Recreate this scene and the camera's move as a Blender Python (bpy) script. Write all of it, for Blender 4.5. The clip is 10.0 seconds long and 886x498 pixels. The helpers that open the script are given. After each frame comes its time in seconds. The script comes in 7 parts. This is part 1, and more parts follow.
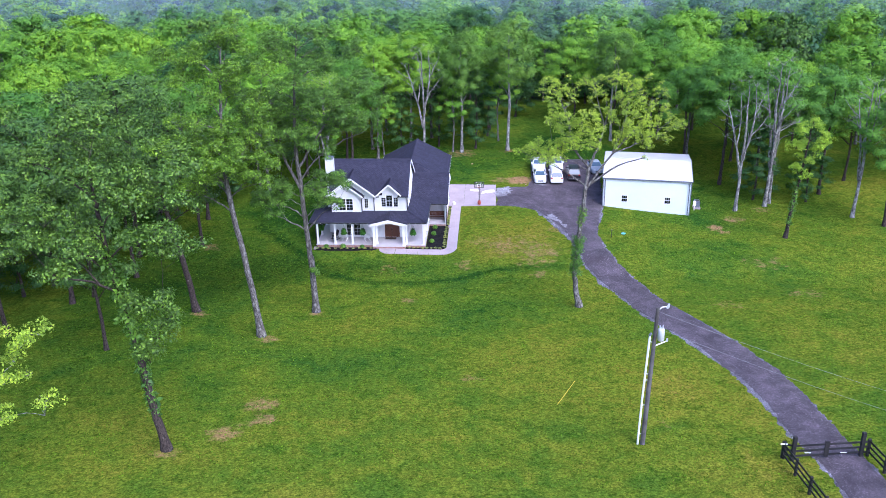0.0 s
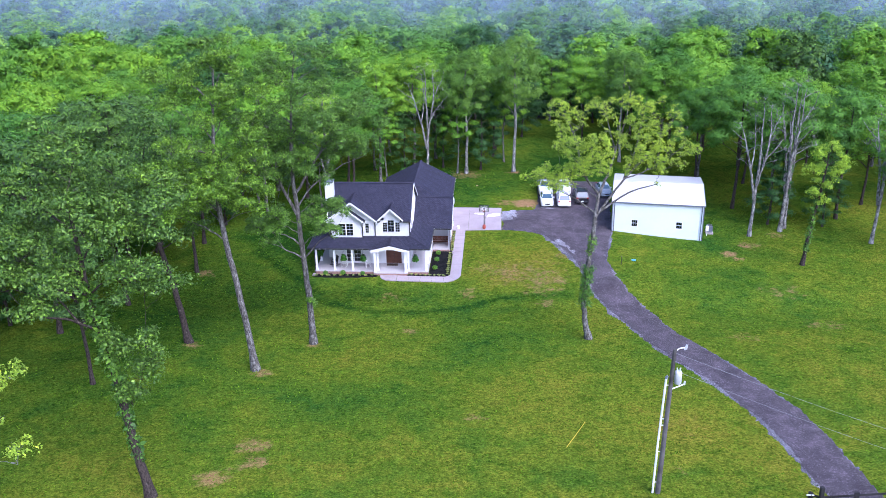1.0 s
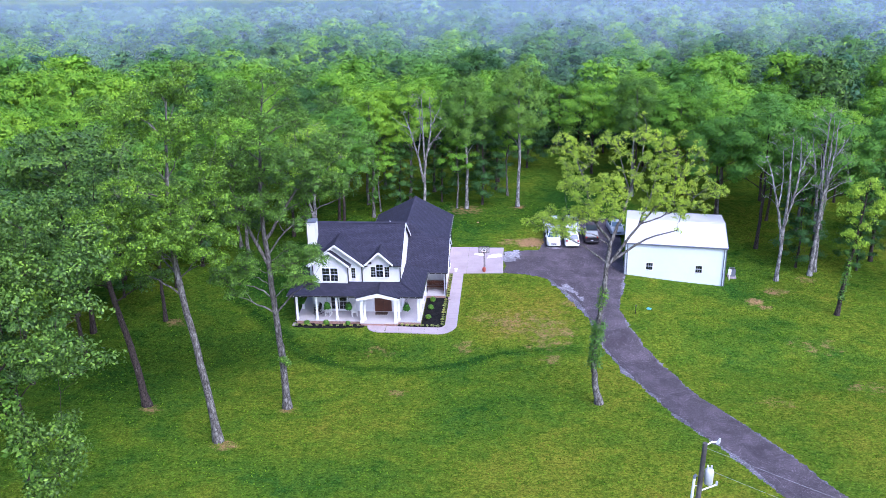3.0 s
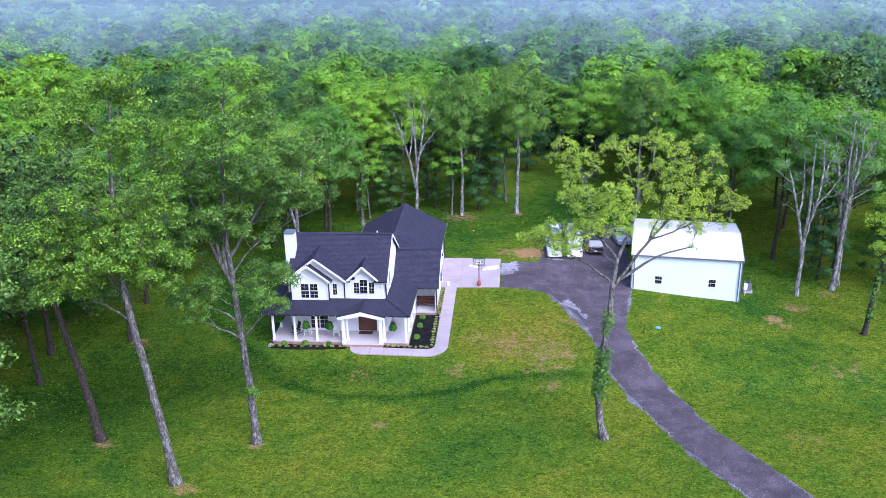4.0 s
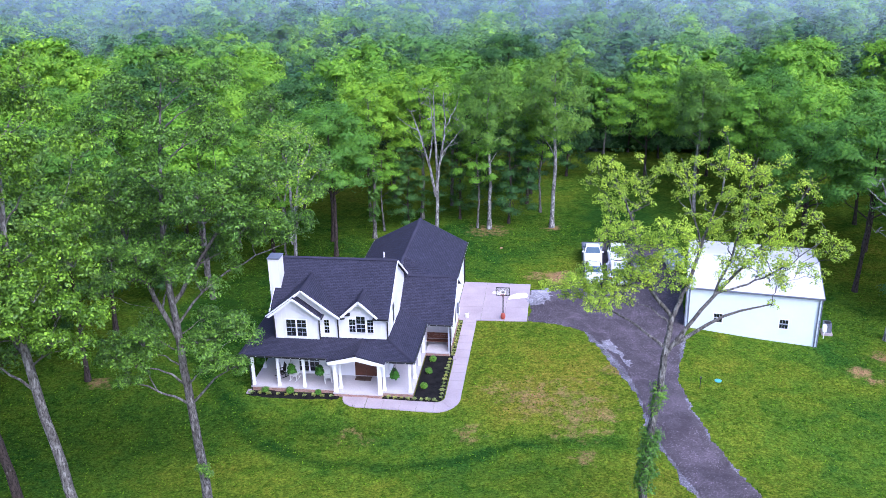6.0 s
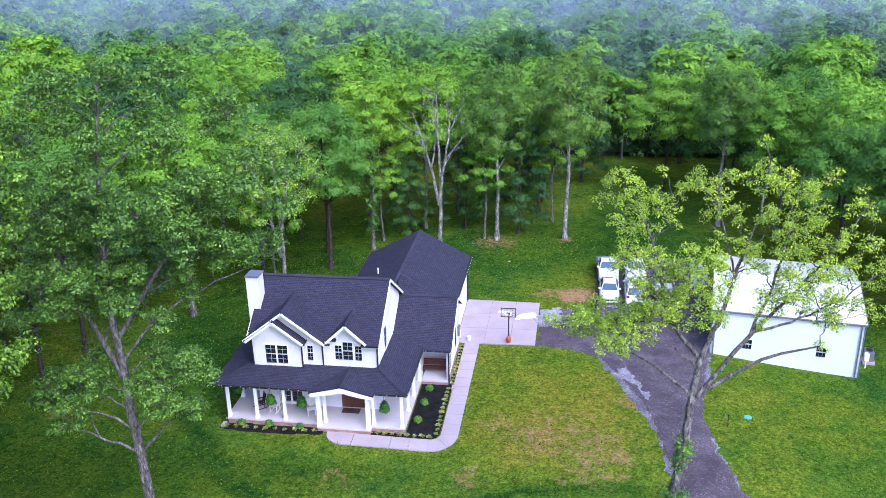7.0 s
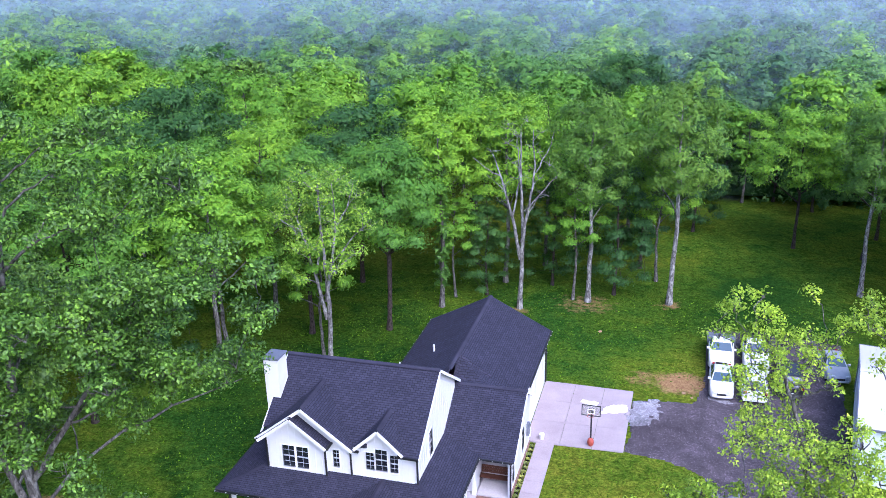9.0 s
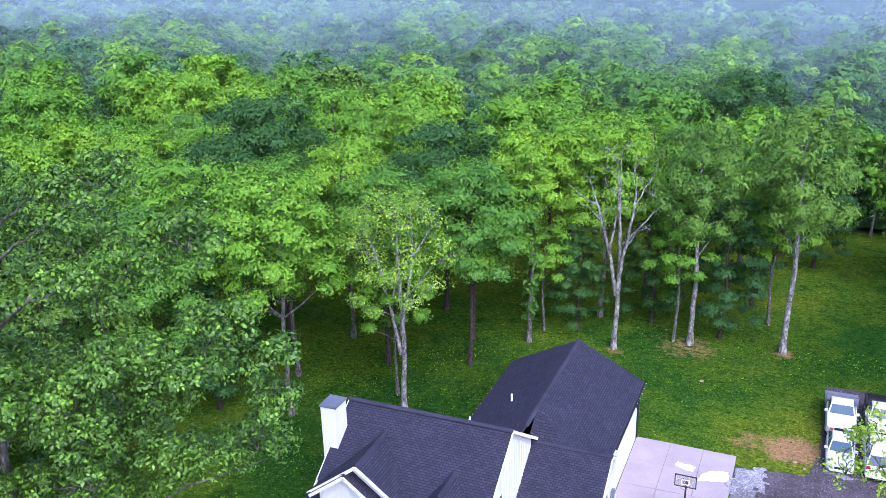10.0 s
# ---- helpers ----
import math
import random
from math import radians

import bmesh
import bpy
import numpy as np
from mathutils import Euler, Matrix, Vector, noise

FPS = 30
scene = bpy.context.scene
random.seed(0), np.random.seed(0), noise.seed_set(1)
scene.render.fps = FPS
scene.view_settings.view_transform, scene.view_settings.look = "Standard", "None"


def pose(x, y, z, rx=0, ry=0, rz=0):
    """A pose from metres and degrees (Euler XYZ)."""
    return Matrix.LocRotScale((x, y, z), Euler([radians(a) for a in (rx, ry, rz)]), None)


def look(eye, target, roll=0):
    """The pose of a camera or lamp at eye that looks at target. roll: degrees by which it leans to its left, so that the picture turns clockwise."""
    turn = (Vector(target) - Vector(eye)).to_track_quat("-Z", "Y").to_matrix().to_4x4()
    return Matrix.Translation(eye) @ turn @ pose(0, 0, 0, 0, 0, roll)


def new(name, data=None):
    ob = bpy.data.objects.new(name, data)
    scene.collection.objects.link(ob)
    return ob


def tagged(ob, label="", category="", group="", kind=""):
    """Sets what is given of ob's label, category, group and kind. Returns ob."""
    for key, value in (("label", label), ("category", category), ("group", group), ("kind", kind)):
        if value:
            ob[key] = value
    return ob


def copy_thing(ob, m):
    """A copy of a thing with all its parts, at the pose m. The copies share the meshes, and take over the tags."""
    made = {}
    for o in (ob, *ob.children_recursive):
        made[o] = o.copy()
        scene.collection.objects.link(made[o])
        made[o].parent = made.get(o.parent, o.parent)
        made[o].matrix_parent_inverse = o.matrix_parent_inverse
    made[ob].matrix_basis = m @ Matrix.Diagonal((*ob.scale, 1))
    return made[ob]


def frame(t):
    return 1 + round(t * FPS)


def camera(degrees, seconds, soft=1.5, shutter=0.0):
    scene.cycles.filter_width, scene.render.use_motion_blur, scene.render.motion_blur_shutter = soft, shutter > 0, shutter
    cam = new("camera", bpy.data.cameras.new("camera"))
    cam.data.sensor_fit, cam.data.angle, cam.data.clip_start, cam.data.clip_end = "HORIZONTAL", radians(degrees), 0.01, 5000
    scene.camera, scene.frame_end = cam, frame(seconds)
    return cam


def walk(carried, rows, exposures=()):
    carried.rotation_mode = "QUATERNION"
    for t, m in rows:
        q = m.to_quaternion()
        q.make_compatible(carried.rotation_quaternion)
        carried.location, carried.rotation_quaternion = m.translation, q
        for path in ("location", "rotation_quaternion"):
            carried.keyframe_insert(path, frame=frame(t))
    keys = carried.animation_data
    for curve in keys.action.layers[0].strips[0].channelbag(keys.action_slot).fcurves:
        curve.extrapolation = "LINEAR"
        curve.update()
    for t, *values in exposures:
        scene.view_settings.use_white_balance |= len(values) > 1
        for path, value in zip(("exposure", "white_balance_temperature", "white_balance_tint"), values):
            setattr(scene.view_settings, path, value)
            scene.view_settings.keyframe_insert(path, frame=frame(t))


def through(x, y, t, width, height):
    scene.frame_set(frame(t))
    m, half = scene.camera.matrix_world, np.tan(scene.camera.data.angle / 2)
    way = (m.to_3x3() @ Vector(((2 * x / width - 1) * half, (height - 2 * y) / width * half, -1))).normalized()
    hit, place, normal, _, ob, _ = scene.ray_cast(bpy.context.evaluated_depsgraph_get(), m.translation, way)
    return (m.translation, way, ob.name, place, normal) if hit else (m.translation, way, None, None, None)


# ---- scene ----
cam = camera(52.6, 10.0, soft=0.5)
METRES, EYE, TILT, LEAN, TURN = 66.0, 42.0, -23.2, 1.0, 3.2
ROWS = [
    (0.0, 0.0, 0.0, 0.0, -0.0, 0.0, -0.0),
    (0.5, 0.0012, 0.0291, 0.01, 0.07, 0.48, -0.05),
    (1.0, 0.0029, 0.0584, 0.0212, 0.33, 0.94, -0.17),
    (1.5, 0.0062, 0.0891, 0.0323, 0.58, 1.41, -0.26),
    (2.0, 0.0115, 0.1226, 0.0426, 0.78, 1.88, -0.32),
    (2.5, 0.0178, 0.1595, 0.0523, 0.89, 2.38, -0.35),
    (4.0, 0.0429, 0.3297, 0.0893, 1.15, 2.31, -0.36),
    (4.5, 0.051, 0.3862, 0.1055, 1.99, 2.05, -0.72),
    (5.0, 0.0588, 0.4397, 0.1227, 3.09, 1.74, -1.19),
    (5.5, 0.0659, 0.4945, 0.1397, 3.58, 1.48, -1.37),
    (7.0, 0.0864, 0.6629, 0.1766, 5.04, 1.34, -1.9),
    (7.5, 0.0907, 0.7177, 0.1926, 5.97, 1.54, -2.27),
    (8.0, 0.0946, 0.7697, 0.2107, 7.39, 1.68, -2.8),
    (8.5, 0.098, 0.8196, 0.2294, 9.01, 1.75, -3.43),
    (9.0, 0.1001, 0.866, 0.2483, 11.82, 1.68, -4.61),
    (9.5, 0.1012, 0.9082, 0.2671, 14.75, 1.5, -5.73),
    (10.0, 0.1, 0.949, 0.2862, 18.55, 1.14, -7.18),
]
walk(cam, [(t, pose(0, 0, EYE, TILT, LEAN, TURN) @ pose(METRES * x, METRES * y, METRES * z, 90 + pitch, roll, yaw)) for t, x, y, z, yaw, pitch, roll in ROWS],
     exposures=((0.0, 1.3, 5250, 22), (10.0, 1.3, 5250, 22)))

# ---- world, sun and exposure ----
world = bpy.data.worlds.new("overcast_sky")
scene.world = world
world.use_nodes = True
wn, wl = world.node_tree.nodes, world.node_tree.links
sky = wn.new("ShaderNodeTexSky")
sky.sky_type = "NISHITA"
sky.sun_disc = False
sky.sun_elevation, sky.sun_rotation = radians(47), radians(140)
sky.air_density, sky.dust_density, sky.ozone_density = 1.0, 3.5, 1.5
wl.new(sky.outputs[0], wn["Background"].inputs[0])
wn["Background"].inputs[1].default_value = 0.155
sun = new("sun", bpy.data.lights.new("sun", "SUN"))
sun.data.energy, sun.data.angle, sun.data.color = 1.4, radians(45), (1.0, 0.97, 0.92)
sun.matrix_world = look((42, 42, 84), (-6, 100, 0))


# ---- materials ----
def material(name, rough=0.8, spec=0.3, metal=0.0):
    m = bpy.data.materials.new(name)
    m.use_nodes = True
    b = m.node_tree.nodes["Principled BSDF"]
    b.inputs["Roughness"].default_value, b.inputs["Metallic"].default_value = rough, metal
    b.inputs["Specular IOR Level"].default_value = spec
    return m, m.node_tree.nodes, m.node_tree.links, b


def ramp(n, l, fac, stops):
    r = n.new("ShaderNodeValToRGB")
    while len(r.color_ramp.elements) < len(stops):
        r.color_ramp.elements.new(0.5)
    for e, (p, c) in zip(r.color_ramp.elements, stops):
        e.position, e.color = p, (*c, 1)
    l.new(fac, r.inputs[0])
    return r.outputs[0]


def noise_at(n, l, scale, detail=4, rough=0.55, dist=0.0, vec=None, where="Object"):
    t = n.new("ShaderNodeTexNoise")
    t.inputs["Scale"].default_value, t.inputs["Detail"].default_value = scale, detail
    t.inputs["Roughness"].default_value, t.inputs["Distortion"].default_value = rough, dist
    l.new(vec or n.new("ShaderNodeTexCoord").outputs[where], t.inputs["Vector"])
    return t.outputs["Fac"]


def blend(n, l, fac, a, b, mode="MIX"):
    x = n.new("ShaderNodeMix")
    x.data_type, x.blend_type = "RGBA", mode
    for value, slot in ((fac, 0), (a, 6), (b, 7)):
        if isinstance(value, (int, float)):
            x.inputs[slot].default_value = value
        elif isinstance(value, tuple):
            x.inputs[slot].default_value = (*value, 1)
        else:
            l.new(value, x.inputs[slot])
    return x.outputs[2]


def bump(n, l, b, height, strength=0.4, distance=0.02):
    p = n.new("ShaderNodeBump")
    p.inputs["Strength"].default_value, p.inputs["Distance"].default_value = strength, distance
    l.new(height, p.inputs["Height"])
    l.new(p.outputs[0], b.inputs["Normal"])


def mottled(name, dark, light, scale=6, rough=0.8, spec=0.3, metal=0.0, bumps=0.3, depth=0.01, where="Object", grit=0.78):
    """A surface between two colours, varied at two scales, with fine relief."""
    m, n, l, b = material(name, rough, spec, metal)
    big, fine = noise_at(n, l, scale * 0.12, 3, where=where), noise_at(n, l, scale * 2.2, 5, 0.65, where=where)
    c = ramp(n, l, big, ((0.3, dark), (0.7, light)))
    f = ramp(n, l, fine, ((0.25, (grit, grit, grit)), (0.75, (1.0, 1.0, 1.0))))
    l.new(blend(n, l, 1.0, c, f, "MULTIPLY"), b.inputs["Base Color"])
    bump(n, l, b, fine, bumps, depth)
    return m


def leaf_material(name, colour, through=0.25, gloss=0.2, vary=0.16):
    """Foliage: leaves differ a little one by one, more by bough and by tree."""
    m, n, l, b = material(name, 0.5, gloss)
    tint = lambda f, warm: tuple(min(c * f * w, 0.9) for c, w in zip(colour, (1 + warm, 1.0, 1 - warm)))
    geo = n.new("ShaderNodeNewGeometry")
    island = ramp(n, l, geo.outputs["Random Per Island"], ((0.0, tint(1 - vary, -0.1)), (0.6, tint(1.0, 0.0)), (1.0, tint(1 + vary * 1.5, 0.12))))
    bough = ramp(n, l, noise_at(n, l, 0.45, 2), ((0.34, (0.8, 0.82, 0.84)), (0.66, (1.22, 1.14, 1.0))))
    info = ramp(n, l, n.new("ShaderNodeObjectInfo").outputs["Random"], ((0.0, (0.78, 0.83, 0.88)), (0.5, (0.98, 0.98, 0.97)), (1.0, (1.3, 1.16, 0.95))))
    # crowns of the closed wood carry a tone each; single trees have none
    own = n.new("ShaderNodeAttribute")
    own.attribute_name = "crown_tone"
    info = blend(n, l, 1.0, info, ramp(n, l, own.outputs["Fac"], ((0.0, (1, 1, 1)), (0.04, (0.5, 0.6, 0.72)), (0.5, (0.92, 0.94, 0.95)), (1.0, (1.4, 1.25, 1.0)))), "MULTIPLY")
    # noise that paints the shade between leaves into the colour
    shade_gaps = noise_at(n, l, 7.0, 3, 0.7)
    leafy = ramp(n, l, shade_gaps, ((0.36, (0.5, 0.54, 0.56)), (0.56, (1.05, 1.05, 1.05))))
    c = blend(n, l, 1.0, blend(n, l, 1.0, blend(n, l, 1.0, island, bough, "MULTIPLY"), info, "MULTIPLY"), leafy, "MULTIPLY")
    l.new(c, b.inputs["Base Color"])
    bump(n, l, b, shade_gaps, 0.5, 0.08)
    tr = n.new("ShaderNodeBsdfTranslucent")
    l.new(blend(n, l, 1.0, c, (1.25, 1.2, 0.7), "MULTIPLY"), tr.inputs[0])
    mix = n.new("ShaderNodeMixShader")
    mix.inputs[0].default_value = through
    l.new(b.outputs[0], mix.inputs[1])
    l.new(tr.outputs[0], mix.inputs[2])
    l.new(mix.outputs[0], n["Material Output"].inputs[0])
    return m


def bark_material(name, crack, mid, lichen, amount):
    """Furrowed bark with pale lichen in patches."""
    m, n, l, b = material(name, 0.95, 0.1)
    mp = n.new("ShaderNodeMapping")
    mp.inputs["Scale"].default_value = (1.0, 1.0, 0.35)
    l.new(n.new("ShaderNodeTexCoord").outputs["Object"], mp.inputs[0])
    furrow = noise_at(n, l, 11, 3, 0.6, 0.4, mp.outputs[0])
    c = ramp(n, l, furrow, ((0.36, crack), (0.58, mid)))
    patch = ramp(n, l, noise_at(n, l, 4.5, 5, 0.75, 0.4, mp.outputs[0]), ((amount, (0, 0, 0)), (amount + 0.16, (0.9, 0.9, 0.9))))
    l.new(blend(n, l, patch, c, lichen), b.inputs["Base Color"])
    bump(n, l, b, furrow, 0.9, 0.05)
    return m


def ground_material():
    m, n, l, b = material("lawn", 0.95, 0.0)
    mp = n.new("ShaderNodeMapping")
    mp.inputs["Scale"].default_value = (1.0, 1.1, 1.0)
    l.new(n.new("ShaderNodeTexCoord").outputs["Object"], mp.inputs[0])
    at = mp.outputs[0]
    big, mid = noise_at(n, l, 0.06, 2, 0.55, 0.6, at), noise_at(n, l, 0.4, 2, 0.6, 0.6, at)
    tuft, blade = noise_at(n, l, 1.9, 2, 0.65, 0.6, at), noise_at(n, l, 6.0, 2, 0.75, 0.3, at)
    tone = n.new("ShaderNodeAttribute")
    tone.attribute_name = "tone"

    def plus(value, factor, rest):
        x = n.new("ShaderNodeMath")
        x.operation = "MULTIPLY_ADD"
        l.new(value, x.inputs[0])
        x.inputs[1].default_value = factor
        if isinstance(rest, float):
            x.inputs[2].default_value = rest
        else:
            l.new(rest, x.inputs[2])
        return x.outputs[0]

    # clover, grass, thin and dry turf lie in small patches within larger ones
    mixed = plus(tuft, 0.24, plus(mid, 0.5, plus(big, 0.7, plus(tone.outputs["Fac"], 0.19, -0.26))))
    c = ramp(n, l, mixed, ((0.22, (0.032, 0.082, 0.012)), (0.38, (0.067, 0.118, 0.012)), (0.52, (0.103, 0.139, 0.013)), (0.68, (0.147, 0.152, 0.018)), (0.84, (0.21, 0.150, 0.044))))
    c = blend(n, l, 1.0, c, ramp(n, l, noise_at(n, l, 2.6, 3, 0.7, 0.4, at), ((0.34, (0.66, 0.7, 0.72)), (0.49, (0.96, 0.97, 0.97)), (0.66, (1.25, 1.22, 1.2)))), "MULTIPLY")
    c = blend(n, l, 1.0, c, ramp(n, l, blade, ((0.32, (0.52, 0.56, 0.58)), (0.5, (0.96, 0.96, 0.96)), (0.68, (1.45, 1.42, 1.4)))), "MULTIPLY")
    clover = ramp(n, l, noise_at(n, l, 0.75, 5, 0.72, 1.0, at), ((0.40, (0.66, 0.78, 0.72)), (0.47, (1.0, 1.0, 1.0)), (0.60, (1.0, 1.0, 1.0)), (0.70, (1.28, 1.16, 1.12))))
    c = blend(n, l, 1.0, c, clover, "MULTIPLY")
    # low tone dims the turf: swale damp and wood shade painted into colour
    tone_level = plus(tone.outputs["Fac"], 0.5, 0.5)
    c = blend(n, l, 1.0, c, ramp(n, l, tone_level, ((0.08, (0.55, 0.63, 0.7)), (0.32, (0.95, 0.98, 0.98)), (0.9, (1.12, 1.06, 1.0)))), "MULTIPLY")
    att = n.new("ShaderNodeAttribute")
    att.attribute_name = "soil"
    add = n.new("ShaderNodeMath")
    add.operation = "MULTIPLY_ADD"
    l.new(noise_at(n, l, 1.1, 8, 0.75, 0.0, at), add.inputs[0])
    add.inputs[1].default_value = 0.75
    l.new(att.outputs["Fac"], add.inputs[2])
    bare = ramp(n, l, add.outputs[0], ((0.5, (0, 0, 0)), (0.68, (0.85, 0.85, 0.85))))
    dirt = ramp(n, l, blade, ((0.3, (0.19, 0.095, 0.052)), (0.7, (0.40, 0.235, 0.125))))
    l.new(blend(n, l, bare, c, dirt), b.inputs["Base Color"])
    hgt = n.new("ShaderNodeMath")
    hgt.operation = "ADD"
    l.new(tuft, hgt.inputs[0])
    l.new(blade, hgt.inputs[1])
    bump(n, l, b, hgt.outputs[0], 1.0, 0.15)
    return m


def gravel_material(name, dark, light, pale):
    m, n, l, b = material(name, 0.85, 0.35)
    tc = n.new("ShaderNodeTexCoord").outputs["Object"]
    v = n.new("ShaderNodeTexVoronoi")
    v.inputs["Scale"].default_value = 16.0
    l.new(tc, v.inputs["Vector"])
    stone = ramp(n, l, v.outputs["Color"], ((0.1, dark), (0.75, light), (1.0, pale)))
    tone_level = ramp(n, l, noise_at(n, l, 0.5, 5, 0.65, 0.5), ((0.33, (0.6, 0.58, 0.61)), (0.52, (0.97, 0.97, 0.98)), (0.70, (1.55, 1.54, 1.6))))
    l.new(blend(n, l, 1.0, stone, tone_level, "MULTIPLY"), b.inputs["Base Color"])
    bump(n, l, b, v.outputs["Distance"], 0.7, 0.05)
    return m


def shingle_material():
    m, n, l, b = material("roof_shingles", 0.88, 0.25)
    tc = n.new("ShaderNodeTexCoord").outputs["UV"]
    br = n.new("ShaderNodeTexBrick")
    br.inputs["Scale"].default_value = 1.0
    br.inputs["Brick Width"].default_value, br.inputs["Row Height"].default_value = 0.30, 0.145
    br.inputs["Mortar Size"].default_value, br.inputs["Mortar Smooth"].default_value = 0.018, 0.3
    br.inputs["Color1"].default_value, br.inputs["Color2"].default_value = (0.024, 0.0235, 0.041, 1), (0.037, 0.036, 0.060, 1)
    br.inputs["Mortar"].default_value = (0.012, 0.012, 0.020, 1)
    l.new(tc, br.inputs["Vector"])
    stain = ramp(n, l, noise_at(n, l, 0.9, 5, 0.6), ((0.3, (0.84, 0.84, 0.85)), (0.7, (1.14, 1.14, 1.16))))
    grit = ramp(n, l, noise_at(n, l, 40, 2), ((0.3, (0.85, 0.85, 0.85)), (0.7, (1.15, 1.15, 1.15))))
    c = blend(n, l, 1.0, blend(n, l, 1.0, br.outputs[0], stain, "MULTIPLY"), grit, "MULTIPLY")
    l.new(c, b.inputs["Base Color"])
    bump(n, l, b, br.outputs["Fac"], -0.5, 0.02)
    return m


def brick_material():
    m, n, l, b = material("skirt_brick", 0.85, 0.2)
    br = n.new("ShaderNodeTexBrick")
    br.inputs["Scale"].default_value = 1.0
    br.inputs["Brick Width"].default_value, br.inputs["Row Height"].default_value = 0.21, 0.075
    br.inputs["Mortar Size"].default_value = 0.008
    br.inputs["Color1"].default_value, br.inputs["Color2"].default_value = (0.20, 0.095, 0.075, 1), (0.36, 0.20, 0.16, 1)
    br.inputs["Mortar"].default_value = (0.27, 0.23, 0.21, 1)
    l.new(n.new("ShaderNodeTexCoord").outputs["UV"], br.inputs["Vector"])
    l.new(br.outputs[0], b.inputs["Base Color"])
    bump(n, l, b, br.outputs["Fac"], -0.5, 0.01)
    return m


def glass_material(name, tint):
    m, n, l, b = material(name, 0.05, 0.6)
    b.inputs["Base Color"].default_value = (*tint, 1)
    return m


LAWN = ground_material()
GRAVEL = gravel_material("road_gravel", (0.042, 0.033, 0.039), (0.078, 0.063, 0.074), (0.21, 0.182, 0.208))
VERGE = gravel_material("pale_gravel", (0.06, 0.055, 0.065), (0.16, 0.15, 0.175), (0.36, 0.34, 0.38))
WASHED = gravel_material("washed_gravel", (0.10, 0.093, 0.107), (0.27, 0.258, 0.285), (0.5, 0.48, 0.52))
SHINGLE = shingle_material()
CAPS = mottled("cap_shingle", (0.028, 0.027, 0.045), (0.044, 0.043, 0.068), 6, 0.9, 0.2)
BRICK = brick_material()
WHITE = mottled("white_siding", (0.62, 0.62, 0.66), (0.68, 0.68, 0.715), 3, 0.55, 0.3, 0, 0.08, grit=0.95)
TRIM = mottled("white_trim", (0.70, 0.70, 0.735), (0.76, 0.76, 0.79), 8, 0.5, 0.35, 0, 0.05, grit=0.95)
BLACK = mottled("black_metal", (0.012, 0.012, 0.014), (0.022, 0.022, 0.025), 8, 0.45, 0.4)
BLACKWOOD = mottled("black_stained_wood", (0.010, 0.010, 0.011), (0.028, 0.026, 0.027), 10, 0.7, 0.3)
CONCRETE = mottled("concrete", (0.33, 0.272, 0.29), (0.405, 0.342, 0.36), 5, 0.8, 0.25, 0, 0.15)
WETCONC = mottled("porch_concrete", (0.44, 0.41, 0.43), (0.53, 0.50, 0.52), 4, 0.55, 0.3, 0, 0.1)
MULCH = mottled("black_mulch", (0.006, 0.006, 0.007), (0.022, 0.02, 0.02), 14, 0.95, 0.1, 0, 0.9, 0.05)
GLASS = glass_material("window_glass", (0.012, 0.015, 0.022))
WOOD = mottled("stained_door_wood", (0.085, 0.032, 0.02), (0.16, 0.065, 0.04), 9, 0.5, 0.35)
PANEL = mottled("pale_metal_panel", (0.58, 0.64, 0.69), (0.64, 0.70, 0.74), 1.2, 0.4, 0.45, 0, 0.04, grit=0.95)
METALROOF = mottled("white_metal_roof", (0.54, 0.535, 0.545), (0.60, 0.595, 0.60), 1.4, 0.38, 0.5, 0, 0.04, grit=0.95)
GREYTRIM = mottled("grey_metal_trim", (0.11, 0.12, 0.16), (0.16, 0.17, 0.21), 5, 0.45, 0.4)
BARK = bark_material("grey_bark", (0.035, 0.031, 0.029), (0.105, 0.098, 0.092), (0.27, 0.262, 0.25), 0.5)
BARKDARK = bark_material("dark_bark", (0.02, 0.016, 0.015), (0.06, 0.047, 0.042), (0.2, 0.18, 0.17), 0.6)
BARKPALE = bark_material("pale_bark", (0.055, 0.05, 0.047), (0.14, 0.134, 0.13), (0.38, 0.37, 0.36), 0.46)
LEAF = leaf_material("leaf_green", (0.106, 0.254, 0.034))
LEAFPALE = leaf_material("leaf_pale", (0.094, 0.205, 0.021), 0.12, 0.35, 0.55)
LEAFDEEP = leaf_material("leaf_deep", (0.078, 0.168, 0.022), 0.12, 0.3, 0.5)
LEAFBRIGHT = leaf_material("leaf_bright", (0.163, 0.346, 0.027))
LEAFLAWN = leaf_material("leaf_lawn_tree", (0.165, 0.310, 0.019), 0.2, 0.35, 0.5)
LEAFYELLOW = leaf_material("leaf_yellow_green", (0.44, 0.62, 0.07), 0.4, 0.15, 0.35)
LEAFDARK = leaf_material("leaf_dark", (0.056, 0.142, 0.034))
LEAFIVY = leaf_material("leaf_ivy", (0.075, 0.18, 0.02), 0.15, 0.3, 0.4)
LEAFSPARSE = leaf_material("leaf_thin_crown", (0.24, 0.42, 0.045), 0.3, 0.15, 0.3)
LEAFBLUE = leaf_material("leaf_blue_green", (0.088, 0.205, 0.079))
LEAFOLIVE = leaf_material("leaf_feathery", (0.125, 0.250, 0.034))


# ---- mesh helpers ----
def thing(name, at, label, category, rz=0.0, group="", kind=""):
    """An Empty at the base of a thing, that parents its parts."""
    ob = new(name)
    ob.empty_display_size = 0.2
    ob.matrix_basis = pose(*at, 0, 0, rz)
    return tagged(ob, label, category, group, kind)


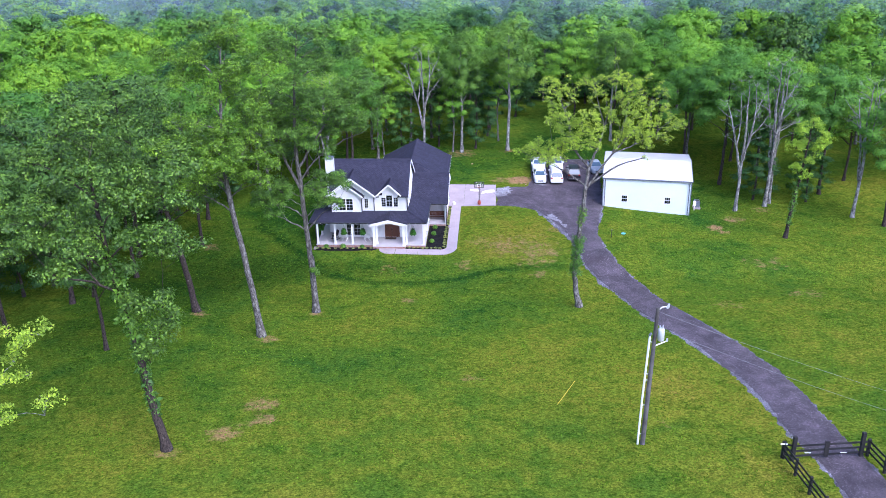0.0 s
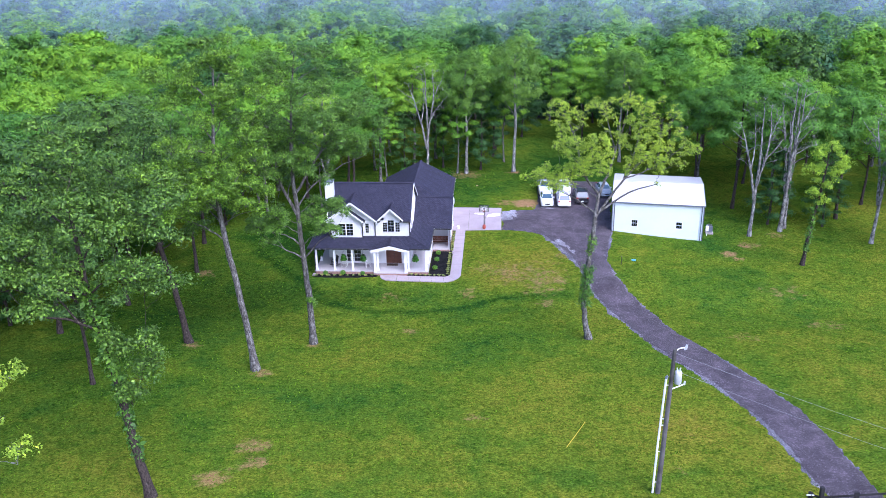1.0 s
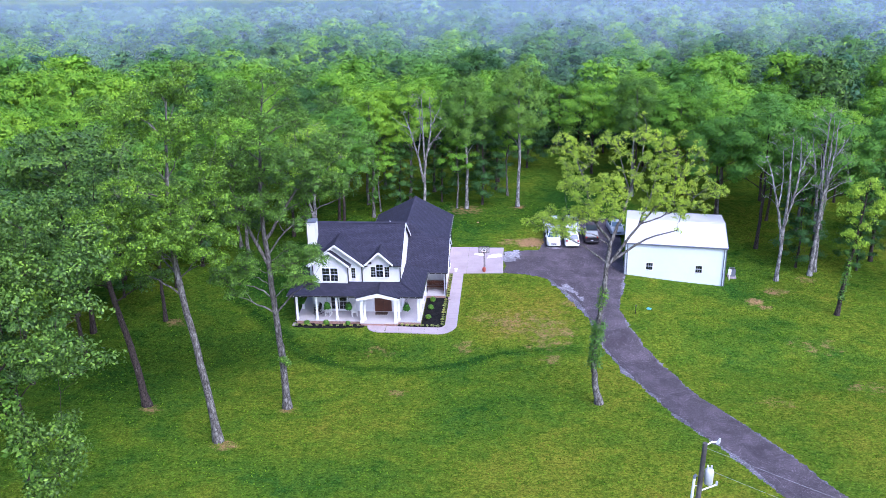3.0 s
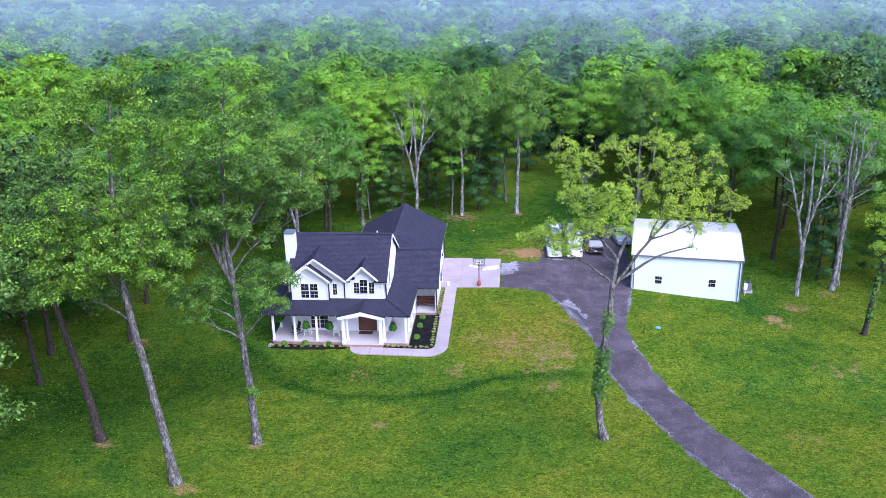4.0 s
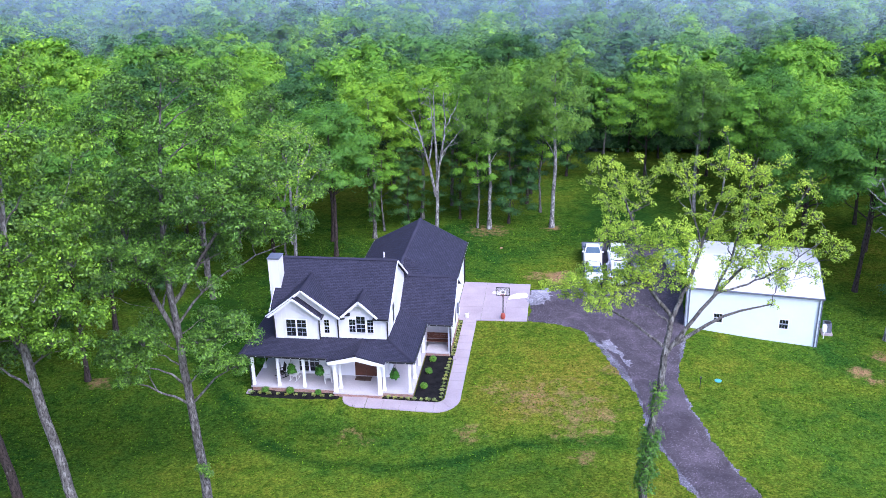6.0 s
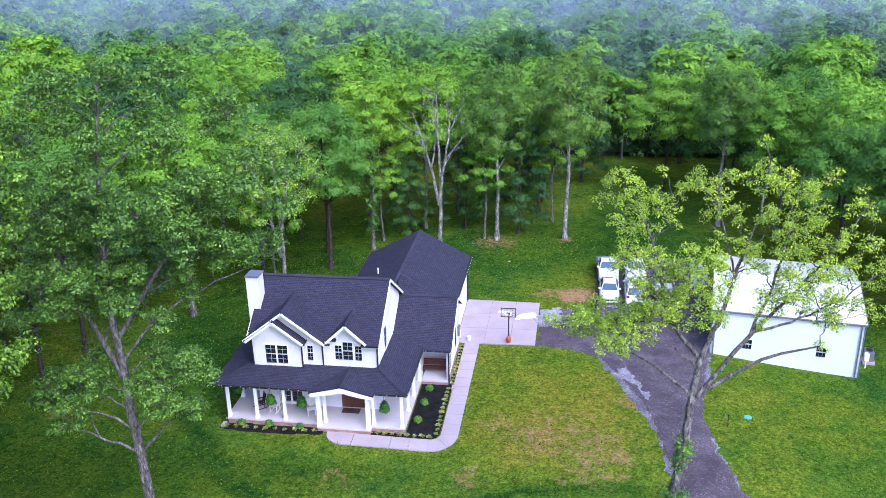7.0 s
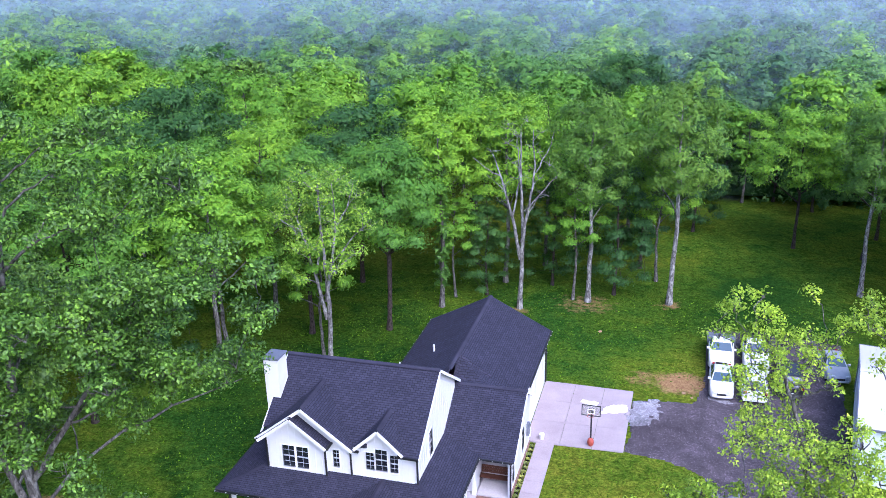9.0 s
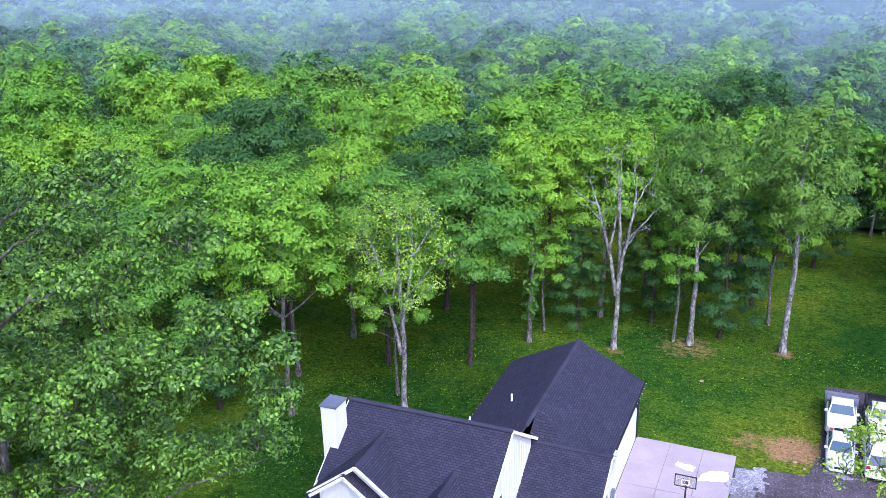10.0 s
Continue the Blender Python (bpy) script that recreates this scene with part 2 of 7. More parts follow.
def part(name, bm, mat, parent=None, label="", smooth=False, kind=""):
    """One mesh object from a bmesh, in the coordinates of its thing."""
    me = bpy.data.meshes.new(name)
    bm.to_mesh(me)
    bm.free()
    me.materials.append(mat)
    if smooth:
        me.polygons.foreach_set("use_smooth", [True] * len(me.polygons))
    ob = new(name, me)
    ob.parent = parent
    return tagged(ob, label, kind=kind)


def mesh_np(name, verts, faces, mat, parent=None, label="", smooth=False, kind="", normals=None):
    """One mesh object from arrays: vertices and faces of one size."""
    me = bpy.data.meshes.new(name)
    v, f = np.asarray(verts, np.float32), np.asarray(faces, np.int32)
    me.vertices.add(len(v))
    me.vertices.foreach_set("co", v.ravel())
    me.loops.add(f.size)
    me.loops.foreach_set("vertex_index", f.ravel())
    me.polygons.add(len(f))
    me.polygons.foreach_set("loop_start", np.arange(len(f), dtype=np.int32) * f.shape[1])
    me.update(calc_edges=True)
    me.validate()
    me.materials.append(mat)
    if smooth or normals is not None:
        me.polygons.foreach_set("use_smooth", [True] * len(me.polygons))
    if normals is not None:
        me.normals_split_custom_set_from_vertices(normals)
    ob = new(name, me)
    ob.parent = parent
    return tagged(ob, label, kind=kind)


def box(bm, x0, x1, y0, y1, z0, z1):
    v = [bm.verts.new((x, y, z)) for z in (z0, z1) for x, y in ((x0, y0), (x1, y0), (x1, y1), (x0, y1))]
    for q in ((3, 2, 1, 0), (4, 5, 6, 7), (0, 1, 5, 4), (1, 2, 6, 5), (2, 3, 7, 6), (3, 0, 4, 7)):
        bm.faces.new([v[i] for i in q])
    return bm


def boxes(*rows):
    bm = bmesh.new()
    for r in rows:
        box(bm, *r)
    return bm


def bevelled(bm, width=0.02, segments=2):
    bmesh.ops.bevel(bm, geom=bm.edges[:], offset=width, segments=segments, profile=0.6, affect="EDGES")
    return bm


def slab(bm, pts, thick, uv=True):
    """A plate under the polygon pts, with shingle courses laid along its slope."""
    p = [Vector(q) for q in pts]
    nrm = (p[1] - p[0]).cross(p[2] - p[0]).normalized()
    if nrm.z < 0:
        p.reverse()
        nrm = -nrm
    top, low = [bm.verts.new(q) for q in p], [bm.verts.new(q - nrm * thick) for q in p]
    faces = [bm.faces.new(top), bm.faces.new(low[::-1])]
    for i in range(len(p)):
        j = (i + 1) % len(p)
        faces.append(bm.faces.new((top[i], low[i], low[j], top[j])))
    lay = bm.loops.layers.uv.verify()
    along = Vector((-nrm.y, nrm.x, 0)).normalized() if nrm.xy.length > 1e-4 else Vector((1, 0, 0))
    up = nrm.cross(along)
    for f in faces:
        for c in f.loops:
            c[lay].uv = (c.vert.co.dot(along), c.vert.co.dot(up))
    return bm


def roof(name, plates, thick, parent, label="", mat=None):
    bm = bmesh.new()
    for pts in plates:
        slab(bm, pts, thick)
    return part(name, bm, mat or SHINGLE, parent, label)


def beam(bm, a, b, w, h):
    """A square bar from a to b, w wide and h high (h upright)."""
    a, b = Vector(a), Vector(b)
    d = (b - a).normalized()
    s = d.cross(Vector((0, 0, 1)))
    s = s.normalized() if s.length > 1e-3 else Vector((1, 0, 0))
    u = s.cross(d).normalized()
    v = [bm.verts.new(p + s * i * w / 2 + u * j * h / 2) for p in (a, b) for i, j in ((-1, -1), (1, -1), (1, 1), (-1, 1))]
    for q in ((0, 1, 2, 3), (7, 6, 5, 4), (0, 4, 5, 1), (1, 5, 6, 2), (2, 6, 7, 3), (3, 7, 4, 0)):
        bm.faces.new([v[i] for i in q])
    return bm


def tube(bm, pts, radii, sides=8):
    """A round bar through pts with a radius for each, closed at both ends."""
    pts = [Vector(p) for p in pts]
    rings = []
    for i, p in enumerate(pts):
        d = (pts[min(i + 1, len(pts) - 1)] - pts[max(i - 1, 0)]).normalized()
        s = d.cross(Vector((0.31, 0.95, 0.05))).normalized()
        u = s.cross(d)
        r = radii[i] if isinstance(radii, (list, tuple)) else radii
        rings.append([bm.verts.new(p + (s * math.cos(a) + u * math.sin(a)) * r) for a in (2 * math.pi * k / sides for k in range(sides))])
    for a, b in zip(rings, rings[1:]):
        for k in range(sides):
            bm.faces.new((a[k], a[(k + 1) % sides], b[(k + 1) % sides], b[k]))
    bm.faces.new(rings[0][::-1])
    bm.faces.new(rings[-1])
    return bm


def wall_panel(bm, axis, at, thick, a0, a1, z0, z1, holes=()):
    """An upright wall along x (axis 'x', outer face y = at) or along y, with openings (a0, a1, z0, z1) through it."""
    cuts = sorted({a0, a1, *[h[0] for h in holes], *[h[1] for h in holes]})
    for p, q in zip(cuts, cuts[1:]):
        spans, low = [], z0
        for h in sorted((h for h in holes if h[0] <= p and h[1] >= q), key=lambda h: h[2]):
            spans.append((low, h[2]))
            low = h[3]
        spans.append((low, z1))
        for s, e in spans:
            if e - s > 1e-4:
                if axis == "x":
                    box(bm, p, q, min(at, at + thick), max(at, at + thick), s, e)
                else:
                    box(bm, min(at, at + thick), max(at, at + thick), p, q, s, e)
    bmesh.ops.remove_doubles(bm, verts=bm.verts[:], dist=1e-4)
    return bm


def prism(bm, axis, at, thick, pts):
    """A flat polygon of (a, z) points, thick deep from the plane at."""
    f = (lambda a, z, d: (a, d, z)) if axis == "x" else (lambda a, z, d: (d, a, z))
    va, vb = [bm.verts.new(f(a, z, at)) for a, z in pts], [bm.verts.new(f(a, z, at + thick)) for a, z in pts]
    bm.faces.new(va), bm.faces.new(vb[::-1])
    for i in range(len(pts)):
        j = (i + 1) % len(pts)
        bm.faces.new((va[j], va[i], vb[i], vb[j]))
    bmesh.ops.recalc_face_normals(bm, faces=bm.faces[:])
    return bm


# ---- the ground ----
PROFILE = ((-500, 9), (30, 4.6), (44, 3.4), (54, 2.5), (66, 1.5), (74, 0.95), (80, 0.4), (86, -0.15), (91, -0.45), (94.3, -0.12), (95.4, 0.2), (96.1, 0.28), (97.3, 0.36), (104, 0.45),
           (110, 0.6), (118, 0.75), (135, 0.85), (160, 0.9), (220, -1.0), (320, -2.5), (900, -4), (4000, -4))
PY, PZ = [p[0] for p in PROFILE], [p[1] for p in PROFILE]


def ground_at(x, y):
    z = np.interp(y, PY, PZ)
    u, w = np.clip((x - 10) / 18, 0, 1), np.clip((y - 82) / 14, 0, 1) * np.clip((170 - y) / 40, 0, 1)
    z = z - 0.95 * u * u * (3 - 2 * u) * w
    return z + 0.05 * np.sin(x * 0.21 + 1.3) * np.cos(y * 0.17) + 0.03 * np.sin(x * 0.53 + y * 0.41)


def gz(x, y):
    return float(ground_at(x, y))


SOIL = ((-21.4, 73.6, 1.0, 0.6), (-17.9, 80.1, 0.9, 0.5), (-29.9, 79.8, 1.0, 0.55), (-24, 53.4, 1.0, 0.55), (8.6, 82.5, 0.8, 0.4), (-19, 61, 1.5, 0.55), (-18, 58.5, 1.2, 0.6),
        (-20.5, 56.5, 1.6, 0.5), (3, 98.0, 4.5, 0.4), (-0.5, 99, 3, 0.38), (5, 91.7, 1.0, 0.55), (-3.5, 93.6, 1.4, 0.4), (6.5, 96.5, 1.3, 0.45), (3.5, 120.9, 1.9, 0.9), (1.2, 121.0, 1.8, 0.5), (27.5, 106, 1.0, 0.75), (28.2, 104.6, 0.8, 0.6),
        (30.5, 108.6, 1.6, 0.5), (-9, 84, 1.0, 0.5), (7.6, 103, 1.2, 0.6), (4.5, 95, 2.2, 0.4), (-11, 130.8, 1.0, 0.5), (-5.4, 133.6, 2.6, 0.45), (2, 134.9, 1.1, 0.55), (-12, 92.5, 2.0, 0.3),
        (31, 96, 2.5, 0.3), (33, 88, 2.0, 0.4), (24, 84, 2.0, 0.32), (-2, 66, 1.2, 0.35), (13, 59, 0.8, 0.4), (34.5, 112, 1.2, 0.5), (-34, 97, 1.2, 0.5))


# x, y, radii, tone; strong lows under trees put wood shade into the turf
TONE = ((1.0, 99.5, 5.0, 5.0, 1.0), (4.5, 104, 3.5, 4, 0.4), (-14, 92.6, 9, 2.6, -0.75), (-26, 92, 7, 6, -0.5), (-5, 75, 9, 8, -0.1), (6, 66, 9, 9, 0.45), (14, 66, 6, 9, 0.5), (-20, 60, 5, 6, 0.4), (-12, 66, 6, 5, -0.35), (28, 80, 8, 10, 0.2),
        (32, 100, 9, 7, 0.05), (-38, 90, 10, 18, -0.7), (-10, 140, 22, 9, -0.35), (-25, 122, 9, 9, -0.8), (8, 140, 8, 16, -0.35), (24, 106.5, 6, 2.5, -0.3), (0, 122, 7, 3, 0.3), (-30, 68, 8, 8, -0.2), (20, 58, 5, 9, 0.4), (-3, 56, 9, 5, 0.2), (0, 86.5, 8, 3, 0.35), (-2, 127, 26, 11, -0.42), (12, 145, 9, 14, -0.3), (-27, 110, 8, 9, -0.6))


def vnoise(x, y, seed=0):
    """Smooth noise from -1 to 1 on a unit lattice."""
    xi, yi = np.floor(x).astype(np.int64), np.floor(y).astype(np.int64)
    fx, fy = x - xi, y - yi
    fx, fy = fx * fx * (3 - 2 * fx), fy * fy * (3 - 2 * fy)
    h = lambda i, j: ((np.sin((i * 127.1 + j * 311.7 + seed * 74.7) % 6283.0) * 43758.5453) % 1.0) * 2 - 1
    return (h(xi, yi) * (1 - fx) + h(xi + 1, yi) * fx) * (1 - fy) + (h(xi, yi + 1) * (1 - fx) + h(xi + 1, yi + 1) * fx) * fy


def axis_steps(lo, hi, step, far, grow=1.18):
    mid = np.arange(lo, hi + step / 2, step)
    out, d, a, b = [], step, [], []
    while hi + sum(a) < far:
        d *= grow
        a.append(d)
    return np.concatenate([lo - np.cumsum(a)[::-1], mid, hi + np.cumsum(a)])


def build_ground():
    xs, ys = axis_steps(-60, 60, 0.8, 3000), axis_steps(40, 140, 0.6, 3000)
    gx, gy = np.meshgrid(xs, ys)
    z = ground_at(gx, gy)
    v = np.stack([gx, gy, z], -1).reshape(-1, 3)
    w = len(xs)
    i = (np.arange(len(ys) - 1)[:, None] * w + np.arange(w - 1)[None, :]).ravel()
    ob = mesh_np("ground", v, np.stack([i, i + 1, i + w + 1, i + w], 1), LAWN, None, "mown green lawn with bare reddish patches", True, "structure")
    soil = np.zeros(len(v), np.float32)
    for x, y, r, s in SOIL:
        d = np.hypot(v[:, 0] - x, (v[:, 1] - y) * 1.3) / r
        soil = np.maximum(soil, 0.42 * s * np.clip(1.6 - d, 0, 1))
    ob.data.attributes.new("soil", "FLOAT", "POINT").data.foreach_set("value", soil)
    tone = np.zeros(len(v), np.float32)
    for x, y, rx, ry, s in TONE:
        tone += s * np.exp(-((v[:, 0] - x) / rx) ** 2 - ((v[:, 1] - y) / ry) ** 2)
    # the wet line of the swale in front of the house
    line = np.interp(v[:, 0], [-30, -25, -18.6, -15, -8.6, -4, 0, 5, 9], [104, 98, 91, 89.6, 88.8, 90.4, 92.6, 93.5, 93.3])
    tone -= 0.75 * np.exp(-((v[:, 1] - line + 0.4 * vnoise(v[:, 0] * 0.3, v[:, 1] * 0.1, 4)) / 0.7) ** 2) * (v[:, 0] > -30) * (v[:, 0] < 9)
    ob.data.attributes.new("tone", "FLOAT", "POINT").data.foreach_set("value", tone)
    return tagged(ob, category="ground")


def inside(px, py, poly):
    hit = np.zeros(px.shape, bool)
    for (x0, y0), (x1, y1) in zip(poly, poly[1:] + poly[:1]):
        cross = (y0 > py) != (y1 > py)
        with np.errstate(divide="ignore", invalid="ignore"):
            hit ^= cross & (px < (x1 - x0) * (py - y0) / (y1 - y0 + 1e-12) + x0)
    return hit


def draped(name, polys, step, lift, ragged, mat, label, category, kind="structure", seed=0.0):
    """A sheet laid on the ground inside the polygons, with uneven edges."""
    allp = np.array([p for q in polys for p in q])
    xs, ys = np.arange(allp[:, 0].min() - 1, allp[:, 0].max() + 1, step), np.arange(allp[:, 1].min() - 1, allp[:, 1].max() + 1, step)
    gx, gy = np.meshgrid(xs, ys)
    wob = lambda k: ragged * (1.5 * vnoise(gx * 0.45 * k, gy * 0.45, seed) + vnoise(gx * 1.3, gy * 1.3 * k, seed + 5) + 0.8 * vnoise(gx * 3.4 * k, gy * 3.4, seed + 9))
    keep = np.zeros(gx.shape, bool)
    for poly in polys:
        keep |= inside(gx + wob(1.0), gy + wob(1.13), list(poly))
    w = len(xs)
    cell = keep[:-1, :-1] & keep[1:, :-1] & keep[:-1, 1:] & keep[1:, 1:]
    r, c = np.nonzero(cell)
    i = r * w + c
    quads = np.stack([i, i + 1, i + w + 1, i + w], 1)
    used, inv = np.unique(quads, return_inverse=True)
    v = np.stack([gx, gy, ground_at(gx, gy) + lift], -1).reshape(-1, 3)[used]
    # the rim sinks into the turf
    rim = np.bincount(inv.ravel(), minlength=len(used)) < 4
    v[rim, 2] -= lift + 0.03
    return tagged(mesh_np(name, v, inv.reshape(-1, 4), mat, None, label, True, kind), category=category)


def strip(points):
    """A road's outline from rows of (x, y, half width)."""
    left, right = [], []
    for i, (x, y, h) in enumerate(points):
        a, b = points[max(i - 1, 0)], points[min(i + 1, len(points) - 1)]
        d = Vector((b[0] - a[0], b[1] - a[1])).normalized()
        left.append((x - d.y * h, y + d.x * h))
        right.append((x + d.y * h, y - d.x * h))
    return left + right[::-1]


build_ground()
ROAD = ((26.6, 30, 1.9), (26.0, 42, 1.9), (25.0, 52, 1.9), (24.2, 58, 1.95), (23.6, 63, 2.05), (22.6, 68, 2.1), (20.8, 73, 2.15), (18.4, 78, 2.15), (15.9, 83.5, 2.15), (14.2, 88.5, 2.1), (12.5, 93, 2.1),
        (11.2, 97.5, 2.0), (10.6, 101.5, 1.95), (10.2, 106, 3.2), (9.6, 110, 4.6), (9.4, 112, 4.6))
LOT = ((0.05, 110.75), (0.05, 117.8), (4.2, 118.3), (4.9, 120.5), (5.0, 130.8), (15.6, 130.5), (14.2, 111.2), (13.2, 108.5), (12.4, 105), (6.8, 106.4), (5.2, 109.2), (2.6, 110.5))
draped("road", [strip(ROAD), LOT], 0.14, 0.055, 0.11, GRAVEL, "dark grey crushed gravel drive and parking area", "road", seed=0.4)
draped("gravel_verge", [strip([(x - 0.1, y, h + 0.12) for x, y, h in ROAD])], 0.13, 0.03, 0.17, VERGE, "pale loose gravel along the drive", "gravel", seed=2.0)


# ---- trees ----
def tube_arrays(pts, radii, sides):
    pts, radii = np.asarray(pts, float), np.asarray(radii, float)
    d = np.gradient(pts, axis=0)
    d /= np.linalg.norm(d, axis=1)[:, None] + 1e-9
    ref = np.array([0.31, 0.95, 0.05])
    s = np.cross(d, ref)
    s /= np.linalg.norm(s, axis=1)[:, None] + 1e-9
    u = np.cross(s, d)
    a = np.arange(sides) * 2 * np.pi / sides
    v = pts[:, None, :] + radii[:, None, None] * (np.cos(a)[None, :, None] * s[:, None, :] + np.sin(a)[None, :, None] * u[:, None, :])
    i, j = np.meshgrid(np.arange(len(pts) - 1), np.arange(sides), indexing="ij")
    k = (j + 1) % sides
    f = np.stack([i * sides + j, i * sides + k, (i + 1) * sides + k, (i + 1) * sides + j], -1).reshape(-1, 4)
    return v.reshape(-1, 3), f


def curve_between(rng, a, b, n, sag, wob):
    """A bent line from a to b, which rises before it spreads."""
    t = np.linspace(0, 1, n)[:, None]
    p = a + (b - a) * t
    p[:, 2] += sag * np.sin(np.pi * t[:, 0]) * np.linalg.norm(b - a)
    w = np.cumsum(rng.normal(0, wob, (n, 3)), 0)
    w -= w[-1] * t
    return p + w * np.sin(np.pi * t)


def leaf_arrays(rng, at, out, size, droop=0.2, three=False, jit=0.3):
    """Folded leaf blades at the given places, facing outward and up."""
    n = len(at)
    nrm = out * 0.75 + rng.normal(0, jit, (n, 3)) + np.array([0, 0, 0.5])
    nrm /= np.linalg.norm(nrm, axis=1)[:, None] + 1e-9
    d = np.cross(nrm, rng.normal(0, 1, (n, 3)))
    d /= np.linalg.norm(d, axis=1)[:, None] + 1e-9
    s = np.cross(nrm, d)
    ln = size * rng.uniform(0.65, 1.35, n)[:, None]
    if three:
        v = np.stack([at - s * ln * 0.34, at + s * ln * 0.34, at + d * ln - nrm * ln * droop], 1).reshape(-1, 3)
        return v, np.arange(3 * n).reshape(-1, 3)
    mid = at + d * ln * 0.45
    tip = at + d * ln - nrm * ln * droop
    v = np.stack([at, mid + s * ln * 0.29 + nrm * ln * 0.08, tip, mid - s * ln * 0.29 + nrm * ln * 0.08], 1).reshape(-1, 3)
    return v, np.arange(4 * n).reshape(-1, 4)


def unit(v):
    return v / (np.linalg.norm(v, axis=-1, keepdims=True) + 1e-9)


def foliage(rng, cen, rad, mid, k, size, quad=False, wide=0.34, inner=0.2, under=0.25, jit=0.35, lift=0.35, whole=0.3):
    """Leafy boughs: round each centre k leaves on its shell, most of them on the upper side; the share inner of larger leaf masses within.
    Leaves take their shading from the bough that they sit on. mid: the crown's own centre. Returns vertices, triangles, normals."""
    cen, rad = np.asarray(cen, float), np.asarray(rad, float)
    i = np.repeat(np.arange(len(cen)), k)
    q = unit(rng.normal(0, 1, (len(i), 3)))
    q[:, 2] = np.where((q[:, 2] < -0.1) & (rng.uniform(0, 1, len(i)) > under), -q[:, 2], q[:, 2])
    deep = rng.uniform(0, 1, (len(i), 1)) < inner
    at = cen[i] + q * rad[i] * np.where(deep, rng.uniform(0.1, 0.6, (len(i), 1)), rng.uniform(0.62, 1.12, (len(i), 1)))
    soft = unit(unit(q / rad[i] * rad[i].mean(1, keepdims=True)) * (1 - whole) + unit(at - mid) * whole + np.array([0, 0, lift]))
    nrm = unit(soft + rng.normal(0, jit, (len(i), 3)))
    nrm = np.where((nrm * soft).sum(1, keepdims=True) < 0.1, soft, nrm)
    d = unit(np.cross(nrm, rng.normal(0, 1, (len(i), 3))) + 0.5 * q)
    d = unit(d - nrm * (d * nrm).sum(1, keepdims=True))
    s = np.cross(nrm, d)
    ln = size * rng.uniform(0.65, 1.35, (len(i), 1)) * np.where(deep, 2.2, 1.0)
    if quad:
        half = at + d * ln * 0.45
        v = np.stack([at, half - s * ln * wide * 0.85, at + d * ln - nrm * ln * 0.15, half + s * ln * wide * 0.85], 1)
        j = 4 * np.arange(len(i))[:, None]
        f = np.concatenate([j + np.array([0, 2, 1])[None], j + np.array([0, 3, 2])[None]])
        shade = np.repeat(unit(soft * 0.65 + nrm * 0.35), 4, 0)
    else:
        v = np.stack([at - s * ln * wide, at + d * ln - nrm * ln * 0.12, at + s * ln * wide], 1)
        f = 3 * np.arange(len(i))[:, None] + np.array([0, 2, 1])[None]
        shade = np.repeat(unit(soft * 0.75 + nrm * 0.25), 3, 0)
    e1, e2 = v[:, 1] - v[:, 0], v[:, 2] - v[:, 0]
    if (np.cross(e1, e2) * nrm).sum() > 0:
        f = f[:, ::-1]
    return v.reshape(-1, 3), f, shade


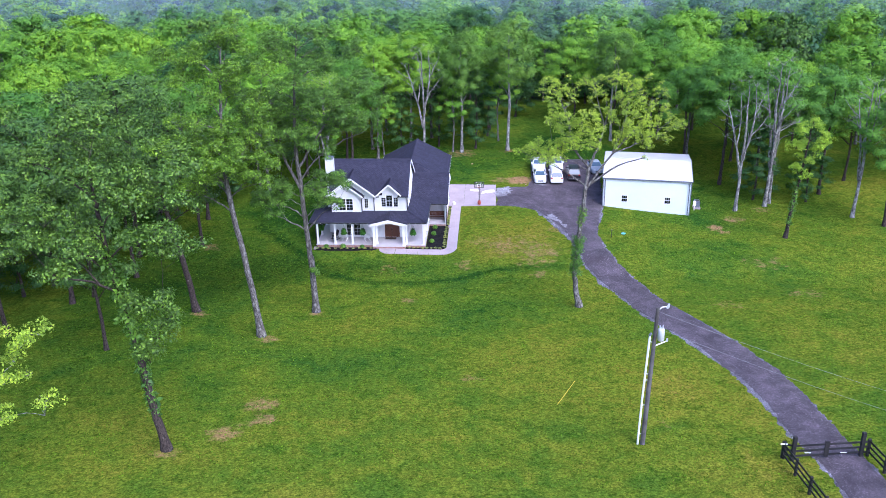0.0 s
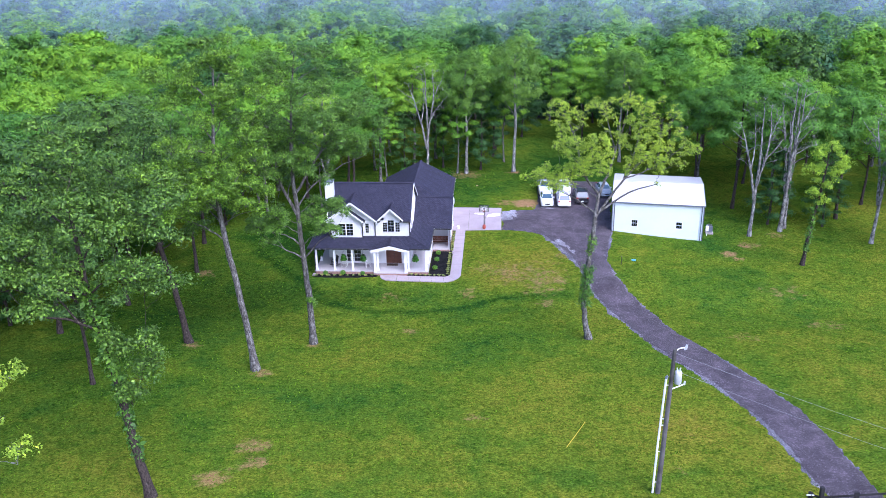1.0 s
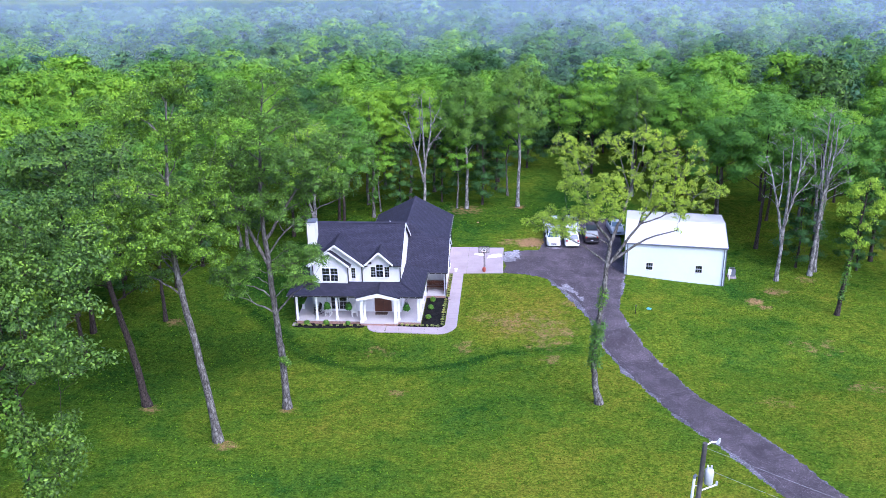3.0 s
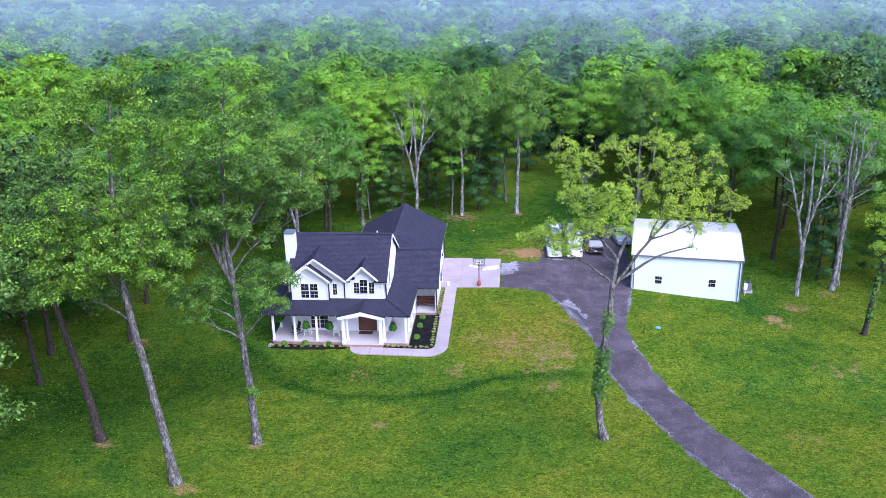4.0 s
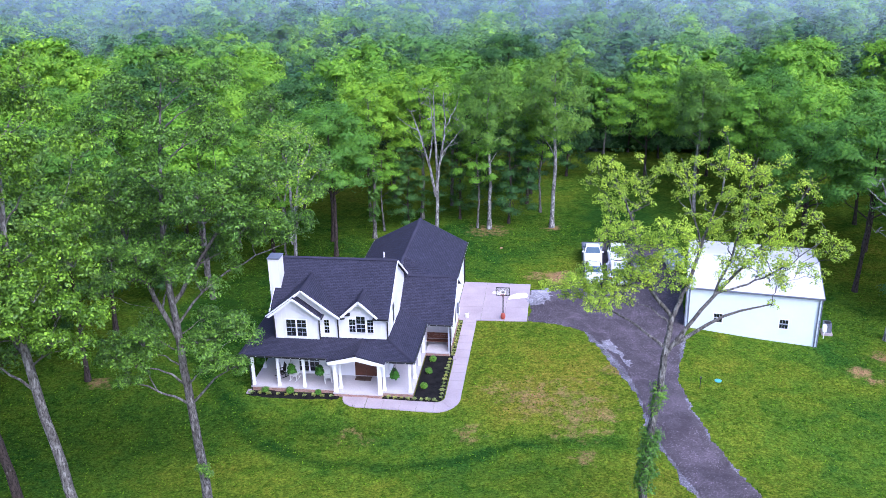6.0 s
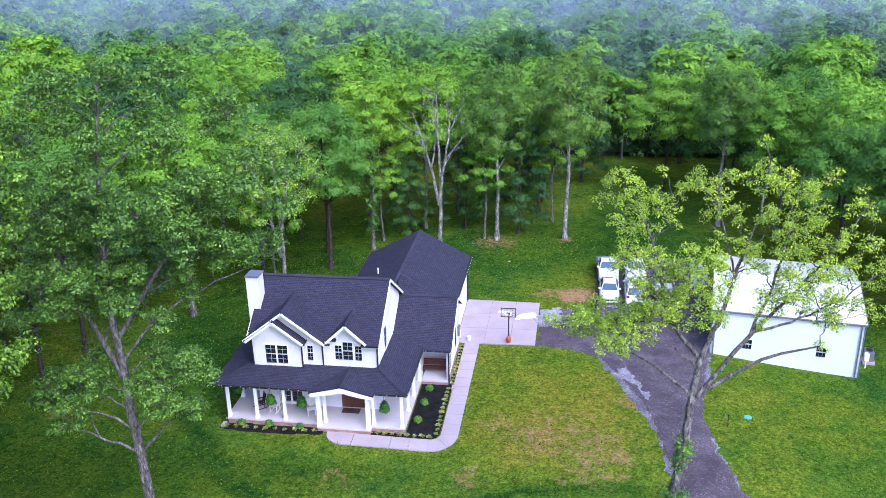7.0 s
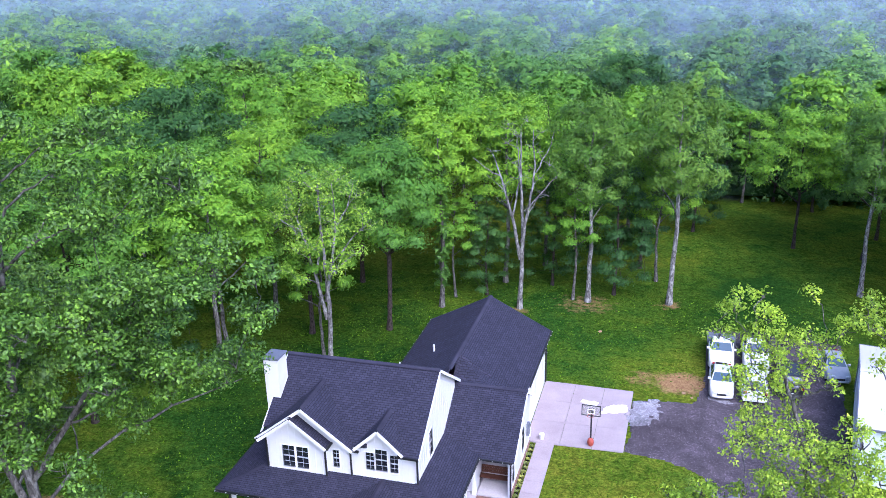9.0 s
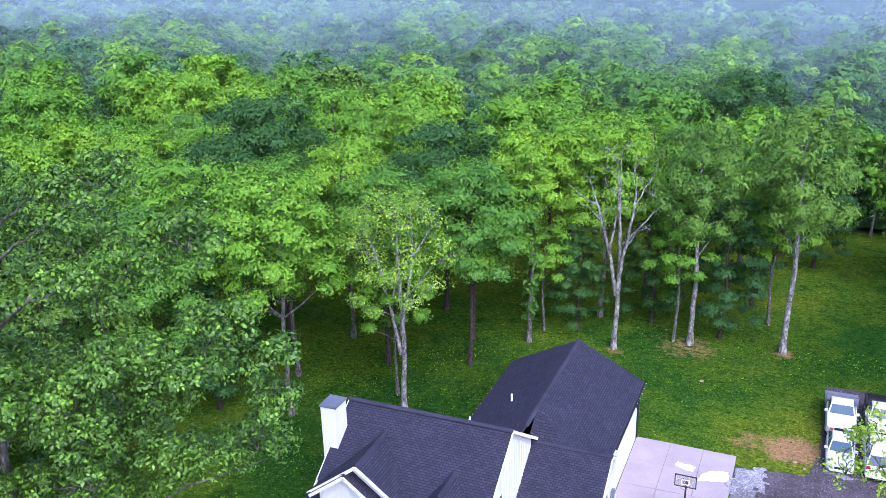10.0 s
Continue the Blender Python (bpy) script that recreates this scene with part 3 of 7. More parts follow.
def tree(at, label, trunk, blobs, leaves, size, leaf_mat, bark_mat, seed, group="", limbs=True, twigs=5, bare=(), ivy=(), name="tree", three=False, jit=0.45, main=(), level=0.8, sprigs=0, sprig=0.4, wide=0.34, inner=0.2):
    """A tapered trunk (rows x, y, z, radius from the base), limbs to each bough of the crown, twigs, and leaves on the boughs (leaves: how many on each bough or sprig).
    blobs: clumps (x, y, z, rx, ry, rz). bare: ends of leafless limbs. ivy: (z0, z1, radius, count) of leaves round the trunk."""
    rng = np.random.default_rng(seed)
    ob = thing(name, at, label, "tree", group=group)
    tr = np.array(trunk, float)
    # trunk, smoothly resampled, with a flared foot
    t = np.linspace(0, 1, max(10, len(tr) * 4))
    s = np.linspace(0, 1, len(tr))
    pts = np.stack([np.interp(t, s, tr[:, k]) for k in range(3)], 1)
    for _ in range(2):
        pts[1:-1] = (pts[:-2] + 2 * pts[1:-1] + pts[2:]) / 4
    rad = np.interp(t, s, tr[:, 3])
    pts[1:-1, :2] += rng.normal(0, 0.03, (len(pts) - 2, 2))
    rad *= 1 + 0.55 * np.exp(-(pts[:, 2] - pts[0, 2]) / 0.45)
    pts[0, 2] -= 0.25
    vs, fs, base = [], [], 0

    def add(p, r, sides):
        nonlocal base
        v, f = tube_arrays(p, r, sides)
        vs.append(v), fs.append(f + base)
        base += len(v)

    add(pts, rad, 9)
    nodes = [np.array([*p, r]) for p, r in zip(pts, rad)][int(len(pts) * 0.3):]
    for line, r0, r1 in main:
        line = np.array(line, float)
        u, w = np.linspace(0, 1, len(line) * 3), np.linspace(0, 1, len(line))
        p = np.stack([np.interp(u, w, line[:, k]) for k in range(3)], 1)
        p[1:-1] = (p[:-2] + p[1:-1] + p[2:]) / 3
        p[1:-1] += rng.normal(0, 0.04, (len(p) - 2, 3))
        add(p, np.linspace(r0, r1, len(p)), 7)
        nodes += [np.array([*x, y]) for x, y in zip(p[2:], np.linspace(r0, r1, len(p))[2:])]
    goals = [(np.array(b[:3], float), np.array(b[3:6], float)) for b in blobs] + [(np.array(q, float), np.array([0.5, 0.5, 0.5])) for q in bare]
    axis = lambda c: math.hypot(c[0] - np.interp(c[2], pts[:, 2], pts[:, 0]), c[1] - np.interp(c[2], pts[:, 2], pts[:, 1]))
    for c, r in sorted(goals, key=lambda g: axis(g[0]) + 0.15 * g[0][2]):
        # each limb springs from the branch below it that lies nearest
        nn = np.array(nodes)
        d = np.linalg.norm(nn[:, :3] - c, axis=1)
        up = c[2] - nn[:, 2]
        cost = d + 3.0 * np.clip(0.45 * d - up, 0, None) - 3.5 * np.clip(nn[:, 3], 0, 0.15)
        k = int(np.argmin(cost))
        r0 = min(nn[k, 3] * 0.75, 0.022 + 0.018 * d[k])
        if limbs and d[k] > 0.5:
            steps = 4 if three else 8
            p = curve_between(rng, nn[k, :3], c, steps, 0.06, 0.07)
            rr = np.linspace(r0, max(0.016, r0 * 0.3), steps)
            add(p, rr, 3 if three else 5)
            nodes += [np.array([*x, y]) for x, y in zip(p[2:], rr[2:])]
        for _ in range(twigs):
            q = rng.normal(0, 1, 3)
            q /= np.linalg.norm(q)
            q[2] = abs(q[2]) * 0.8 + 0.1
            e = c + q * r * rng.uniform(0.7, 0.98)
            p = curve_between(rng, c - np.array([0, 0, 0.25 * r[2]]), e, 4, 0.05, 0.05)
            add(p, np.linspace(0.022, 0.008, 4), 3)
    mesh_np("trunk", np.concatenate(vs), np.concatenate(fs), bark_mat, ob, "", True)
    if blobs:
        b = np.array(blobs, float)
        mid = np.array([b[:, 0].mean(), b[:, 1].mean(), b[:, 2].min() + 0.35 * np.ptp(b[:, 2])])
        cen, rad = b[:, :3], b[:, 3:6]
        if sprigs:
            # each bough carries sprigs over its upper side and rim
            area = (rad[:, 0] * rad[:, 1]) ** 0.5 * rad[:, 2] ** 0.5
            m = np.maximum((sprigs * area / area.mean()).astype(int), 2)
            i = np.repeat(np.arange(len(b)), m)
            q = unit(rng.normal(0, 1, (len(i), 3)))
            q[:, 2] = np.where((q[:, 2] < -0.2) & (rng.uniform(0, 1, len(i)) < level), -q[:, 2], q[:, 2])
            cen = cen[i] + q * rad[i] * rng.uniform(0.5, 1.08, (len(i), 1))
            w = sprig * rng.uniform(0.7, 1.3, (len(i), 1))
            rad = np.concatenate([w, w, w * rng.uniform(0.5, 0.85, (len(i), 1))], 1)
        v, f, nr = foliage(rng, cen, rad, mid, leaves, size, quad=not three, wide=wide, inner=0.0 if sprigs else inner, jit=jit, whole=0.1 if sprigs else 0.35, lift=0.05 if sprigs else 0.25, under=0.4 if sprigs else 0.2)
        mesh_np("crown", v, f, leaf_mat, ob, "", normals=nr)
    for z0, z1, rr, count in ivy:
        z = rng.uniform(z0, z1, max(count // 12, 3))
        a = rng.uniform(0, 2 * np.pi, len(z))
        w = rr * rng.uniform(0.25, 0.75, len(z)) * (0.55 + 0.45 * np.sin((z - z0) * 2.4 + seed) ** 2)
        p = np.stack([np.interp(z, pts[:, 2], pts[:, 0]) + np.cos(a) * w, np.interp(z, pts[:, 2], pts[:, 1]) + np.sin(a) * w, z], 1)
        v, f, nr = foliage(rng, p, np.full((len(z), 3), 0.3), p.mean(0), 12, size, quad=not three)
        mesh_np("ivy", v, f, LEAFIVY, ob, "dark green ivy climbing the trunk", normals=nr)
    return ob


def crown_blobs(rng, z0, z1, r, n, flat=0.55, peak=0.45):
    """Flattened boughs over a rounded crown from z0 to z1 of radius r, widest at the share peak of its height, and some within."""
    out = []
    for i in range(n):
        f = ((i + 0.5) / n) ** 0.85
        w = r * math.sqrt(max(1 - ((f - peak) / (1.04 - peak if f > peak else peak + 0.25)) ** 2, 0.02))
        a = i * 2.4 + rng.uniform(-0.4, 0.4)
        d = w * (rng.uniform(0.68, 1.0) if i % 4 else rng.uniform(0.15, 0.55))
        k = r * rng.uniform(0.2, 0.34)
        z = z0 + (z1 - z0) * f + rng.uniform(-0.6, 0.6)
        out.append((math.cos(a) * d, math.sin(a) * d, z, k, k * rng.uniform(0.8, 1.1), k * rng.uniform(flat, flat + 0.25)))
    return out


# the tall trees of the lawn, each from its own foot
def lawn_tree(x, y, label, trunk, blobs, *a, **k):
    z = gz(x, y)
    rs, finer = np.random.default_rng(int(abs(x * 10))), []
    for p, q, h, a0, b0, c0 in blobs:
        # each clump is several smaller ones round a gap
        for i in range(5 if a0 > 1.25 else 1):
            ang, f = i * 1.257 + rs.uniform(-0.5, 0.5), (rs.uniform(0.6, 0.9) if a0 > 1.25 else 0)
            g = rs.uniform(0.4, 0.54) if a0 > 1.25 else 1.0
            finer.append((p + math.cos(ang) * a0 * f, q + math.sin(ang) * b0 * f, h + rs.uniform(-1.0, 0.9) * c0 * (f > 0), a0 * g, b0 * g, c0 * g * 1.05))
    blobs = finer
    return tree((x, y, z), label, [(p - x, q - y, h - z, r) for p, q, h, r in trunk], [(p - x, q - y, h - z, *(0.98 * e for e in s)) for p, q, h, *s in blobs], *a,
                **{**k, "main": [([(p - x, q - y, h - z) for p, q, h in line], r0, r1) for line, r0, r1 in k.get("main", ())], "bare": [(p - x, q - y, h - z) for p, q, h in k.get("bare", ())]})


lawn_tree(-24.2, 54, "tall leaning oak with ivied dark trunk and wide green crown",
          [(-24.2, 54, 2.4, 0.34), (-24.8, 54, 7, 0.29), (-25.3, 54.2, 12, 0.26), (-26.4, 54.6, 18, 0.2), (-26.8, 55, 23, 0.1)],
          [(-26, 54.5, 21, 3.0, 3, 2.2), (-29.5, 55, 22.5, 3.2, 3.2, 2.4), (-22.6, 54.5, 21, 2.6, 2.6, 2.0), (-26.5, 56, 25.2, 2.8, 2.8, 2.2), (-30.6, 57, 25.6, 2.6, 2.6, 2.0), (-22.5, 56, 24, 2.4, 2.4, 1.8),
           (-21.2, 54, 18.6, 1.4, 1.4, 0.9), (-28.5, 52.5, 18.6, 2.4, 2.4, 1.5), (-23.2, 54, 14.6, 1.3, 1.3, 1.1), (-32.5, 54, 20, 2.4, 2.4, 2.0), (-27.2, 55, 27.2, 1.8, 1.8, 1.3), (-23.4, 53.9, 12.2, 1.24, 1.2, 1.3), (-24.2, 53.6, 10.4, 1.0, 1.0, 1.1), (-24.9, 53.8, 14.6, 1.1, 1.1, 1.0)],
          54, 0.21, LEAFDEEP, BARKDARK, 11, sprigs=12, sprig=0.6, ivy=((3.0, 9.5, 0.45, 1200), (9.5, 16, 0.9, 2400)))
lawn_tree(-22.2, 74.3, "tall hardwood with a pale leaning trunk and full green crown",
          [(-22.2, 74.3, 1.0, 0.33), (-23.0, 74.4, 9, 0.27), (-24.0, 74.6, 15.5, 0.23), (-24.1, 75, 21, 0.16), (-23.4, 75.5, 28, 0.05)],
          [(-24, 75, 18.5, 3.2, 3, 2.2), (-27.5, 75, 19.5, 2.8, 2.8, 2.3), (-21.8, 75.2, 20.4, 2.4, 2.4, 2.2), (-25.5, 76, 23, 3.2, 3, 2.4), (-21.6, 76, 24.2, 2.6, 2.6, 2.0), (-24, 76, 27, 2.6, 2.6, 2.0),
           (-27.6, 76.5, 26, 2.0, 2, 1.7), (-23.2, 75.5, 29.3, 1.7, 1.7, 1.2), (-21, 74.5, 17.2, 1.5, 1.5, 1.2), (-26.8, 73.2, 16.3, 2.0, 2, 1.4), (-24, 73, 17.2, 2.1, 1.9, 1.5), (-21.6, 73.5, 18.6, 1.7, 1.7, 1.3), (-26.4, 74, 21, 2.0, 2.0, 1.6)],
          76, 0.175, LEAFLAWN, BARK, 12, sprigs=13, sprig=0.5, bare=((-25.8, 74.4, 17.6),))
lawn_tree(-18.2, 80.7, "tall oak with pale forked trunk and open green crown",
          [(-18.2, 80.7, 0.3, 0.33), (-18.35, 80.8, 6, 0.27), (-18.7, 81, 12, 0.23), (-19.0, 81.2, 16, 0.19), (-19.0, 81.5, 21, 0.13), (-18.2, 82, 28, 0.04)],
          [(-19, 81.5, 22.5, 2.8, 2.8, 2.2), (-22, 82, 23, 2.6, 2.6, 2.1), (-15.8, 82, 22.6, 2.6, 2.6, 1.9), (-18, 82.5, 26.2, 2.8, 2.8, 2.0), (-14.6, 83, 25, 2.3, 2.3, 1.6), (-21.2, 82, 26.6, 2.1, 2.1, 1.7),
           (-12.2, 83.5, 22.2, 1.9, 1.9, 1.3), (-12.6, 85.4, 18.9, 1.2, 1.2, 0.7), (-13.6, 86.6, 17.9, 1.2, 1.5, 0.7), (-17.5, 84, 17.6, 1.7, 1.7, 1.2), (-14.6, 84, 19.1, 1.4, 1.4, 0.9), (-19.8, 84, 19.6, 2.0, 2.0, 1.4), (-12.6, 84, 23.6, 1.2, 1.2, 0.8), (-20.8, 83, 16.4, 1.6, 1.6, 1.1), (-23.5, 83.5, 21, 1.8, 1.8, 1.3), (-15.6, 81.5, 13.9, 1.5, 1.5, 1.1), (-17.6, 81, 13.2, 1.1, 1.1, 0.9), (-21.3, 81, 13, 1.6, 1.6, 1.2),
           (-22.6, 80.5, 12, 1.0, 1.0, 0.7), (-17.4, 82, 27.5, 1.5, 1.5, 1.0), (-17.85, 80.4, 4.9, 0.45, 0.45, 0.75), (-22.5, 82.5, 19.5, 1.6, 1.6, 1.1), (-15.6, 83, 19, 1.4, 1.4, 0.8),
           (-16.2, 80.8, 14.2, 1.8, 1.6, 1.2), (-16.0, 80.6, 12.1, 1.3, 1.3, 0.9), (-21.8, 80.8, 12.3, 1.6, 1.5, 1.1), (-20.4, 80, 13.6, 1.2, 1.2, 0.9), (-15.7, 80, 21.8, 2.1, 2.0, 1.6), (-14.1, 81.5, 20.4, 1.7, 1.7, 1.2), (-19.5, 79.8, 20, 2.1, 2.0, 1.6), (-21.6, 80, 17.8, 1.8, 1.8, 1.3), (-17.4, 80, 18.2, 1.5, 1.5, 1.1)],
          84, 0.145, LEAFPALE, BARK, 13, sprigs=11, sprig=0.42, bare=((-22.6, 80.5, 16.2),), main=((((-18.85, 81.1, 13.5), (-20.4, 81.4, 16.6), (-21.6, 81.8, 20)), 0.17, 0.06), (((-18.95, 81.2, 15.5), (-17.0, 82, 18.4), (-15, 83, 21.5)), 0.14, 0.05), (((-18.8, 81.1, 14.2), (-17.4, 82.6, 16.2), (-14.6, 84.8, 17.4), (-13.0, 86.4, 17.7)), 0.08, 0.02)))
rngd = np.random.default_rng(41)
FORKS = ((((9.0, 83.5, 14.8), (7.6, 83.9, 16.4), (7.2, 84.4, 18.1), (6.7, 84.9, 19.9), (6.1, 85.2, 21.1), (5.3, 85.5, 22.3)), 0.12, 0.03),
         (((7.6, 83.9, 16.4), (6.1, 83.6, 16.6), (4.7, 83.4, 16.1), (3.5, 83.6, 16.6)), 0.06, 0.02),
         (((9.4, 83.7, 15.7), (10.0, 84.4, 16.9), (10.4, 84.8, 18.5), (10.8, 85.1, 19.8), (11.5, 85.6, 21.5), (11.7, 86.2, 23.7)), 0.13, 0.03),
         (((10.4, 84.8, 18.5), (9.8, 85.8, 21.0), (9.2, 86.3, 23.1)), 0.06, 0.02),
         (((8.7, 82.9, 12.7), (9.9, 83.2, 14.5), (11.2, 83.7, 16.2), (12.6, 84.1, 17.7), (13.7, 84.4, 19.0), (14.8, 84.7, 20.1), (15.8, 85.2, 21.9)), 0.13, 0.02),
         (((11.2, 83.7, 16.2), (12.6, 83.6, 16.8), (14.1, 83.8, 17.4), (15.3, 84.0, 18.1), (16.8, 84.4, 19.6)), 0.07, 0.02),
         (((11.2, 83.7, 16.2), (12.3, 84.7, 18.5), (12.7, 85.5, 21.3), (13.2, 86.0, 23.3)), 0.08, 0.02))
vase = []
for i in range(250):
    # leaf clusters along the outer part of every fork, thickest in the upper crown
    j = (0, 1, 2, 3, 4, 5, 6, 1, 4, 0, 6, 5, 1)[i % 13]
    line = FORKS[j][0]
    u = rngd.uniform(0.3, 1.0) ** (0.75 if j != 1 else 1.0) * (len(line) - 1)
    k = min(int(u), len(line) - 2)
    p, q = Vector(line[k]), Vector(line[k + 1])
    c = p.lerp(q, u - k) + Vector((rngd.normal(0, 0.85), rngd.normal(0, 0.9), rngd.normal(0.15, 0.6)))
    r = rngd.uniform(0.26, 0.5)
    vase.append((c.x, c.y, min(c.z, 24.8), r, r, r))
for i in range(70):
    # the lower inner crown, over the lot
    r = rngd.uniform(0.28, 0.5)
    vase.append((rngd.uniform(4.6, 10.0), rngd.uniform(82.0, 84.2), rngd.uniform(16.6, 20.4), r, r, r))
lawn_tree(8.6, 82.75, "thin-leaved tall tree with a pale forked trunk beside the drive",
          [(8.6, 82.75, 0.3, 0.3), (8.1, 82.75, 2.4, 0.26), (8.0, 82.75, 3.9, 0.245), (8.1, 82.75, 5.9, 0.235), (8.3, 82.75, 8.2, 0.222), (8.5, 82.75, 10.2, 0.21), (8.7, 82.9, 12.7, 0.19), (9.0, 83.5, 14.8, 0.15), (9.4, 83.7, 15.7, 0.12)],
          vase, 18, 0.108, LEAFYELLOW, BARK, 14, twigs=3, jit=0.5, level=0.4, sprigs=9, sprig=0.2, main=FORKS,
          ivy=((3.6, 7.8, 0.95, 3600), (9.0, 10.8, 0.6, 800)))
lawn_tree(-30.5, 80.4, "dark-trunked oak with a low green crown",
          [(-30.5, 80.4, 0.5, 0.33), (-31.2, 80.5, 6, 0.28), (-32.3, 80.6, 11, 0.22), (-32.6, 81, 19, 0.07)],
          [(-32, 80.8, 14.5, 2.8, 2.8, 1.9), (-35, 81, 17, 3.0, 3, 2.0), (-29.4, 81, 15, 2.4, 2.4, 1.7), (-32, 82, 19, 3.0, 3, 2.2), (-28.4, 80.4, 12, 1.5, 1.5, 1.0), (-34.6, 80.4, 13, 2.0, 2, 1.3), (-30, 82, 18.5, 2.2, 2.2, 1.6)],
          30, 0.24, LEAFDEEP, BARKDARK, 15, sprigs=14, sprig=0.55)

# a light green crown that hangs in from outside the lawn
lawn_tree(-35.5, 47.5, "light green tree with a bare dead branch",
          [(-35.5, 47.5, 3.0, 0.3), (-34.8, 47.8, 7, 0.24), (-34, 48, 11, 0.17), (-33.5, 48, 16, 0.05)],
          [(-31, 48, 15, 1.7, 1.7, 1.1), (-28.6, 48.2, 15.4, 1.1, 1.1, 0.6), (-31.5, 48, 12.2, 1.6, 1.6, 1.0), (-33.5, 48, 16.5, 2.2, 2.2, 1.6), (-36, 48, 14, 2.4, 2.4, 1.8), (-28.8, 47.6, 10.8, 0.9, 0.9, 0.4), (-32, 47.5, 9.4, 1.2, 1.2, 0.7)],
          26, 0.2, LEAFYELLOW, BARKPALE, 16, sprigs=12, sprig=0.4, bare=((-29.2, 47.8, 9.6),))
lawn_tree(35.3, 103.2, "slender tree with ivy up its trunk and yellow-green leaves",
          [(35.3, 103.2, -0.4, 0.22), (35.7, 103.3, 4, 0.18), (36.2, 103.4, 8, 0.13), (36.8, 103.5, 14, 0.04)],
          [(36, 103.3, 8.6, 1.3, 1.3, 1.2), (37.2, 103.5, 10.4, 1.5, 1.5, 1.1), (35.2, 103.5, 10.8, 1.2, 1.2, 0.9), (36.8, 103.7, 12.8, 1.6, 1.6, 1.0), (38.3, 103.5, 11.4, 1.1, 1.1, 0.7), (35.8, 103.5, 13.2, 0.9, 0.9, 0.6)],
          24, 0.2, LEAFSPARSE, BARKDARK, 17, sprigs=11, sprig=0.38, ivy=((1.5, 8.0, 0.42, 700),), twigs=5)


# ---- the farmhouse ----
house = thing("house", (-14, 103, 0.3), "white two-storey farmhouse with dark shingle roofs and wraparound porch", "house")


def hp(name, bm, mat, label="", parent=None, **k):
    """A part of the house, given in world places."""
    bmesh.ops.translate(bm, verts=bm.verts[:], vec=(14, -103, -0.3))
    return part(name, bm, mat, parent or house, label, **k)


def hroof(name, plates, thick, label=""):
    for p in plates:
        hp(name, slab(bmesh.new(), p, thick), SHINGLE, label)


def uv_box(bm):
    lay = bm.loops.layers.uv.verify()
    bm.normal_update()
    for f in bm.faces:
        for c in f.loops:
            p = c.vert.co
            c[lay].uv = (p.x + p.y, p.z) if abs(f.normal.z) < 0.7 else (p.x, p.y)
    return bm


WIN_L, WIN_S = (-18.56, -16.94, 4.33, 5.78), (-15.55, -15.15, 4.56, 5.72)
WIN_T = ((-13.53, -13.03, 4.72, 5.86), (-12.95, -12.24, 4.72, 6.14), (-12.08, -11.59, 4.72, 5.88))
WIN_LOW, DOOR = (-17.9, -16.25, 1.0, 2.75), (-13.3, -11.5, 0.77, 2.9)
SIDE = (101.85, 102.6, 4.4, 6.1)
WING_W = ((104.6, 105.3, 1.3, 2.7), (107.6, 108.4, 1.7, 3.4))
# walls
hp("wall", wall_panel(bmesh.new(), "x", 99.6, 0.15, -19.5, -10.5, 0.3, 3.9, (WIN_LOW, DOOR)), WHITE)
bm = wall_panel(bmesh.new(), "x", 99.2, 0.15, -19.5, -15.9, 3.9, 6.25, (WIN_L,))
prism(bm, "x", 99.2, 0.15, ((-19.5, 6.25), (-15.9, 6.25), (-17.72, 7.66)))
box(bm, -16.05, -15.9, 99.35, 99.65, 3.9, 6.25)
hp("wall", bm, WHITE)
bm = wall_panel(bmesh.new(), "x", 99.5, 0.15, -15.9, -10.5, 3.9, 6.2, (WIN_S, *WIN_T))
prism(bm, "x", 99.5, 0.15, ((-19.7, 6.2), (-14.35, 6.2), (-17.1, 8.3)))
prism(bm, "x", 99.5, 0.15, ((-13.85, 6.2), (-11.25, 6.2), (-11.25, 6.32), (-12.58, 7.55), (-13.85, 6.32)))
hp("wall", bm, WHITE)
bm = wall_panel(bmesh.new(), "y", -10.5, -0.15, 99.65, 107.6, 0.3, 6.2, (SIDE,))
prism(bm, "y", -10.5, -0.15, ((99.65, 6.2), (107.6, 6.2), (107.6, 6.48), (103.7, 9.16), (99.65, 6.38)))
hp("wall", bm, WHITE)
bm = wall_panel(bmesh.new(), "y", -19.5, 0.15, 99.65, 107.6, 0.3, 6.2)
prism(bm, "y", -19.5, 0.15, ((99.65, 6.2), (107.6, 6.2), (107.6, 6.48), (103.7, 9.16), (99.65, 6.38)))
hp("wall", bm, WHITE)
hp("wall", wall_panel(bmesh.new(), "x", 107.6, -0.15, -19.35, -10.65, 0.3, 6.2), WHITE)
# wing
bm = wall_panel(bmesh.new(), "y", -6.15, -0.15, 104.1, 110.3, 0.45, 3.6, WING_W)
prism(bm, "y", -6.15, -0.15, ((104.1, 3.6), (110.3, 3.6), (110.3, 4.4), (107.9, 5.95)))
box(bm, -8.3, -6.3, 106.2, 106.35, 0.45, 3.9)
box(bm, -8.45, -8.3, 104.2, 106.35, 0.45, 3.6)
box(bm, -10.5, -8.45, 104.2, 104.35, 0.45, 3.6)
hp("wall", bm, WHITE)
# garage
bm = wall_panel(bmesh.new(), "y", -6.55, -0.15, 110.3, 118.6, 0.5, 5.0, ((111.6, 114.3, 0.8, 3.0), (114.9, 117.6, 0.8, 3.0)))
box(bm, -15.1, -14.95, 107.6, 118.6, 0.5, 5.0)
box(bm, -14.95, -6.7, 118.45, 118.6, 0.5, 5.0)
prism(bm, "x", 118.6, -0.15, ((-15.1, 5.0), (-6.55, 5.0), (-10.75, 7.2)))
hp("wall", bm, WHITE)
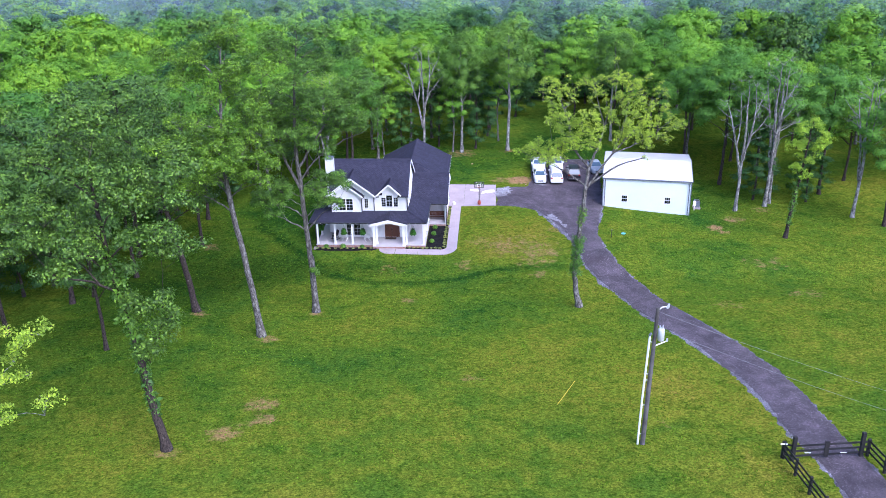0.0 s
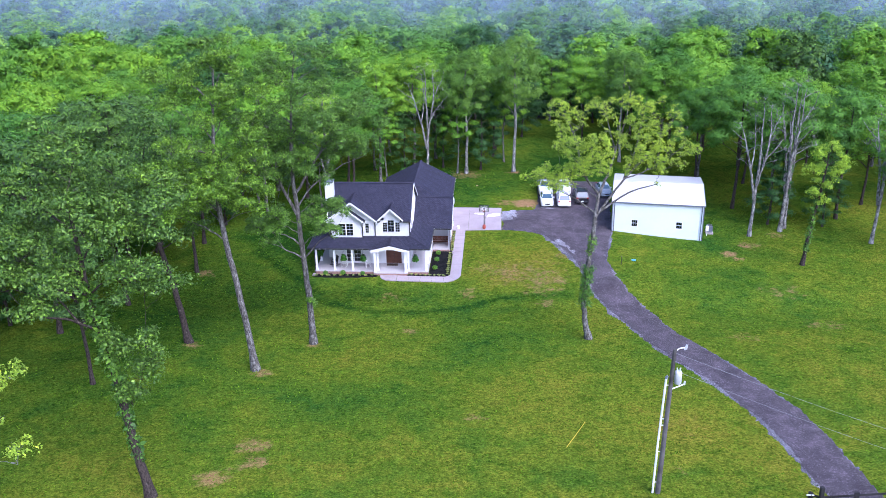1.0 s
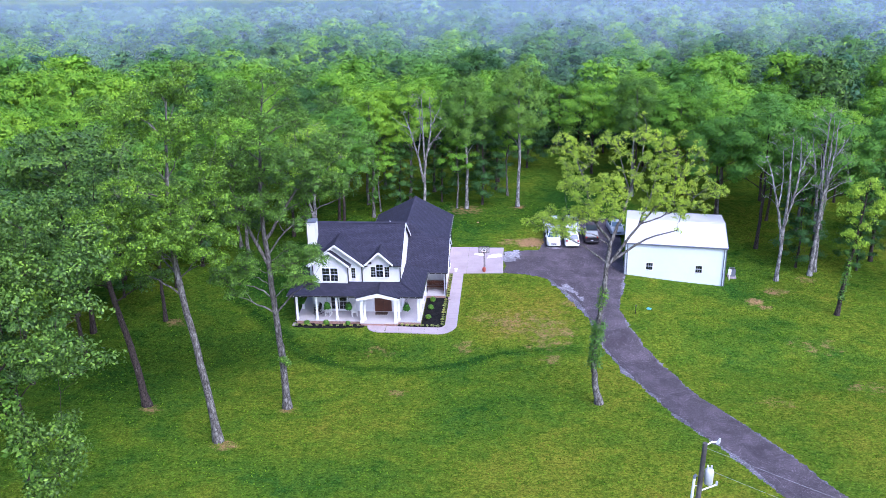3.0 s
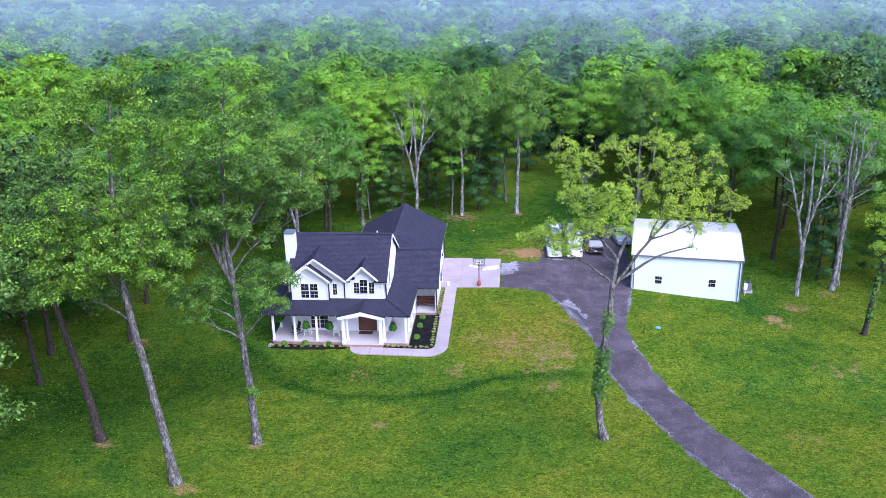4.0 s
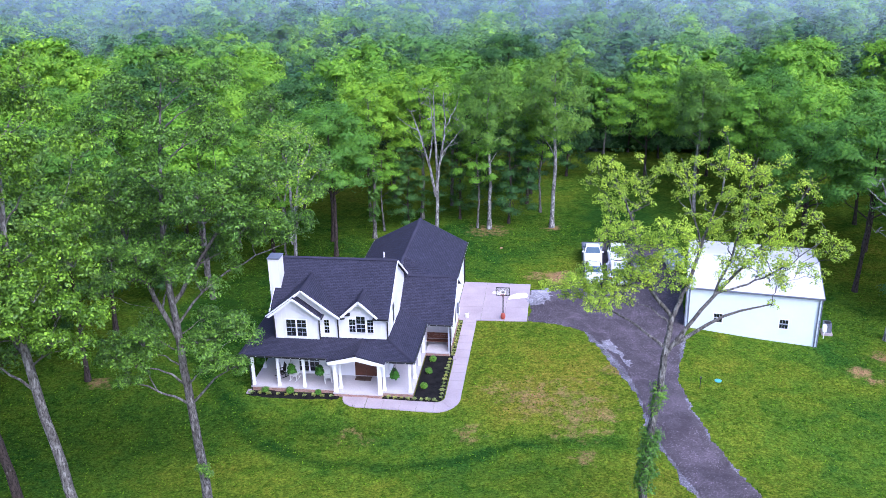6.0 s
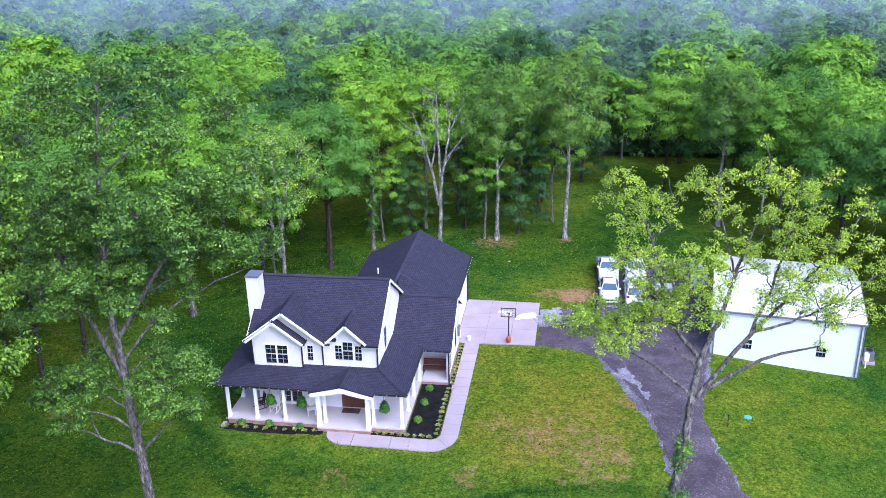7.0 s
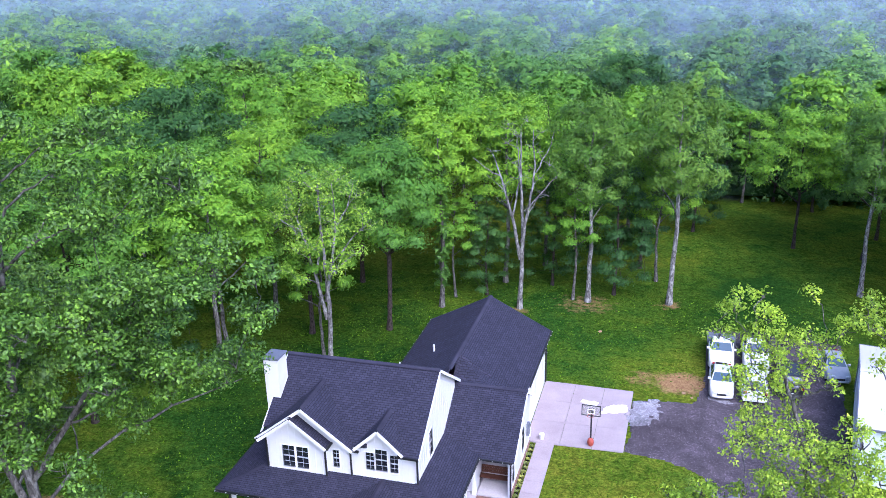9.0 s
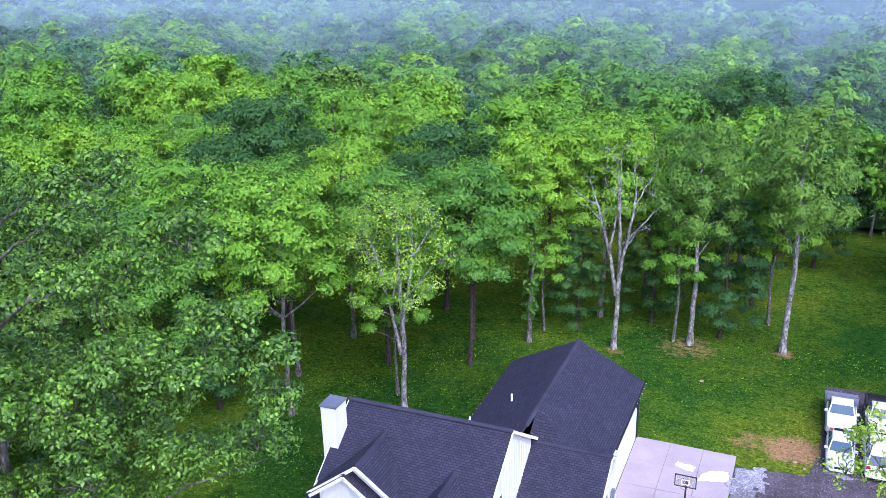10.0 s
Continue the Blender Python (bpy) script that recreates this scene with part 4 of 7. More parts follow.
# brick skirt and porch floor
for row in ((-21.25, -8.25, 97.3, 97.5, -0.1, 0.66), (-21.25, -21.05, 97.5, 104, -0.1, 0.66), (-8.45, -8.25, 97.5, 104.2, -0.1, 0.66), (-8.25, -6.2, 104.0, 104.2, -0.1, 0.72), (-6.2, -6.12, 104.2, 110.3, 0.2, 1.0), (-14.4, -10.6, 96.85, 97.3, -0.1, 0.66)):
    hp("brick_skirt", uv_box(boxes(row)), BRICK, "red brown brick skirt")
for row in ((-21.28, -8.22, 97.27, 99.6, 0.66, 0.76), (-21.28, -19.5, 99.6, 104, 0.66, 0.76), (-10.5, -8.22, 99.6, 104.2, 0.66, 0.76), (-8.22, -6.2, 103.98, 106.2, 0.70, 0.80), (-14.45, -10.55, 96.82, 97.27, 0.66, 0.76)):
    hp("porch_floor", boxes(row), WETCONC, "pale concrete porch floor")
# roofs
E1, E2 = 6.15, 9.3
EM = E1 + (E2 - E1) * 0.55 / 4.6
hroof("main_roof", (((-19.9, 99.65, EM), (-10.25, 99.65, EM), (-10.25, 103.7, E2), (-19.9, 103.7, E2)), ((-11.5, 99.1, E1), (-10.25, 99.1, E1), (-10.25, 99.65, EM), (-11.5, 99.65, EM)),
                    ((-14.7, 99.3, E1 + 0.137), (-13.4, 99.3, E1 + 0.137), (-13.4, 99.65, EM), (-14.7, 99.65, EM)), ((-19.9, 108.0, 6.35), (-10.25, 108.0, 6.35), (-10.25, 103.7, E2), (-19.9, 103.7, E2))), 0.12)
hroof("gable_roof", (((-17.1, 98.95, 8.47), (-17.1, 102.45, 8.47), (-14.1, 99.15, 6.17), (-14.1, 98.95, 6.17)), ((-17.1, 98.95, 8.47), (-17.1, 102.45, 8.47), (-20.1, 99.15, 6.17), (-20.1, 98.95, 6.17))), 0.1)
hroof("gable_roof", (((-17.75, 98.75, 7.83), (-17.75, 99.65, 7.83), (-15.62, 99.65, 6.2), (-15.62, 98.75, 6.2)), ((-17.75, 98.75, 7.83), (-17.75, 99.65, 7.83), (-19.88, 99.65, 6.2), (-19.88, 98.75, 6.2))), 0.1)
hroof("dormer_roof", (((-12.58, 98.95, 7.7), (-12.58, 101.4, 7.7), (-11.12, 99.4, 6.35), (-11.12, 98.95, 6.35)), ((-12.58, 98.95, 7.7), (-12.58, 101.4, 7.7), (-14.04, 99.4, 6.35), (-14.04, 98.95, 6.35))), 0.1)
PE, PT = 3.6, 4.22
hroof("porch_roof", (((-21.9, 97.1, PE), (-8.05, 97.1, PE), (-10.5, 99.55, PT), (-19.45, 99.55, PT)), ((-8.05, 97.1, PE), (-8.05, 105.2, PE), (-10.5, 105.2, PT), (-10.5, 99.55, PT)),
                     ((-21.9, 97.1, PE), (-21.9, 104.3, PE), (-19.45, 104.3, PT), (-19.45, 99.55, PT))), 0.1)
hroof("portico_roof", (((-12.5, 96.6, 4.2), (-12.5, 99.5, 4.2), (-14.8, 98.2, 3.62), (-14.8, 96.6, 3.62)), ((-12.5, 96.6, 4.2), (-12.5, 99.5, 4.2), (-10.2, 98.2, 3.62), (-10.2, 96.6, 3.62))), 0.08)
hroof("wing_roof", (((-10.5, 103.85, 3.5), (-5.85, 103.85, 3.5), (-5.85, 107.9, 6.15), (-10.5, 107.9, 6.15)), ((-10.5, 110.6, 4.4), (-5.85, 110.6, 4.4), (-5.85, 107.9, 6.15), (-10.5, 107.9, 6.15))), 0.12)
hroof("garage_roof", (((-6.2, 108.7, 5.05), (-6.2, 118.9, 5.05), (-10.75, 118.9, 7.4), (-10.75, 109.55, 7.4)), ((-10.75, 107.97, 6.17), (-8.4, 107.97, 6.17), (-8.4, 109.12, 6.2), (-10.75, 109.55, 7.4)), ((-8.4, 107.97, 6.17), (-6.25, 108.72, 5.12), (-8.4, 109.12, 6.2)), ((-15.35, 107, 5.05), (-15.35, 118.9, 5.05), (-10.75, 118.9, 7.4), (-10.75, 106.5, 7.4))), 0.12)
# posts
for x, y in ((-21.05, 97.5), (-18.98, 97.5), (-16.9, 97.5), (-14.25, 97.05), (-10.75, 97.05), (-13.98, 97.55), (-10.48, 97.55), (-8.45, 97.5), (-8.43, 99.7), (-8.4, 101.8), (-8.38, 104.0), (-21.05, 100.2), (-21.05, 103.6)):
    w = 0.14 if y == 97.05 else 0.1
    hp("post", boxes((x - w, x + w, y - w, y + w, 0.76, 3.4), (x - w - 0.03, x + w + 0.03, y - w - 0.03, y + w + 0.03, 0.76, 0.98), (x - w - 0.03, x + w + 0.03, y - w - 0.03, y + w + 0.03, 3.28, 3.4)), TRIM)
for row in ((-21.2, -8.3, 97.38, 97.62, 3.3, 3.52), (-8.56, -8.3, 97.62, 104.1, 3.3, 3.52), (-21.2, -20.94, 97.62, 104.1, 3.3, 3.52)):
    hp("porch_beam", boxes(row), TRIM)
for row in ((-21.5, -8.2, 97.3, 99.6, 3.53, 3.57), (-21.5, -19.5, 99.6, 104, 3.53, 3.57), (-10.5, -8.2, 99.6, 104.1, 3.53, 3.57)):
    hp("porch_ceiling", boxes(row), TRIM)
# chimney
hp("chimney", boxes((-20.3, -19.4, 101.2, 102.35, 0.3, 10.05)), WHITE, "white boarded chimney with a flat metal cap")

# ---- the metal barn ----
barn = thing("barn", (20.3, 116.35, -0.1), "pale metal workshop barn with a low white ribbed roof", "barn", rz=-8.2)
W, D, EV, RD = 5.52, 5.75, 4.5, 5.4
bm = wall_panel(bmesh.new(), "x", -D, 0.12, -W, W, -0.4, EV, ((-3.1, -2.4, 1.3, 2.15), (2.35, 3.05, 1.3, 2.15)))
part("wall", bm, PANEL, barn)
for x in (-W, W):
    bm = boxes((min(x, x - math.copysign(0.12, x)), max(x, x - math.copysign(0.12, x)), -D + 0.12, D - 0.12, -0.4, EV))
    prism(bm, "y", x, -math.copysign(0.12, x), ((-D, EV), (D, EV), (0, RD - 0.05)))
    part("wall", bm, PANEL, barn)
part("wall", boxes((-W, W, D - 0.12, D, -0.4, EV)), PANEL, barn)
for s in (-1, 1):
    bm = slab(bmesh.new(), ((-W - 0.15, s * (D + 0.15), EV), (W + 0.15, s * (D + 0.15), EV), (W + 0.15, 0, RD), (-W - 0.15, 0, RD)), 0.06)
    part("roof", bm, METALROOF, barn)


def window(axis, at, out, w, cols=1, casing=0.09, rows=2, lites=2, parent=house, origin=(-14, 103, 0.3), sash_mat=None):
    """A sash window in an opening w = (a0, a1, z0, z1): casing, sill, sashes with glazing bars, and a pane for each unit.
    out: 1 or -1, the way in which the wall looks along the other axis."""
    a0, a1, z0, z1 = w

    def put(bm, p, q, d0, d1, s, e):
        d0, d1 = sorted((at + out * d0, at + out * d1))
        box(bm, p, q, d0, d1, s, e) if axis == "x" else box(bm, d0, d1, p, q, s, e)

    shift = tuple(-c for c in origin)
    bm = bmesh.new()
    put(bm, a0 - casing, a0, -0.1, 0.03, z0 - casing, z1 + casing)
    put(bm, a1, a1 + casing, -0.1, 0.03, z0 - casing, z1 + casing)
    put(bm, a0, a1, -0.1, 0.03, z1, z1 + casing)
    put(bm, a0, a1, -0.1, 0.06, z0 - casing, z0)
    unit = (a1 - a0) / cols
    for c in range(1, cols):
        put(bm, a0 + unit * c - 0.05, a0 + unit * c + 0.05, -0.1, 0.03, z0, z1)
    bmesh.ops.translate(bm, verts=bm.verts[:], vec=shift)
    win = part("window", bm, TRIM, parent)
    for c in range(cols):
        l, r = a0 + unit * c + (0.05 if c else 0), a0 + unit * (c + 1) - (0.05 if c < cols - 1 else 0)
        bm = bmesh.new()
        put(bm, l, r, -0.075, -0.065, z0, z1)
        bmesh.ops.translate(bm, verts=bm.verts[:], vec=shift)
        part("pane", bm, GLASS, win)
        bm = bmesh.new()
        zm = (z0 + z1) / 2
        put(bm, l, r, -0.065, -0.03, zm - 0.035, zm + 0.035)
        for s, e in ((z0, zm - 0.035), (zm + 0.035, z1)):
            for k in range(1, lites):
                x = l + (r - l) * k / lites
                put(bm, x - 0.009, x + 0.009, -0.064, -0.045, s, e)
            for k in range(1, rows):
                z = s + (e - s) * k / rows
                put(bm, l, r, -0.0645, -0.046, z - 0.009, z + 0.009)
        bmesh.ops.translate(bm, verts=bm.verts[:], vec=shift)
        part("sash", bm, sash_mat or SASH, win)
    return win


SASH = mottled("grey_white_sash", (0.40, 0.40, 0.43), (0.5, 0.5, 0.53), 8, 0.5, 0.3, 0, 0.05)
CURTAIN = mottled("curtain_cloth", (0.34, 0.36, 0.42), (0.5, 0.52, 0.58), 5, 0.9, 0.1)
window("x", 99.2, -1, WIN_L, 2)
window("x", 99.5, -1, WIN_S, 1, 0.07)
for w in WIN_T:
    window("x", 99.5, -1, w, 1, 0.055)
window("y", -10.5, 1, SIDE, 1)
window("x", 99.6, -1, WIN_LOW, 2)
for w in WING_W:
    window("y", -6.15, 1, w, 1)
bm = bmesh.new()
for k in range(9):
    tube(bm, [(-18.5 + 0.045 * k, 99.42 + 0.02 * (k % 2), 4.36), (-18.5 + 0.045 * k, 99.42 + 0.02 * (k % 2), 5.75)], 0.028, 6)
hp("curtain", bm, CURTAIN, "pale drawn curtain inside the glass")
# added boards behind the panes, coloured dark for the unlit rooms
DARK = mottled("dim_room", (0.02, 0.02, 0.022), (0.035, 0.035, 0.038), 3, 0.9, 0.1)
for row in ((-19.3, -10.7, 101.0, 101.06, 0.4, 6.1), (-12.0, -11.94, 101.2, 104, 4.2, 6.15), (-7.2, -7.14, 106.5, 109.5, 0.5, 3.5), (-8.0, -7.94, 110.4, 118.3, 0.6, 4.5)):
    hp("inner_wall", boxes(row), DARK)
# front door, paired leaves with panels
bm = boxes((-13.4, -13.3, 99.55, 99.75, 0.76, 3.0), (-11.5, -11.4, 99.55, 99.75, 0.76, 3.0), (-13.3, -11.5, 99.55, 99.75, 2.9, 3.0))
frame_door = hp("door_frame", bm, TRIM)
for x in (-13.29, -12.39):
    bm = boxes((x, x + 0.88, 99.64, 99.69, 0.78, 2.88))
    for z0, z1 in ((0.95, 1.5), (1.65, 2.7)):
        box(bm, x + 0.12, x + 0.76, 99.625, 99.645, z0, z1)
    hp("door_leaf", bm, WOOD, "stained wooden door leaf")
    hp("door_handle", tube(bmesh.new(), [(x + (0.8 if x < -13 else 0.08), 99.59, 1.75), (x + (0.8 if x < -13 else 0.08), 99.59, 2.0)], 0.018, 6), BLACK)
# garage doors, seen edge-on from the drive
for y in (111.6, 114.9):
    bm = bmesh.new()
    for k in range(4):
        box(bm, -6.66, -6.61, y, y + 2.7, 0.8 + 0.55 * k, 0.8 + 0.55 * k + 0.53)
    hp("garage_door", bm, TRIM, "white sectional garage door")
# battens on the siding
bm = bmesh.new()
for k in range(9):
    x = -19.3 + 0.4 * k
    top = 6.2 + max(0, 1.38 - 0.77 * abs(x + 17.72))
    z0 = WIN_L[3] + 0.1 if WIN_L[0] - 0.1 < x < WIN_L[1] + 0.1 else 4.0
    box(bm, x - 0.018, x + 0.018, 99.18, 99.2, z0, top)
for k in range(14):
    x = -15.75 + 0.4 * k
    if any(w[0] - 0.1 < x < w[1] + 0.1 for w in (WIN_S, *WIN_T)):
        top = 6.2 + max(0, 1.2 - 0.9 * abs(x + 12.58)) + max(0, 2.0 - 0.78 * abs(x + 17.1)) * (x < -14.4)
        box(bm, x - 0.018, x + 0.018, 99.48, 99.5, 6.2, max(top, 6.22))
        box(bm, x - 0.018, x + 0.018, 99.48, 99.5, 4.0, 4.5)
        continue
    top = 6.2 + max(0, 1.2 - 0.9 * abs(x + 12.58)) + max(0, 2.0 - 0.78 * abs(x + 17.1)) * (x < -14.4)
    box(bm, x - 0.018, x + 0.018, 99.48, 99.5, 4.0, top)
for k in range(19):
    y = 99.9 + 0.41 * k
    if SIDE[0] - 0.12 < y < SIDE[1] + 0.12:
        continue
    box(bm, -10.5, -10.48, y - 0.018, y + 0.018, 4.25, 6.1 + max(0, 2.7 - 0.68 * abs(y - 103.65)))
hp("batten", bm, WHITE, "", kind="stuff")
# white rake boards and frieze

def rake(a, b, w=0.05, h=0.17, mat=None):
    hp("rake_board", beam(bmesh.new(), a, b, w, h), mat or TRIM)



for ax, y, az, dx, ez in ((-17.1, 98.93, 8.36, 2.98, 6.08), (-17.75, 98.73, 7.72, 2.12, 6.1), (-12.58, 98.93, 7.6, 1.45, 6.25)):
    for s in (-1, 1):
        rake((ax, y, az), (ax + s * dx, y, ez))
for x in (-10.23, -19.92):
    rake((x, 103.7, E2 - 0.1), (x, 99.1, E1 - 0.1))
    rake((x, 103.7, E2 - 0.1), (x, 108.0, 6.25))
rake((-5.83, 107.9, 6.05), (-5.83, 103.85, 3.4))
rake((-5.83, 107.9, 6.05), (-5.83, 110.6, 4.3))
rake((-10.75, 118.92, 7.3), (-6.2, 118.92, 4.95), mat=BLACK)
rake((-10.75, 118.92, 7.3), (-15.35, 118.92, 4.95), mat=BLACK)
bm = bmesh.new()
prism(bm, "x", 96.62, 0.12, ((-14.7, 3.3), (-14.7, 3.58), (-12.5, 4.12), (-10.3, 3.58), (-10.3, 3.3), (-11.2, 3.42), (-12.5, 3.72), (-13.8, 3.42)))
box(bm, -14.62, -14.4, 96.74, 97.4, 3.3, 3.56)
box(bm, -10.6, -10.38, 96.74, 97.4, 3.3, 3.56)
hp("portico_gable", bm, TRIM, "white boarded gable over the entrance")
# soffits close the eaves
for row in ((-11.5, -10.25, 99.1, 99.5, 5.98, 6.02), (-8.2, -5.9, 103.9, 104.2, 3.36, 3.4), (-6.5, -6.2, 110.4, 118.8, 4.88, 4.92)):
    hp("soffit", boxes(row), TRIM)
# gutters and downspouts
for row in ((-21.95, -14.82, 97.0, 97.1, 3.47, 3.61), (-10.15, -7.95, 97.0, 97.1, 3.47, 3.61), (-8.05, -7.95, 97.1, 103.8, 3.47, 3.61), (-22.0, -21.9, 97.1, 104.3, 3.5, 3.6), (-8.0, -5.85, 103.75, 103.85, 3.4, 3.5),
           (-6.2, -6.1, 110.4, 118.9, 4.95, 5.05), (-15.45, -15.35, 108, 118.9, 4.95, 5.05), (-11.55, -10.25, 99.0, 99.1, 6.05, 6.15), (-14.1, -13.75, 98.95, 99.1, 6.07, 6.17), (-15.62, -15.5, 98.75, 99.6, 6.1, 6.2), (-20.0, -19.86, 98.8, 99.6, 6.1, 6.2)):
    hp("gutter", boxes(row), BLACK)
for pts in (((-19.55, 99.12, 6.1), (-19.52, 99.14, 5.9), (-19.5, 99.14, 4.25)), ((-15.55, 98.85, 6.1), (-15.84, 99.1, 5.85), (-15.84, 99.14, 4.05)), ((-13.95, 98.98, 6.1), (-14.42, 99.42, 5.85), (-14.42, 99.44, 4.1)),
            ((-10.45, 99.05, 6.1), (-10.45, 99.42, 5.9), (-10.45, 99.44, 4.22)), ((-6.1, 103.8, 3.4), (-6.1, 104.0, 3.2), (-6.1, 104.0, 0.4)), ((-21.95, 97.05, 3.5), (-21.2, 97.32, 3.25), (-21.2, 97.32, 0.35)), ((-6.12, 118.7, 4.95), (-6.48, 118.7, 4.7), (-6.48, 118.7, 0.8))):
    hp("downspout", tube(bmesh.new(), pts, 0.06, 6), BLACK)
# ridge caps: lapped pieces along each ridge
bm = bmesh.new()


def ridge_caps(a, b, half=0.19, drop=0.1):
    a, b = Vector(a), Vector(b)
    n = max(int((b - a).length / 0.2), 1)
    d = (b - a).normalized()
    s = d.cross(Vector((0, 0, 1))).normalized()
    for i in range(n):
        p, q = a + (b - a) * (i / n), a + (b - a) * ((i + 1.25) / n)
        lift = Vector((0, 0, 0.085)), Vector((0, 0, 0.055))
        v = [bm.verts.new(c) for c in (p - s * half - Vector((0, 0, drop)) + lift[0], p + lift[0], p + s * half - Vector((0, 0, drop)) + lift[0],
                                       q + s * half - Vector((0, 0, drop)) + lift[1], q + lift[1], q - s * half - Vector((0, 0, drop)) + lift[1])]
        bm.faces.new((v[0], v[1], v[4], v[5]))
        bm.faces.new((v[1], v[2], v[3], v[4]))


ridge_caps((-19.9, 103.7, E2), (-10.25, 103.7, E2))
ridge_caps((-17.1, 98.95, 8.47), (-17.1, 102.4, 8.47))
ridge_caps((-17.75, 98.75, 7.83), (-17.75, 99.6, 7.83))
ridge_caps((-12.58, 98.95, 7.7), (-12.58, 101.3, 7.7))
ridge_caps((-10.5, 107.9, 6.15), (-5.85, 107.9, 6.15))
ridge_caps((-10.75, 118.9, 7.4), (-10.75, 107.3, 7.4), 0.19, 0.08)
ridge_caps((-12.5, 96.6, 4.2), (-12.5, 99.4, 4.2), 0.14, 0.03)
for a, b in (((-8.05, 97.1, PE), (-10.5, 99.55, PT)), ((-21.9, 97.1, PE), (-19.45, 99.55, PT))):
    ridge_caps(a, b, 0.14, 0.02)
hp("ridge_cap", bm, CAPS, "", kind="stuff")
# chimney cap and vent pipes
hp("chimney_cap", boxes((-20.36, -19.34, 101.14, 102.41, 10.05, 10.12), (-20.3, -19.4, 101.2, 102.35, 10.12, 10.15)), GREYTRIM, "flat grey metal cap")
hp("vent_pipe", tube(bmesh.new(), [(-13.0, 111.5, 6.0), (-13.0, 111.5, 6.75)], 0.06, 8), TRIM, "white plumbing vent pipe")
hp("vent_pipe", tube(bmesh.new(), [(-13.2, 105.0, 8.2), (-13.2, 105.0, 8.75)], 0.05, 8), TRIM)
# string of bulbs under the gutters
bulbs = thing("string_lights", (-14, 97, 3.5), "string of small white bulbs along the porch gutters", "lights")
path = [(-21.97, 96.97, 3.52), (-14.9, 96.97, 3.52), (-10.1, 96.97, 3.52), (-7.93, 96.97, 3.52), (-7.93, 103.7, 3.52), (-5.85, 103.72, 3.44)]
part("cable", tube(bmesh.new(), [(x + 14, y - 97, z - 3.5) for x, y, z in path], 0.012, 5), BLACK, bulbs)
BULB = mottled("white_bulb_glass", (0.75, 0.75, 0.76), (0.85, 0.85, 0.86), 8, 0.25, 0.5)
bulb_mesh = None
spots_b = []
for a, b in (((-21.9, 96.95, 3.56), (-14.9, 96.95, 3.56)), ((-10.0, 96.95, 3.56), (-8.0, 96.95, 3.56)), ((-7.92, 97.3, 3.56), (-7.92, 103.6, 3.56)), ((-7.8, 103.7, 3.48), (-5.9, 103.7, 3.48)), ((-6.07, 110.5, 5.0), (-6.07, 118.8, 5.0)), ((-15.47, 109, 5.0), (-15.47, 118.8, 5.0))):
    n = round((Vector(b) - Vector(a)).length / 0.72)
    spots_b += [Vector(a).lerp(Vector(b), i / n) for i in range(n + 1)]
for p in spots_b:
    if bulb_mesh is None:
        bm = bmesh.new()
        bmesh.ops.create_icosphere(bm, subdivisions=1, radius=0.034)
        first = part("bulb", bm, BULB, bulbs)
        bulb_mesh = first.data
        first.location = p - Vector((-14, 97, 3.5))
        continue
    ob = new("bulb", bulb_mesh)
    ob.parent, ob.location = bulbs, p - Vector((-14, 97, 3.5))
# meters and boxes on the wing's wall
for y, z, w, h in ((109.2, 2.0, 0.4, 0.9), (109.75, 1.6, 0.3, 0.6)):
    hp("utility_box", bevelled(boxes((-6.15, -5.98, y, y + w, z, z + h)), 0.02, 1), GREYTRIM if z > 1.8 else PANEL, "grey utility box on the wall")
hp("flood_lamp", boxes((-6.55, -6.45, 110.75, 110.95, 4.0, 4.1), (-6.5, -6.3, 110.72, 110.98, 3.9, 4.02)), BLACK, "black gooseneck wall lamp")
hp("flood_lamp", boxes((-6.55, -6.45, 118.0, 118.2, 3.6, 3.7), (-6.5, -6.3, 117.97, 118.23, 3.5, 3.62)), BLACK)


# ---- the woods ----
rngw = np.random.default_rng(77)


def woodland(kind, x, y, s=1.0, turn=None):
    """A woodland tree of one kind at a place; the first of a kind is built, the rest are copies."""
    z = gz(x, y)
    if kind in made:
        return copy_thing(made[kind], pose(x, y, z, 0, 0, rngw.uniform(0, 360) if turn is None else turn) @ Matrix.Diagonal((*(s / made[kind].scale[0],) * 3, 1)))
    spec = KINDS[kind.split("_")[0]]
    h, r, low, n, k, size, mat, bark, label, extra = spec[:10]
    more = dict(spec[10]) if len(spec) > 10 else {}
    if kind.endswith("_deep"):
        n, k, size, extra, more = int(n * 0.8), int(k * 0.44), size * 1.8, 0, {"flat": 0.72}
    rb = np.random.default_rng(500 + len(made))
    made[kind] = tree((x, y, z), label, [(0, 0, 0, 0.22 * h / 18), (0.25, 0.1, h * 0.35, 0.17 * h / 18), (0.1, -0.25, h * 0.65, 0.11 * h / 18), (0, 0, h * 0.93, 0.03)],
                      crown_blobs(rb, h * low, h * 0.95, r, n, more.pop("flat", 0.5), more.pop("peak", 0.45)), k, size, mat, bark, 600 + len(made), group="woodland trees", twigs=extra, three=True, **{"jit": 0.35, **more})
    if s != 1.0:
        made[kind].scale = (s, s, s)
    return made[kind]


made = {}
